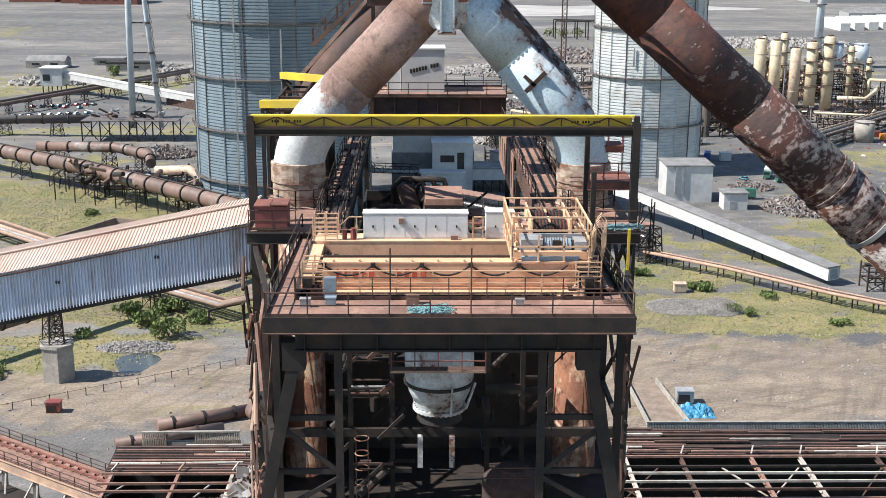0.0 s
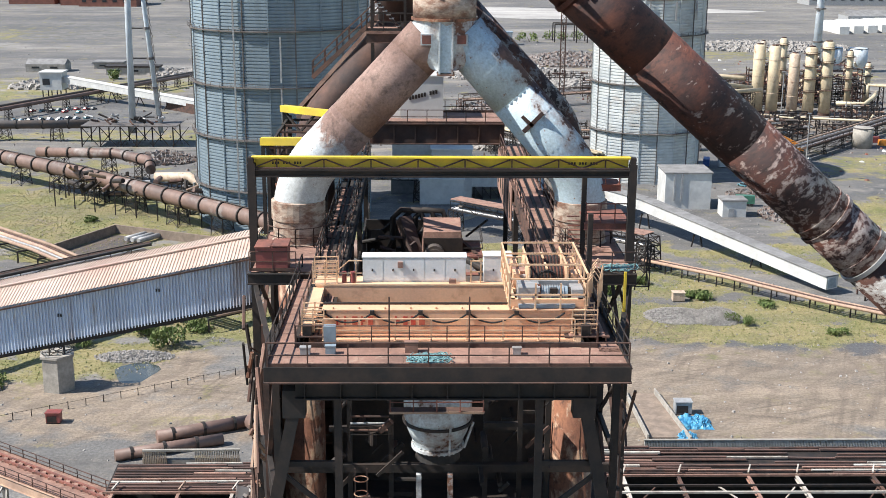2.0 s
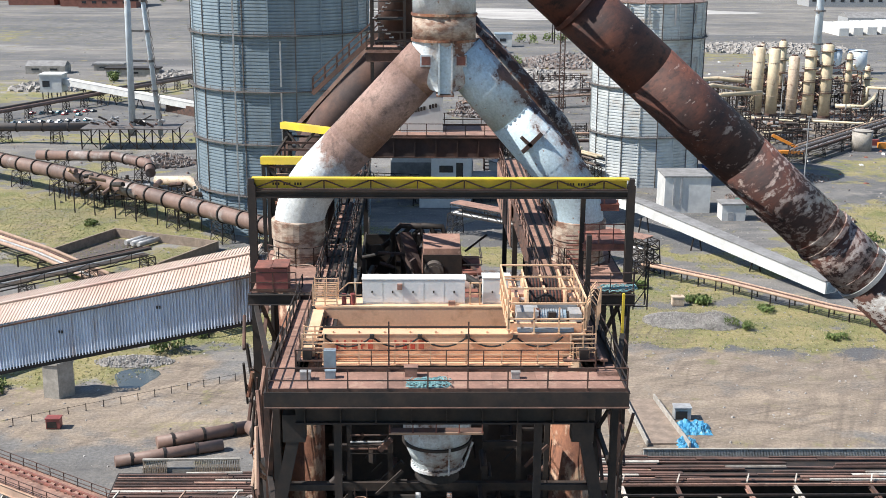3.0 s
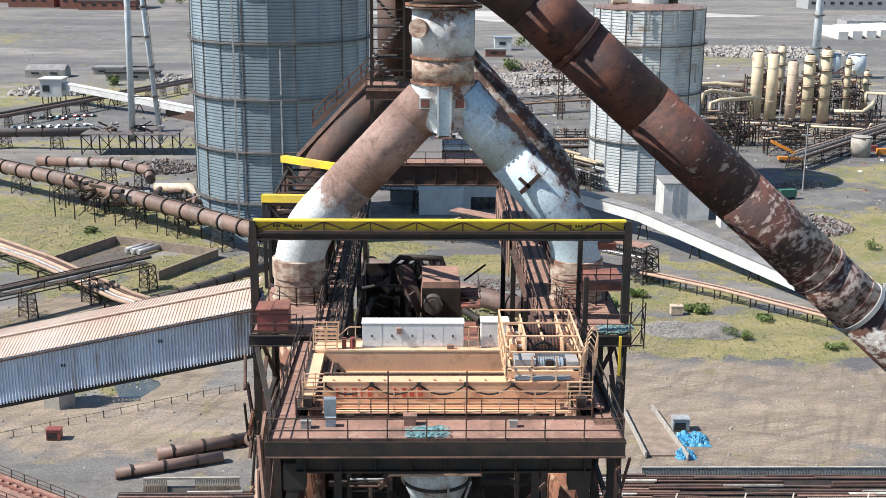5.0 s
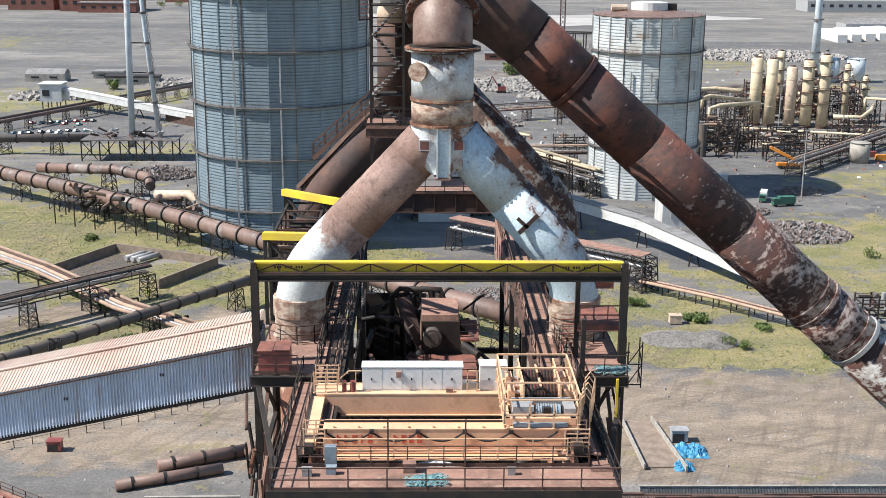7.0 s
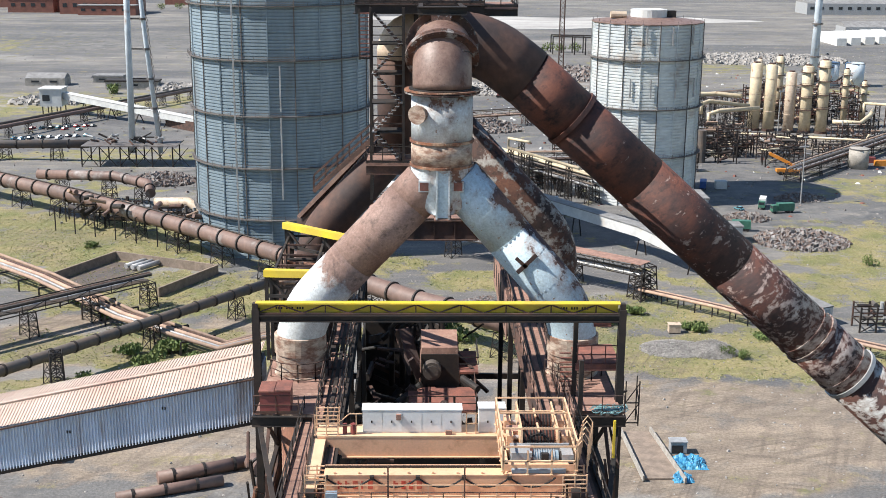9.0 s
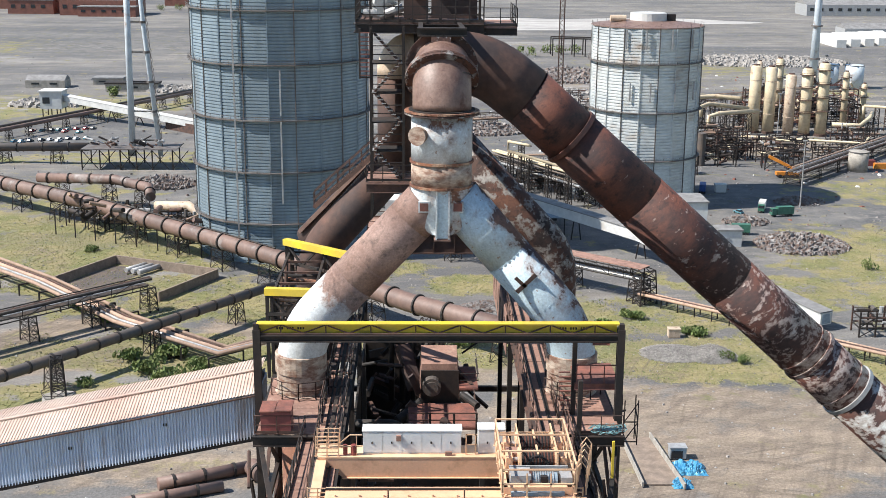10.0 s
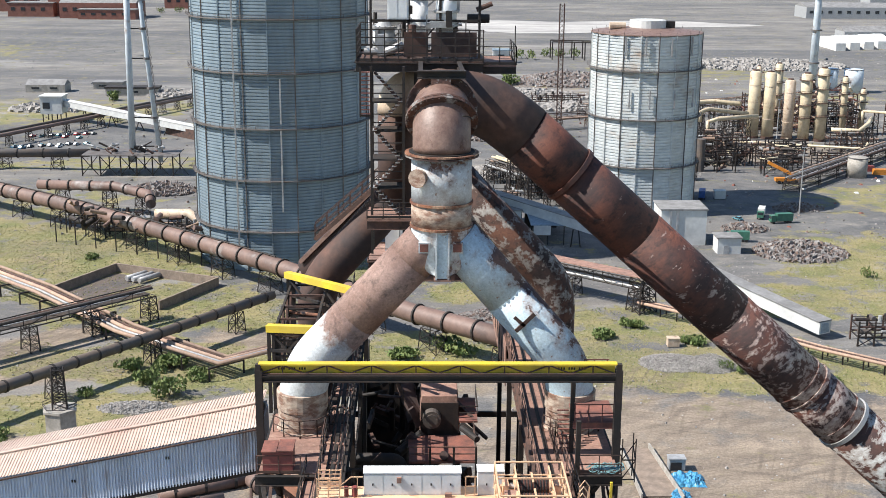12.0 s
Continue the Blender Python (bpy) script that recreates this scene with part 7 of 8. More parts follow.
for k in (0.15, 0.35, 0.55, 0.75):
    p = Vector((-201, 688, 9)).lerp(Vector((-112, 628, 3)), k)
    part("leg", Geo().bar((p.x - 2, p.y - 2, 0), p, 0.4).bar((p.x + 2, p.y + 2, 0), p, 0.4), DARK, fc)
solid("brown_hoarding", Geo().bar((-136, 646, 2.5), (-108, 618, 2.5), 0.5, 5.0), RUST, "rust-brown sheet hoarding beside the car park", "hoarding")
# cars
def car(x, y, rz, mat):
    ob = thing("car", (0, 0, 0), "parked car in the works car park", "car", "parked cars")
    part("body", Geo().add([(-2.1, -0.85, 0.3), (2.1, -0.85, 0.3), (2.1, 0.85, 0.3), (-2.1, 0.85, 0.3), (-2.1, -0.85, 0.85), (2.1, -0.82, 0.75), (2.1, 0.82, 0.75), (-2.1, 0.85, 0.85)], [(3, 2, 1, 0), (4, 5, 6, 7), (0, 1, 5, 4), (1, 2, 6, 5), (2, 3, 7, 6), (3, 0, 4, 7)]), mat, ob)
    part("cabin", Geo().add([(-1.7, -0.8, 0.82), (1.0, -0.8, 0.78), (1.0, 0.8, 0.78), (-1.7, 0.8, 0.82), (-1.2, -0.65, 1.4), (0.3, -0.65, 1.4), (0.3, 0.65, 1.4), (-1.2, 0.65, 1.4)], [(3, 2, 1, 0), (0, 1, 5, 4), (1, 2, 6, 5), (2, 3, 7, 6), (3, 0, 4, 7)]), WINDOW, ob)
    part("roof", Geo().box(-1.2, 0.3, -0.65, 0.65, 1.4, 1.45), mat, ob)
    for wx in (-1.3, 1.3):
        for wy in (-0.85, 0.85):
            part("wheel", Geo().tube([(wx, wy - 0.1, 0.32), (wx, wy + 0.1, 0.32)], 0.32, 10), RUBBER_SHADE, ob)
    ob.location, ob.rotation_euler = (x, y, 0), (0, 0, rz)
    return ob


rnd = random.Random(2)
models = [car(-198, 600, 1.2, CARS[0]), car(-190, 606, 1.2, CARS[1]), car(-181, 604, 1.2, CARS[2]), car(-186, 633, 1.2, CARS[3]), car(-178, 631, 1.2, CARS[5])]
for k in range(17):
    x = -203 + 4.2 * (k % 9) + rnd.uniform(-0.6, 0.6)
    y = (602 if k < 9 else 634) + 0.35 * (k % 9) * 4 + rnd.uniform(-1, 1)
    copy_thing(models[rnd.randrange(5)], pose(x, y, 0, 0, 0, 69 + rnd.uniform(-4, 4)))
for x, y in ((-134, 662), (-130, 664), (-109, 660), (121, 451), (330, 1040), (350, 1050)):
    copy_thing(models[rnd.randrange(5)], pose(x, y, 0, 0, 0, rnd.uniform(0, 180)))

# ---- gas plant on the right ----
for k, (x, y, h, r, m_) in enumerate(((177, 642, 35, 3.1, COLUMN), (184.5, 640, 34.5, 3.1, COLUMN), (194, 636, 31, 2.8, CREAM), (202, 634, 34.5, 3.0, COLUMN), (210, 632, 37.5, 3.0, COLUMN), (228, 650, 31, 1.7, COLUMN), (197, 668, 36, 2.2, COLUMN), (187, 672, 34, 1.5, CREAM), (240, 655, 24, 1.6, COLUMN))):
    o = thing("process_column", (x, y, 0), "tall pale yellow process column with rusty platforms", "process column", "process columns")
    part("shell", Geo().tube([(x, y, 0), (x, y, h), (x, y, h + 0.8)], [r, r, r * 0.6], 20), m_, o, smooth=True)
    part("skirt", Geo().tube([(x, y, 0), (x, y, 1.2)], r + 0.4, 16), RUST, o)
    part("top_cap", Geo().tube([(x, y, h + 0.6), (x, y, h + 1.4)], r * 0.55, 12), RUST, o)
    if k > 2:
        for j in range(4):
            z = h * (0.35 + 0.19 * j)
            part("platform", Geo().tube([(x, y, z), (x, y, z + 0.3)], r + 1.2, 14), RUST, o)
            part("guard", Geo().tube([(x, y, z + 1.0), (x, y, z + 1.15)], r + 1.2, 14, False), RUST, o)
    else:
        for j in range(3):
            part("band", Geo().tube([(x, y, h * (0.3 + 0.25 * j)), (x, y, h * (0.3 + 0.25 * j) + 0.35)], r + 0.08, 20), CREAM, o)
rnd = random.Random(41)
for k in range(16):
    x, y = rnd.uniform(168, 262), rnd.uniform(640, 720)
    o = thing("process_frame", (x, y, 0), "dense rusty steel process frame with pipework", "process frame", "process frames")
    w, d, h = rnd.uniform(5, 12), rnd.uniform(5, 9), rnd.uniform(9, 27)
    for u in (0, 1):
        for v in (0, 1):
            part("post", Geo().bar((x + u * w, y + v * d, 0), (x + u * w, y + v * d, h), 0.5), RUST, o)
    z = 3.0
    while z < h:
        part("floor_frame", Geo().bar((x, y, z), (x + w, y, z), 0.4).bar((x, y + d, z), (x + w, y + d, z), 0.4).bar((x, y, z), (x, y + d, z), 0.4).bar((x + w, y, z), (x + w, y + d, z), 0.4).bar((x, y, z), (x + w, y, min(h, z + 3)), 0.25), rnd.choice((RUST, DARK, REDDECK)), o)
        for j in range(2):
            a = Vector((x + rnd.uniform(0, w), y + rnd.uniform(0, d), z + 0.8))
            part("vessel", Geo().tube([a, a + Vector((rnd.uniform(-4, 4), rnd.uniform(-2, 2), rnd.choice((0, 0, 2.4))))], rnd.uniform(0.3, 1.0), 10), rnd.choice((COLUMN, RUST, DARK, CREAM, PIPETAN)), o)
        z += 3.3
def yellow_pipe(pts, r, label="pale yellow gas pipe with square bends"):
    pipeline("yellow_pipe", pts, r, COLUMN, label, 0, 14, DARK, 0, "yellow gas pipes", 10)


yellow_pipe([(140, 640, 14), (150, 655, 17), (160, 660, 17), (172, 650, 17)], 1.2)
yellow_pipe([(143, 618, 12), (143, 618, 17), (150, 630, 17), (172, 634, 14)], 1.1)
yellow_pipe([(146, 612, 4), (146, 612, 13), (152, 616, 14), (175, 626, 14)], 1.1)
yellow_pipe([(212, 620, 8), (225, 616, 8), (232, 622, 11), (240, 640, 11)], 1.1)
yellow_pipe([(160, 600, 5), (215, 580, 5), (217, 580, 8)], 0.6)
yellow_pipe([(232, 632, 16), (290, 600, 16)], 0.7)
yellow_pipe([(232, 632, 10), (232, 632, 16)], 0.7)
yellow_pipe([(60, 455, 15), (36, 500, 15), (36, 500, 19), (44, 490, 19)], 0.6)
# dark tangled plant by the small holder
for k in range(30):
    x, y = rnd.uniform(118, 190), rnd.uniform(535, 610)
    if x > 160 and y < 560:
        continue
    o = thing("pipe_rack_frame", (x, y, 0), "dark rusty pipe frame of the gas plant", "pipe frame", "gas plant frames")
    w, h = rnd.uniform(4, 11), rnd.uniform(4, 11)
    for u in (0, w):
        part("post", Geo().bar((x + u, y, 0), (x + u, y, h), 0.45), DARK, o)
        part("post", Geo().bar((x + u, y + 5, 0), (x + u, y + 5, h), 0.45), DARK, o)
    part("beam", Geo().bar((x, y, h), (x + w, y, h), 0.4), DARK, o)
    part("beam", Geo().bar((x, y + 5, h), (x + w, y + 5, h), 0.4), DARK, o)
    part("diagonal", Geo().bar((x, y, 0.5), (x + w, y, h), 0.25), DARK, o)
    for j in range(5):
        a = Vector((x + rnd.uniform(-1, w), y + rnd.uniform(0, 5), rnd.uniform(2, h + 1)))
        part("pipe", Geo().tube([a, a + Vector((rnd.uniform(-6, 6), rnd.uniform(-4, 4), rnd.uniform(-1, 1)))], rnd.uniform(0.2, 0.7), 8), rnd.choice((DARK, DARK, RUST, PIPEGREY, COLUMN)), o)
part_c = thing("dark_vessel", (125, 520, 0), "dark upright cylinder vessel in the gas plant", "vessel")
part("shell", Geo().tube([(128, 548, 0), (128, 548, 15)], 2.0, 16), PIPEGREY, part_c)
pipe_bridge("pipe_bridge", (158, 505, 5), (262, 625, 5), 7, 2.2, "long dark pipe rack carrying many pipes", 9, DARK, 24)
pipe_bridge("pipe_bridge", (30, 520, 6), (120, 528, 6), 6, 3.0, "dark pipe rack behind the gas holder", 6, DARK, 16)
pipe_bridge("pipe_bridge", (110, 690, 6), (240, 760, 6), 7, 3.0, "rusty pipe rack across the waste ground", 6, RUST, 20)
pipe_bridge("pipe_bridge", (20, 640, 6), (150, 700, 6), 6, 3.0, "rusty pipe rack far behind the gas holder", 5, RUST, 20)
# storage tanks
for x, y, r, h, m_, lab in ((196.5, 536, 4.4, 9, CONCRETE, "grey upright storage tank on waste ground"), (282, 836, 5.5, 16, STACKBLUE, "pale blue upright storage tank"), (297, 832, 6.5, 16, STACKBLUE, "pale blue upright storage tank")):
    o = thing("storage_tank", (x, y, 0), lab, "storage tank", "storage tanks")
    part("shell", Geo().tube([(x, y, 0), (x, y, h)], r, 28), m_, o, smooth=True)
    part("roof", Geo().tube([(x, y, h), (x, y, h + 0.7)], [r + 0.15, 0.5], 28), m_, o)
    part("rim", Geo().tube([(x, y, h - 0.3), (x, y, h + 0.05)], r + 0.2, 28), RINGSTEEL, o)
for x, y, m_ in ((206, 540, ORANGEMACHINE), (213, 538, BLUEPAINT), (203, 548, REDPAINT)):
    o = thing("container", (x, y, 0), "steel shipping container beside the storage tank", "container", "containers")
    part("body", Geo().box(x, x + 6, y, y + 2.5, 0, 2.6), m_, o)
    part("door", Geo().box(x + 0.1, x + 0.14, y + 0.1, y + 2.4, 0.1, 2.5), m_, o)
cm = thing("chimney", (268, 830, 0), "pale blue-white steel chimney", "chimney")
part("shaft", Geo().tube([(268, 830, 0), (268, 830, 60), (268, 830, 110)], [3.2, 2.3, 2.0], 20), STACKBLUE, cm, smooth=True)
for z in (20, 42, 64):
    part("ring", Geo().tube([(268, 830, z), (268, 830, z + 0.8)], 3.9, 16), RINGSTEEL, cm)
# far buildings
def far_building(x, y, w, d, h, wall, roof, label, ridge=0.0):
    o = thing("far_building", (x, y, 0), label, "building", "far buildings")
    part("wall", Geo().box(x, x + w, y, y + d, 0, h), wall, o)
    if ridge:
        part("roof", Geo().add([(x, y, h), (x + w, y, h), (x + w, y + d, h), (x, y + d, h), (x, y + d / 2, h + ridge), (x + w, y + d / 2, h + ridge)], [(0, 1, 5, 4), (2, 3, 4, 5), (0, 4, 3), (1, 2, 5)]), roof, o)
    else:
        part("roof", Geo().box(x - 0.6, x + w + 0.6, y - 0.6, y + d + 0.6, h, h + 1), roof, o)
    for i in range(int(w / 12)):
        part("window", Geo().box(x + 4 + 12 * i, x + 9 + 12 * i, y - 0.2, y - 0.05, h * 0.45, h * 0.7), WINDOW, o)
    return o


far_building(-432, 1490, 92, 50, 18, BRICK, GREYROOF, "long brick works building with grey roof", 8)
far_building(-405, 1470, 68, 18, 11, BRICK, GREYROOF, "low brick annex with grey roof")
far_building(-500, 1510, 55, 30, 16, BRICK, GREYROOF, "brick works building far across the field")
far_building(-455, 1525, 20, 22, 46, BRICK, BRICK, "tall brick tower far across the field")
far_building(-560, 1600, 60, 40, 28, BRICK, GREYROOF, "brick works building far across the field")
far_building(-345, 1680, 60, 30, 18, BRICK, GREYROOF, "red-brown works building far across the field", 6)
far_building(-300, 1720, 80, 30, 14, WHITEWALL, GREYROOF, "pale works shed far across the field", 5)
far_building(490, 1560, 140, 50, 14, GREYPAINT, GREYROOF, "long grey shed far across the tarmac", 5)
far_building(640, 1750, 120, 40, 14, GREYPAINT, GREYROOF, "long grey shed far across the tarmac", 5)
for i in range(10):
    far_building(385 + 16 * (i % 5), 1130 + 34 * (i // 5) + 8 * (i % 5), 9, 34, 7, PALEROOF, PALEROOF, "pale white storage shed in a row", 2.5)
far_building(430, 1240, 70, 30, 9, GREYPAINT, GREYROOF, "low grey shed behind the white sheds", 5)
far_building(60, 1010, 14, 10, 10, WHITEWALL, BLUEGREY, "white cabin building on far waste ground")
far_building(50, 960, 16, 9, 5, BRICK, GREYROOF, "low red cabin on far waste ground")
far_building(-262, 812, 26, 14, 5, CONCRETE, GREYROOF, "low ruined concrete building", 3)
far_building(-222, 830, 20, 12, 4, CONCRETE, GREYROOF, "low ruined concrete building")
far_building(-205, 795, 34, 10, 5, CONCRETE, DARK, "low open concrete shed with dark front")
# lattice mast behind the small holder
ms = thing("lattice_mast", (80, 640, 0), "thin rusty lattice mast", "mast")
for u, v in ((-1.2, -1.2), (1.2, -1.2), (1.2, 1.2), (-1.2, 1.2)):
    part("leg", Geo().bar((73 + u, 640 + v, 0), (73 + u, 640 + v, 70), 0.3), RUST, ms)
for i in range(28):
    z = 2.5 * i
    part("lattice", Geo().bar((71.8, 638.8, z), (74.2, 638.8, z + 2.5), 0.2).bar((74.2, 638.8, z), (71.8, 638.8, z + 2.5), 0.2), RUST, ms)
ff = thing("steel_frame_shed", (125, 1050, 0), "bare dark steel frame on far waste ground", "frame")
for i in range(7):
    part("post", Geo().bar((112 + 9 * i, 1040 - 2 * i, 0), (112 + 9 * i, 1040 - 2 * i, 15), 0.9), DARK, ff)
    part("post", Geo().bar((112 + 9 * i, 1056 - 2 * i, 0), (112 + 9 * i, 1056 - 2 * i, 15), 0.9), DARK, ff)
part("beam", Geo().bar((112, 1040, 15), (166, 1028, 15), 1.0), DARK, ff)
part("beam", Geo().bar((112, 1056, 15), (166, 1044, 15), 1.0), DARK, ff)
lp = thing("lamp_pole", (148, 462, 0), "tall thin grey lighting pole", "lamp pole")
part("pole", Geo().tube([(148, 462, 0), (148, 462, 26)], [0.3, 0.18], 8), STEELGREY, lp)
part("head", Geo().box(147.2, 148.8, 461.7, 462.3, 26, 26.4), GREYPAINT, lp)
lp = copy_thing(lp, pose(178, 600, 0))

# ---- dark pipe racks, sheds and frames round the yards ----
def dark_frame(x, y, w, d, h, seed, label="dark rusted steel frame crowded with pipes"):
    """A several-storey open frame with pipes, vessels and rails on each floor."""
    rnd = random.Random(seed)
    o = thing("pipework_frame", (x, y, 0), label, "process frame", "dark pipework frames")
    nx = max(1, round(w / 5))
    for i in range(nx + 1):
        for v in (0, d):
            part("post", Geo().bar((x + w * i / nx, y + v, 0), (x + w * i / nx, y + v, h), 0.4), rnd.choice((DARK, DARK, RUST)), o)
    z = 2.6
    while z <= h + 0.1:
        for v in (0, d):
            part("beam", Geo().bar((x, y + v, z), (x + w, y + v, z), 0.36), rnd.choice((DARK, RUST)), o)
            part("guard_rail", Geo().bar((x, y + v, z + 1.1), (x + w, y + v, z + 1.1), 0.14), DARK, o)
        for i in range(nx + 1):
            part("tie", Geo().bar((x + w * i / nx, y, z), (x + w * i / nx, y + d, z), 0.3), DARK, o)
        for i in range(nx):
            if rnd.random() < 0.7:
                part("brace", Geo().bar((x + w * i / nx, y, z - 2.6), (x + w * (i + 1) / nx, y, z), 0.2), DARK, o)
        for k in range(3 + int(w / 4)):
            a = Vector((x + rnd.uniform(0, w), y + rnd.uniform(0, d), z + rnd.uniform(0.3, 1.2)))
            b = a + Vector(rnd.choice(((rnd.uniform(2, 6), 0, 0), (0, rnd.uniform(2, 5), 0), (0, 0, rnd.uniform(1, 3)))))
            part("pipe", Geo().tube([a, b], rnd.uniform(0.2, 0.7), 8), rnd.choice((DARK, DARK, PIPEGREY, RUST, PIPETAN, STEELGREY)), o)
        z += 2.8
    return o


for k, (x, y, w, d, h) in enumerate(((118, 566, 16, 8, 11), (138, 560, 14, 8, 14), (156, 548, 20, 9, 9), (128, 590, 22, 8, 12), (160, 580, 18, 8, 8), (186, 560, 14, 8, 7), (205, 600, 22, 7, 9), (104, 596, 12, 10, 9), (170, 655, 26, 8, 12), (215, 665, 24, 8, 16), (250, 640, 22, 8, 18), (268, 660, 20, 8, 22), (116, 305, 13, 6, 7), (-128, 432, 14, 7, 8), (-112, 420, 12, 6, 9), (-96, 428, 14, 6, 7), (-84, 402, 10, 6, 9), (-76, 498, 16, 8, 6), (24, 470, 14, 7, 8), (44, 488, 16, 7, 9), (62, 560, 20, 8, 7), (92, 700, 26, 9, 9), (70, 760, 30, 10, 7))):
    dark_frame(x, y, w, d, h, 700 + k)
pipe_bridge("pipe_bridge", (30, 524, 7), (66, 460, 7), 5.0, 2.6, "dark pipe bridge carrying pale yellow gas pipes", 4)
for k in (0, 1):
    yellow_pipe([(31 + 2 * k, 525 + k, 10.6), (67 + 2 * k, 461 + k, 10.6)], 0.5)
for k, (x0, x1, y0, y1) in enumerate(((27, 37, 436, 452), (38, 50, 412, 438))):
    o = thing("canopy_shed", (x0, y0, 0), "low blue-grey roofed shed on dark legs", "shed", "canopy sheds")
    part("roof", Geo().add([(x0, y0, 7.0), (x1, y0, 7.0), (x1, y1, 7.6), (x0, y1, 7.6), (x0, y0, 7.3), (x1, y0, 7.3), (x1, y1, 7.9), (x0, y1, 7.9)], [(3, 2, 1, 0), (4, 5, 6, 7), (0, 1, 5, 4), (1, 2, 6, 5), (2, 3, 7, 6), (3, 0, 4, 7)]), BLUEGREY, o)
    part("front_panel", Geo().box(x0 + 1, x0 + 7, y0 - 0.2, y0 - 0.05, 3.6, 7.0), WHITEWALL, o)
    part("back_wall", Geo().box(x0, x1, y1 - 0.3, y1 - 0.1, 0, 7.4), DARK, o)
    for x in (x0 + 0.3, (x0 + x1) / 2, x1 - 0.3):
        part("leg", Geo().bar((x, y0 + 0.3, 0), (x, y0 + 0.3, 7.0), 0.35), DARK, o)
dg = thing("excavator", (49, 766, 0), "red tracked excavator working on rubble", "excavator")
part("body", Geo().box(48, 53, 765, 768.5, 1.4, 4.2), REDPAINT, dg)
part("cab", Geo().box(48, 49.8, 765, 766.6, 4.2, 6.0), WINDOW, dg)
part("boom", Geo().bar((48.5, 766.8, 4), (44.5, 766.8, 10.5), 0.8), REDPAINT, dg)
part("dipper", Geo().bar((44.5, 766.8, 10.5), (41.5, 766.8, 3.5), 0.6), DARK, dg)
for y in (765.2, 768.2):
    part("track", Geo().box(47.4, 53.4, y - 0.4, y + 0.4, 0, 1.3), RUBBER_SHADE, dg)

# ---- vehicles and plant ----
ex = thing("mobile_crane", (160, 520, 0), "orange mobile crane with folded boom", "crane vehicle")
part("carrier", Geo().box(155, 165, 519, 522, 1.2, 2.6), ORANGEMACHINE, ex)
part("cab", Geo().box(163, 165.2, 519.2, 521.8, 2.6, 4.6), WINDOW, ex)
part("boom", Geo().bar((163, 520.5, 3.8), (152, 522.5, 9.0), 1.2, 1.3), ORANGEMACHINE, ex)
for x in (156.5, 159, 162, 164):
    for y in (519, 522):
        part("wheel", Geo().tube([(x, y - 0.3, 0.8), (x, y + 0.3, 0.8)], 0.8, 12), RUBBER_SHADE, ex)
def lorry(x, y, rz, body, label):
    o = thing("lorry", (0, 0, 0), label, "lorry", "lorries")
    part("box_body", Geo().box(-4.5, 2.0, -1.25, 1.25, 1.0, 3.8), body, o)
    part("cab", Geo().box(2.3, 4.3, -1.2, 1.2, 0.8, 3.2), GREENPAINT, o)
    part("windscreen", Geo().box(4.3, 4.34, -1.0, 1.0, 1.9, 2.9), WINDOW, o)
    part("chassis", Geo().box(-4.5, 4.2, -0.6, 0.6, 0.7, 1.0), DARK, o)
    for wx in (-3.5, -2.3, 3.2):
        for wy in (-1.05, 1.05):
            part("wheel", Geo().tube([(wx, wy - 0.18, 0.5), (wx, wy + 0.18, 0.5)], 0.5, 12), RUBBER_SHADE, o)
    o.location, o.rotation_euler = (x, y, 0), (0, 0, radians(rz))
    return o


lorry(131, 455, 250, PALEROOF, "white box lorry with green cab parked on tarmac")
lorry(116, 490, 75, BLUEPAINT, "blue skip lorry parked by the gas holder")
lorry(136, 446, 190, GREENPAINT, "green tipper lorry on the scrap yard")
lorry(112, 418, 170, GREENPAINT, "green tipper lorry by the small shed")
for x, y, s, m_, lab in ((51.8, 229, 0.75, GREYPAINT, "grey square plant cabin with dark front on the dirt yard"), (123, 489, 1.0, PALEROOF, "pale site cabin on tarmac"), (-73.3, 224.6, 0.62, REDPAINT, "small red site cabin on the dirt road"), (66.5, 305, 0.7, CREAM, "small cream hut on dry grass")):
    o = thing("site_cabin", (x, y, 0), lab, "cabin", "site cabins")
    part("body", Geo().box(x - 2.2 * s, x + 2.2 * s, y - 1.5 * s, y + 1.5 * s, 0.2, 3.4 * s), m_, o)
    part("roof", Geo().box(x - 2.4 * s, x + 2.4 * s, y - 1.7 * s, y + 1.7 * s, 3.4 * s, 3.4 * s + 0.2), m_, o)
    part("opening", Geo().box(x - 1.9 * s, x + 1.2 * s, y - 1.56 * s, y - 1.5 * s, 0.3, 2.6 * s), DARK if m_ in (GREYPAINT, REDPAINT) else m_, o)
    part("skid", Geo().box(x - 2.2 * s, x + 2.2 * s, y - 1.3 * s, y - 1.0 * s, 0, 0.2).box(x - 2.2 * s, x + 2.2 * s, y + 1.0 * s, y + 1.3 * s, 0, 0.2), DARK, o)
# blue tarpaulin heap: crumpled sheet over a pile
def crumpled(name, x, y, rx, ry, h, mat, label, cat, seed, n=26):
    g = Geo()
    for j in range(n + 1):
        for i in range(n + 1):
            u, v = 2 * i / n - 1, 2 * j / n - 1
            k = max(0.0, 1 - (u * u) ** 2 - (v * v) ** 2)
            w = noise.noise(Vector((u * 3 + seed, v * 3, 0.5))) + 0.6 * noise.noise(Vector((u * 8, v * 8 + seed, 1.5)))
            g.v.append((x + rx * u * (1 + 0.12 * w), y + ry * v * (1 + 0.12 * w), max(0.03, h * k * (0.75 + 0.6 * w))))
    for j in range(n):
        for i in range(n):
            a = j * (n + 1) + i
            g.f.append((a, a + 1, a + n + 2, a + n + 1))
    return solid(name, g, mat, label, cat)


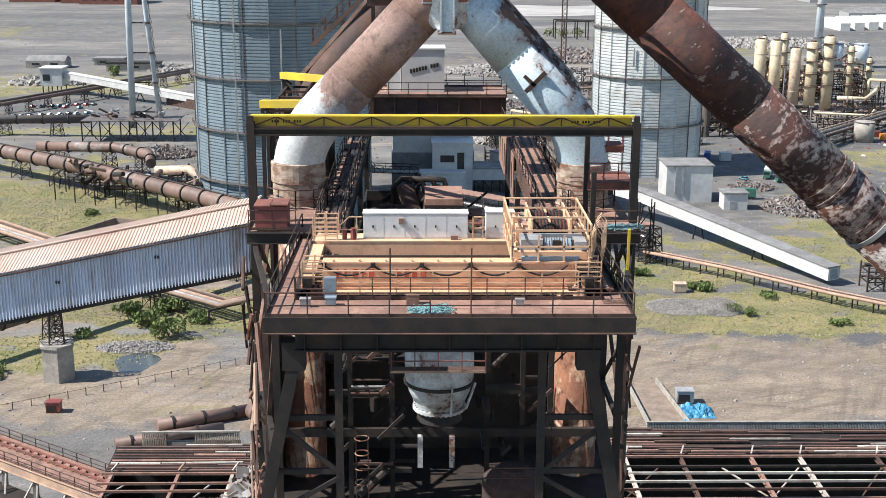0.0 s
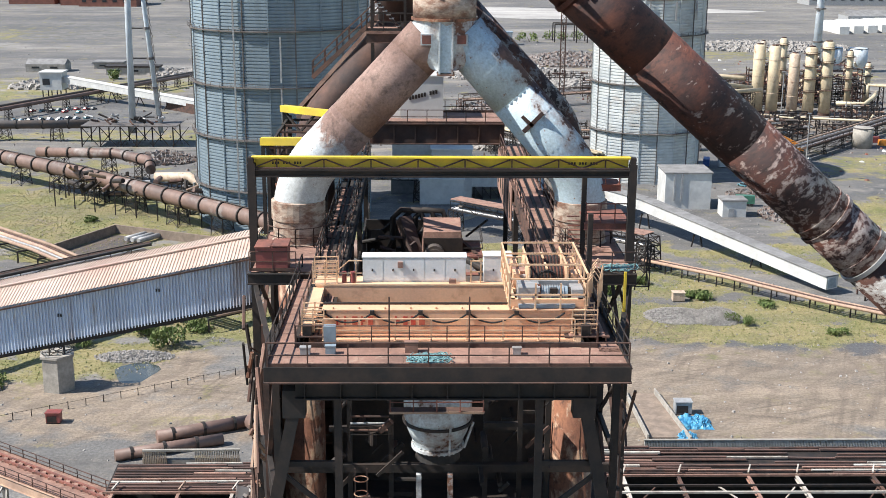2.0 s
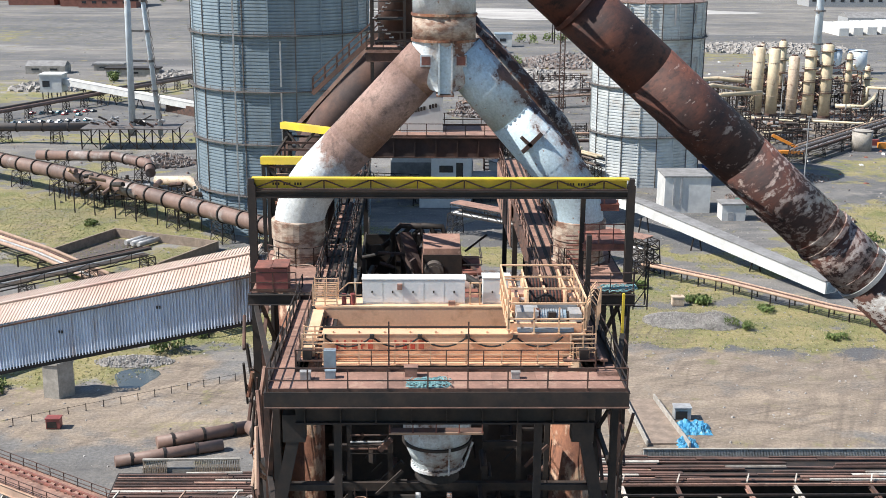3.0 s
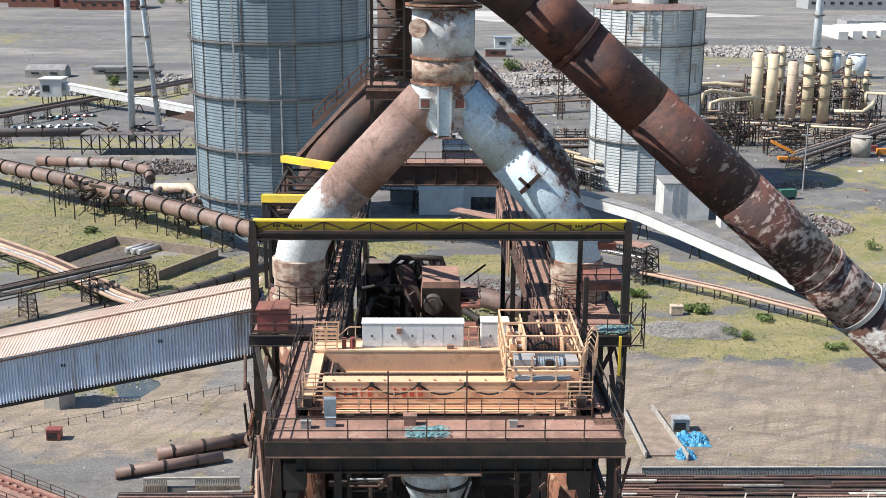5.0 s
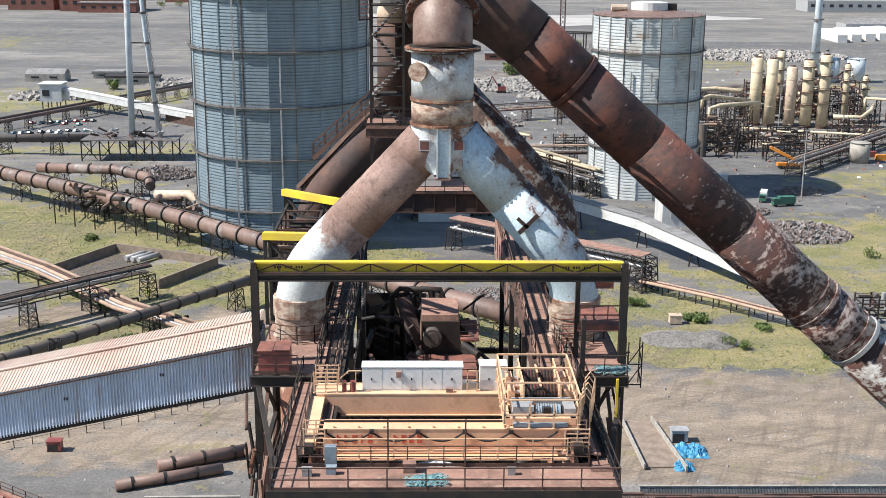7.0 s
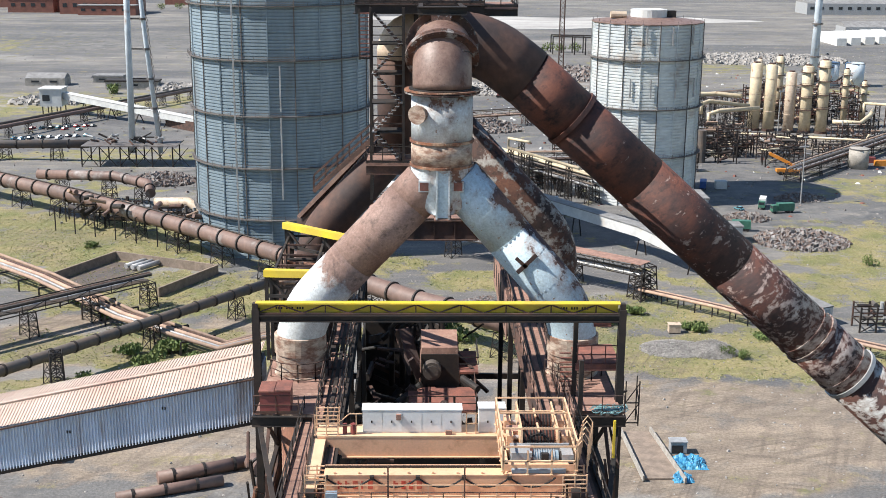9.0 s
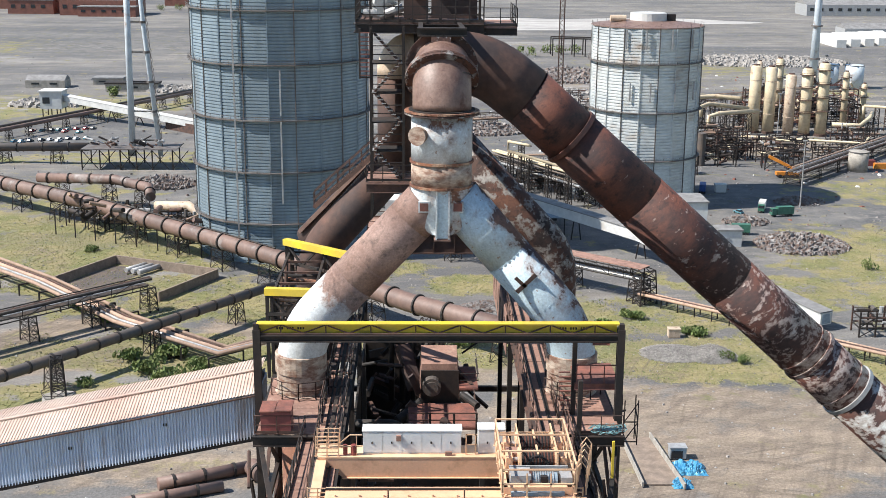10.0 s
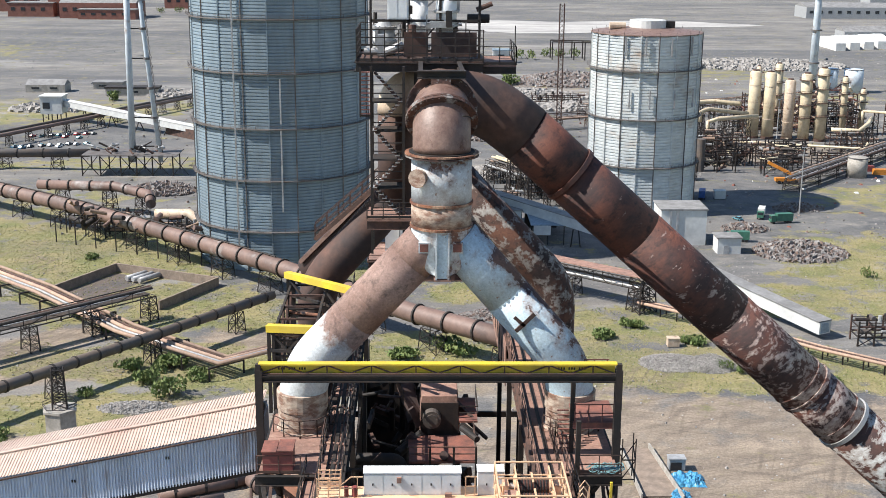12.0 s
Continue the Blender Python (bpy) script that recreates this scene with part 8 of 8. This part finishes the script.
crumpled("tarpaulin", 52.9, 223.5, 3.4, 3.0, 1.5, TARP, "crumpled bright blue tarpaulin over a pile in the yard", "tarpaulin", 3)
crumpled("tarpaulin", 50.2, 216.5, 2.0, 2.0, 1.0, TARP, "crumpled blue tarpaulin beside a ramp", "tarpaulin", 8)
# ramp with barriers
rp = thing("ramp", (45, 227, 0), "sloping dusty brown ramp with pale side barriers", "ramp")
part("slab", Geo().add([(42.5, 216, 0.05), (50, 216, 0.05), (47.8, 239, 0.05), (41.8, 239, 0.05), (42.5, 216, 0.35), (50, 216, 0.35), (47.8, 239, 0.25), (41.8, 239, 0.25)], [(4, 5, 6, 7), (0, 1, 5, 4), (1, 2, 6, 5), (2, 3, 7, 6), (3, 0, 4, 7)]), DUSTSLAB, rp)
for a, b in (((42.3, 215, 0.8), (41.6, 239, 0.8)), ((50.3, 214, 0.8), (48, 239, 0.8))):
    part("barrier", Geo().bar(a, b, 0.35, 1.1), CONCRETE, rp)
# lying pipes by the road
for (a, b, r) in (((-51, 214.5, 1.3), (-35, 222, 1.3), 1.2), ((-57, 206.5, 1.1), (-38.5, 214, 1.1), 1.05), ((-33.8, 221, 1.8), (-31.5, 217.5, 1.8), 1.75)):
    pipeline("loose_pipe", [a, b], r, PIPEBROWN, "cut length of rusty pipe lying on the ground", 6, 0, None, 0, "cut pipes", 16)
pr_ = thing("concrete_pier", (-77.5, 243, 0), "hexagonal concrete pier with railed top", "pier")
part("pier", Geo().tube([(-77.5, 243, 0), (-77.5, 243, 7.4)], [3.6, 3.5], 6), CONCRETE, pr_)
part("top_slab", Geo().tube([(-77.5, 243, 7.4), (-77.5, 243, 7.9)], 3.9, 6), CONCRETE, pr_)
for z in (8.5, 9.1):
    part("rail", Geo().tube([(-77.5 + 3.7 * math.cos(q), 243 + 3.7 * math.sin(q), z) for q in (math.pi / 3 * i for i in range(7))], 0.08, 5), DARK, pr_)
trestle("pier_trestle", -77.5, 243, 7.9, 16.6, 2.4, 2.4, DARK, "dark lattice trestle standing on the pier", "pier trestles", 0.3, 5, 0.25)
# rough low fence along the road
wf = thing("wire_fence", (-80, 225, 0), "thin post and wire fence by the road", "fence")
for i in range(16):
    piece("post", post_mesh(DARK, 1.6, 0.14), wf, (-88 + 3.1 * i, 222 + 1.9 * i, 0))
part("wire", Geo().bar((-88, 222, 1.4), (-41.5, 250.5, 1.4), 0.06), DARK, wf)
solid("pond", Geo().add([(-63.5 + 4.6 * math.cos(q) * (1 + 0.2 * math.sin(3 * q)), 252 + 6.5 * math.sin(q), 0.02) for q in (0.35 * i for i in range(18))], [tuple(range(18))]), WATER, "small murky pond in a pale spoil bank", "pond", "structure")

# ---- heaps and scrap ----
heap("rubble_heap", 64, 292, 9, 7, 1.7, RUBBLE, "pale grey heap of crushed rubble", 3500, 0.24, 3)
heap("rubble_heap", 73, 290, 7, 6, 3.2, RUBBLE, "grey heap of fine rubble", 3000, 0.22, 4)
heap("spoil_bank", 20, 331, 10, 5, 2.0, SCRAP, "dark bank of spoil beside rough grass", 1500, 0.4, 26)
heap("spoil_bank", -66, 262, 9, 4, 1.3, RUBBLE, "pale spoil bank round the pond", 900, 0.4, 6)
heap("scrap_heap", 130, 402, 16, 14, 4.0, SCRAP, "wide heap of twisted scrap metal", 1500, 1.7, 7, 0, True)
heap("scrap_heap", 120, 436, 9, 6, 2.5, SCRAP, "heap of scrap on the tarmac", 500, 1.4, 17, 0, True)
heap("scrap_heap", 150, 470, 10, 6, 2.5, SCRAP, "heap of scrap and red debris by the lighting pole", 500, 1.5, 18, 0, True)
heap("scrap_heap", -108, 500, 14, 11, 4.0, SCRAP, "heap of broken steel near the gas holder", 900, 1.9, 8, 0, True)
heap("scrap_heap", 34, 640, 20, 14, 5, SCRAP, "dark heap of broken steel on far ground", 900, 2.4, 9, 0, True)
heap("scrap_heap", 120, 560, 9, 9, 4, COLUMN, "yellowish heap of cut pipe scrap", 500, 1.8, 10, 0, True)
heap("scrap_heap", 28, 535, 6, 9, 4, RUBBLE, "pale heap of broken concrete", 400, 2, 12)
heap("rubble_heap", 60, 800, 50, 30, 5, RUBBLE, "wide grey rubble mound on far ground", 2500, 2.2, 13)
heap("rubble_heap", 105, 880, 40, 30, 8, SCRAP, "dark spoil mound on far ground", 1800, 2.2, 14)
heap("rubble_heap", 90, 745, 30, 10, 4, RUBBLE, "low rubble bank on far ground", 600, 3, 19)
heap("rubble_heap", 280, 1000, 70, 40, 5, RUBBLE, "pale rubble mound on far ground", 1500, 2.5, 20)
heap("rubble_heap", -160, 800, 20, 10, 4, RUBBLE, "grassy rubble mound on far ground", 300, 2.5, 22)
heap("rubble_heap", -225, 730, 22, 9, 5, RUBBLE, "dark mound near the head house", 300, 2.5, 23)

g = Geo()
for k in range(40):
    q = 2 * math.pi * k / 40
    w = 1 + 0.25 * math.sin(3 * q) + 0.12 * math.sin(7 * q + 1)
    g.v.append((150 + 210 * w * math.cos(q), 1420 + 85 * w * math.sin(q), 0.15))
g.f.append(tuple(range(40)))
solid("pale_spoil_field", g, SPOIL, "wide pale spoil field in the distance", "spoil field", "structure")
# ---- loose debris over the waste ground ----
def scatter(name, n, area, size, mat, label, seed, keep=None):
    rnd, g = random.Random(seed), Geo()
    x0, x1, y0, y1 = area
    while n:
        x, y = rnd.uniform(x0, x1), rnd.uniform(y0, y1)
        if keep and not keep(x, y):
            n -= 0 if rnd.random() < 0.97 else 1
            continue
        n -= 1
        s = size * rnd.uniform(0.3, 1.0) ** 1.5
        q = rnd.random() * 3.14
        c, si = math.cos(q) * s, math.sin(q) * s
        k = rnd.uniform(0.3, 1.0)
        h = s * rnd.uniform(0.3, 0.9)
        g.add([(x - c, y - si, 0), (x + si * k, y - c * k, 0), (x + c, y + si, 0), (x - si * k, y + c * k, 0), (x - c * 0.6, y - si * 0.6, h), (x + si * k * 0.6, y - c * k * 0.6, h), (x + c * 0.6, y + si * 0.6, h), (x - si * k * 0.6, y + c * k * 0.6, h)],
              [(4, 5, 6, 7), (0, 1, 5, 4), (1, 2, 6, 5), (2, 3, 7, 6), (3, 0, 4, 7)])
    return solid(name, g, mat, label, "debris", "stuff")


def on(ch):
    return lambda x, y: ground_masks(x, y)[ch] > 0.45


scatter("debris", 2600, (-140, 160, 200, 420), 0.45, RUBBLE, "small stones and concrete lumps on waste ground", 51)
scatter("debris", 2600, (-260, 300, 420, 760), 0.9, SCRAP, "scattered scrap over the works ground", 52)
scatter("debris", 1500, (-400, 450, 760, 1150), 0.8, RUBBLE, "scattered rubble on far ground", 53)
scatter("debris", 220, (40, 280, 480, 900), 1.3, PALEROOF, "pale broken panels scattered on waste ground", 54)
scatter("debris", 260, (40, 300, 430, 900), 1.3, REDDECK, "rusty red debris scattered on waste ground", 55)


def tufts(n, area, seed, mat, label, size, keep):
    """Grass tussocks: fans of thin blades."""
    rnd, g = random.Random(seed), Geo()
    x0, x1, y0, y1 = area
    while n:
        x, y = rnd.uniform(x0, x1), rnd.uniform(y0, y1)
        if not keep(x, y):
            continue
        n -= 1
        for _ in range(4):
            q, s = rnd.random() * 6.28, size * rnd.uniform(0.5, 1.4)
            c, si = math.cos(q), math.sin(q)
            p = (x + rnd.uniform(-1, 1) * size, y + rnd.uniform(-1, 1) * size)
            g.add([(p[0] - si * 0.3 * s, p[1] + c * 0.3 * s, 0), (p[0] + si * 0.3 * s, p[1] - c * 0.3 * s, 0), (p[0] + c * 0.5 * s, p[1] + si * 0.5 * s, s)], [(0, 1, 2)])
    return solid("grass", g, mat, label, "grass", "stuff")


tufts(30000, (-190, 170, 215, 440), 61, DRYGRASS, "tufts of dry yellow-green grass", 0.24, on(0))
tufts(3500, (-130, 120, 225, 400), 62, LEAF, "tufts of green weeds", 0.28, on(0))
for k, (x, y, r, h) in enumerate(((-60, 270, 4.2, 5.0), (-67, 279, 4.5, 3.6), (-73, 287, 4.0, 3.0), (-63, 288, 5.0, 3.2), (-80, 270, 3.0, 2.0), (-55, 280, 3.5, 2.5), (76, 287, 2.4, 2.8), (80, 285, 2.0, 2.4), (143, 372, 2.6, 3.0), (-95, 330, 4, 2.5), (-85, 318, 4, 2.4), (-100, 248, 4, 2.6), (-92, 244, 3.5, 2.2), (50, 312, 4, 2.2), (8, 300, 6, 3), (20, 305, 6, 3), (-4, 296, 5, 2.6), (72, 308, 4, 2), (-195, 775, 5, 6), (63, 865, 7, 9), (58, 322, 4, 2), (-110, 392, 3, 2), (88, 300, 3, 1.8), (100, 278, 3, 1.8))):
    shrub(x, y, r, h, 100 + k, n=600 if r > 3 else 350)
g_trees = [(80 + 14 * k + random.Random(k).uniform(-4, 4), 1040 + random.Random(k + 50).uniform(-8, 25)) for k in range(11)] + [(-330 + 22 * k, 1580 + 10 * (k % 3)) for k in range(6)] + [(-560 + 26 * k, 1660) for k in range(8)]
for k, (x, y) in enumerate(g_trees):
    shrub(x, y, 7, 8, 300 + k, "green bushy tree in a far belt", 160)
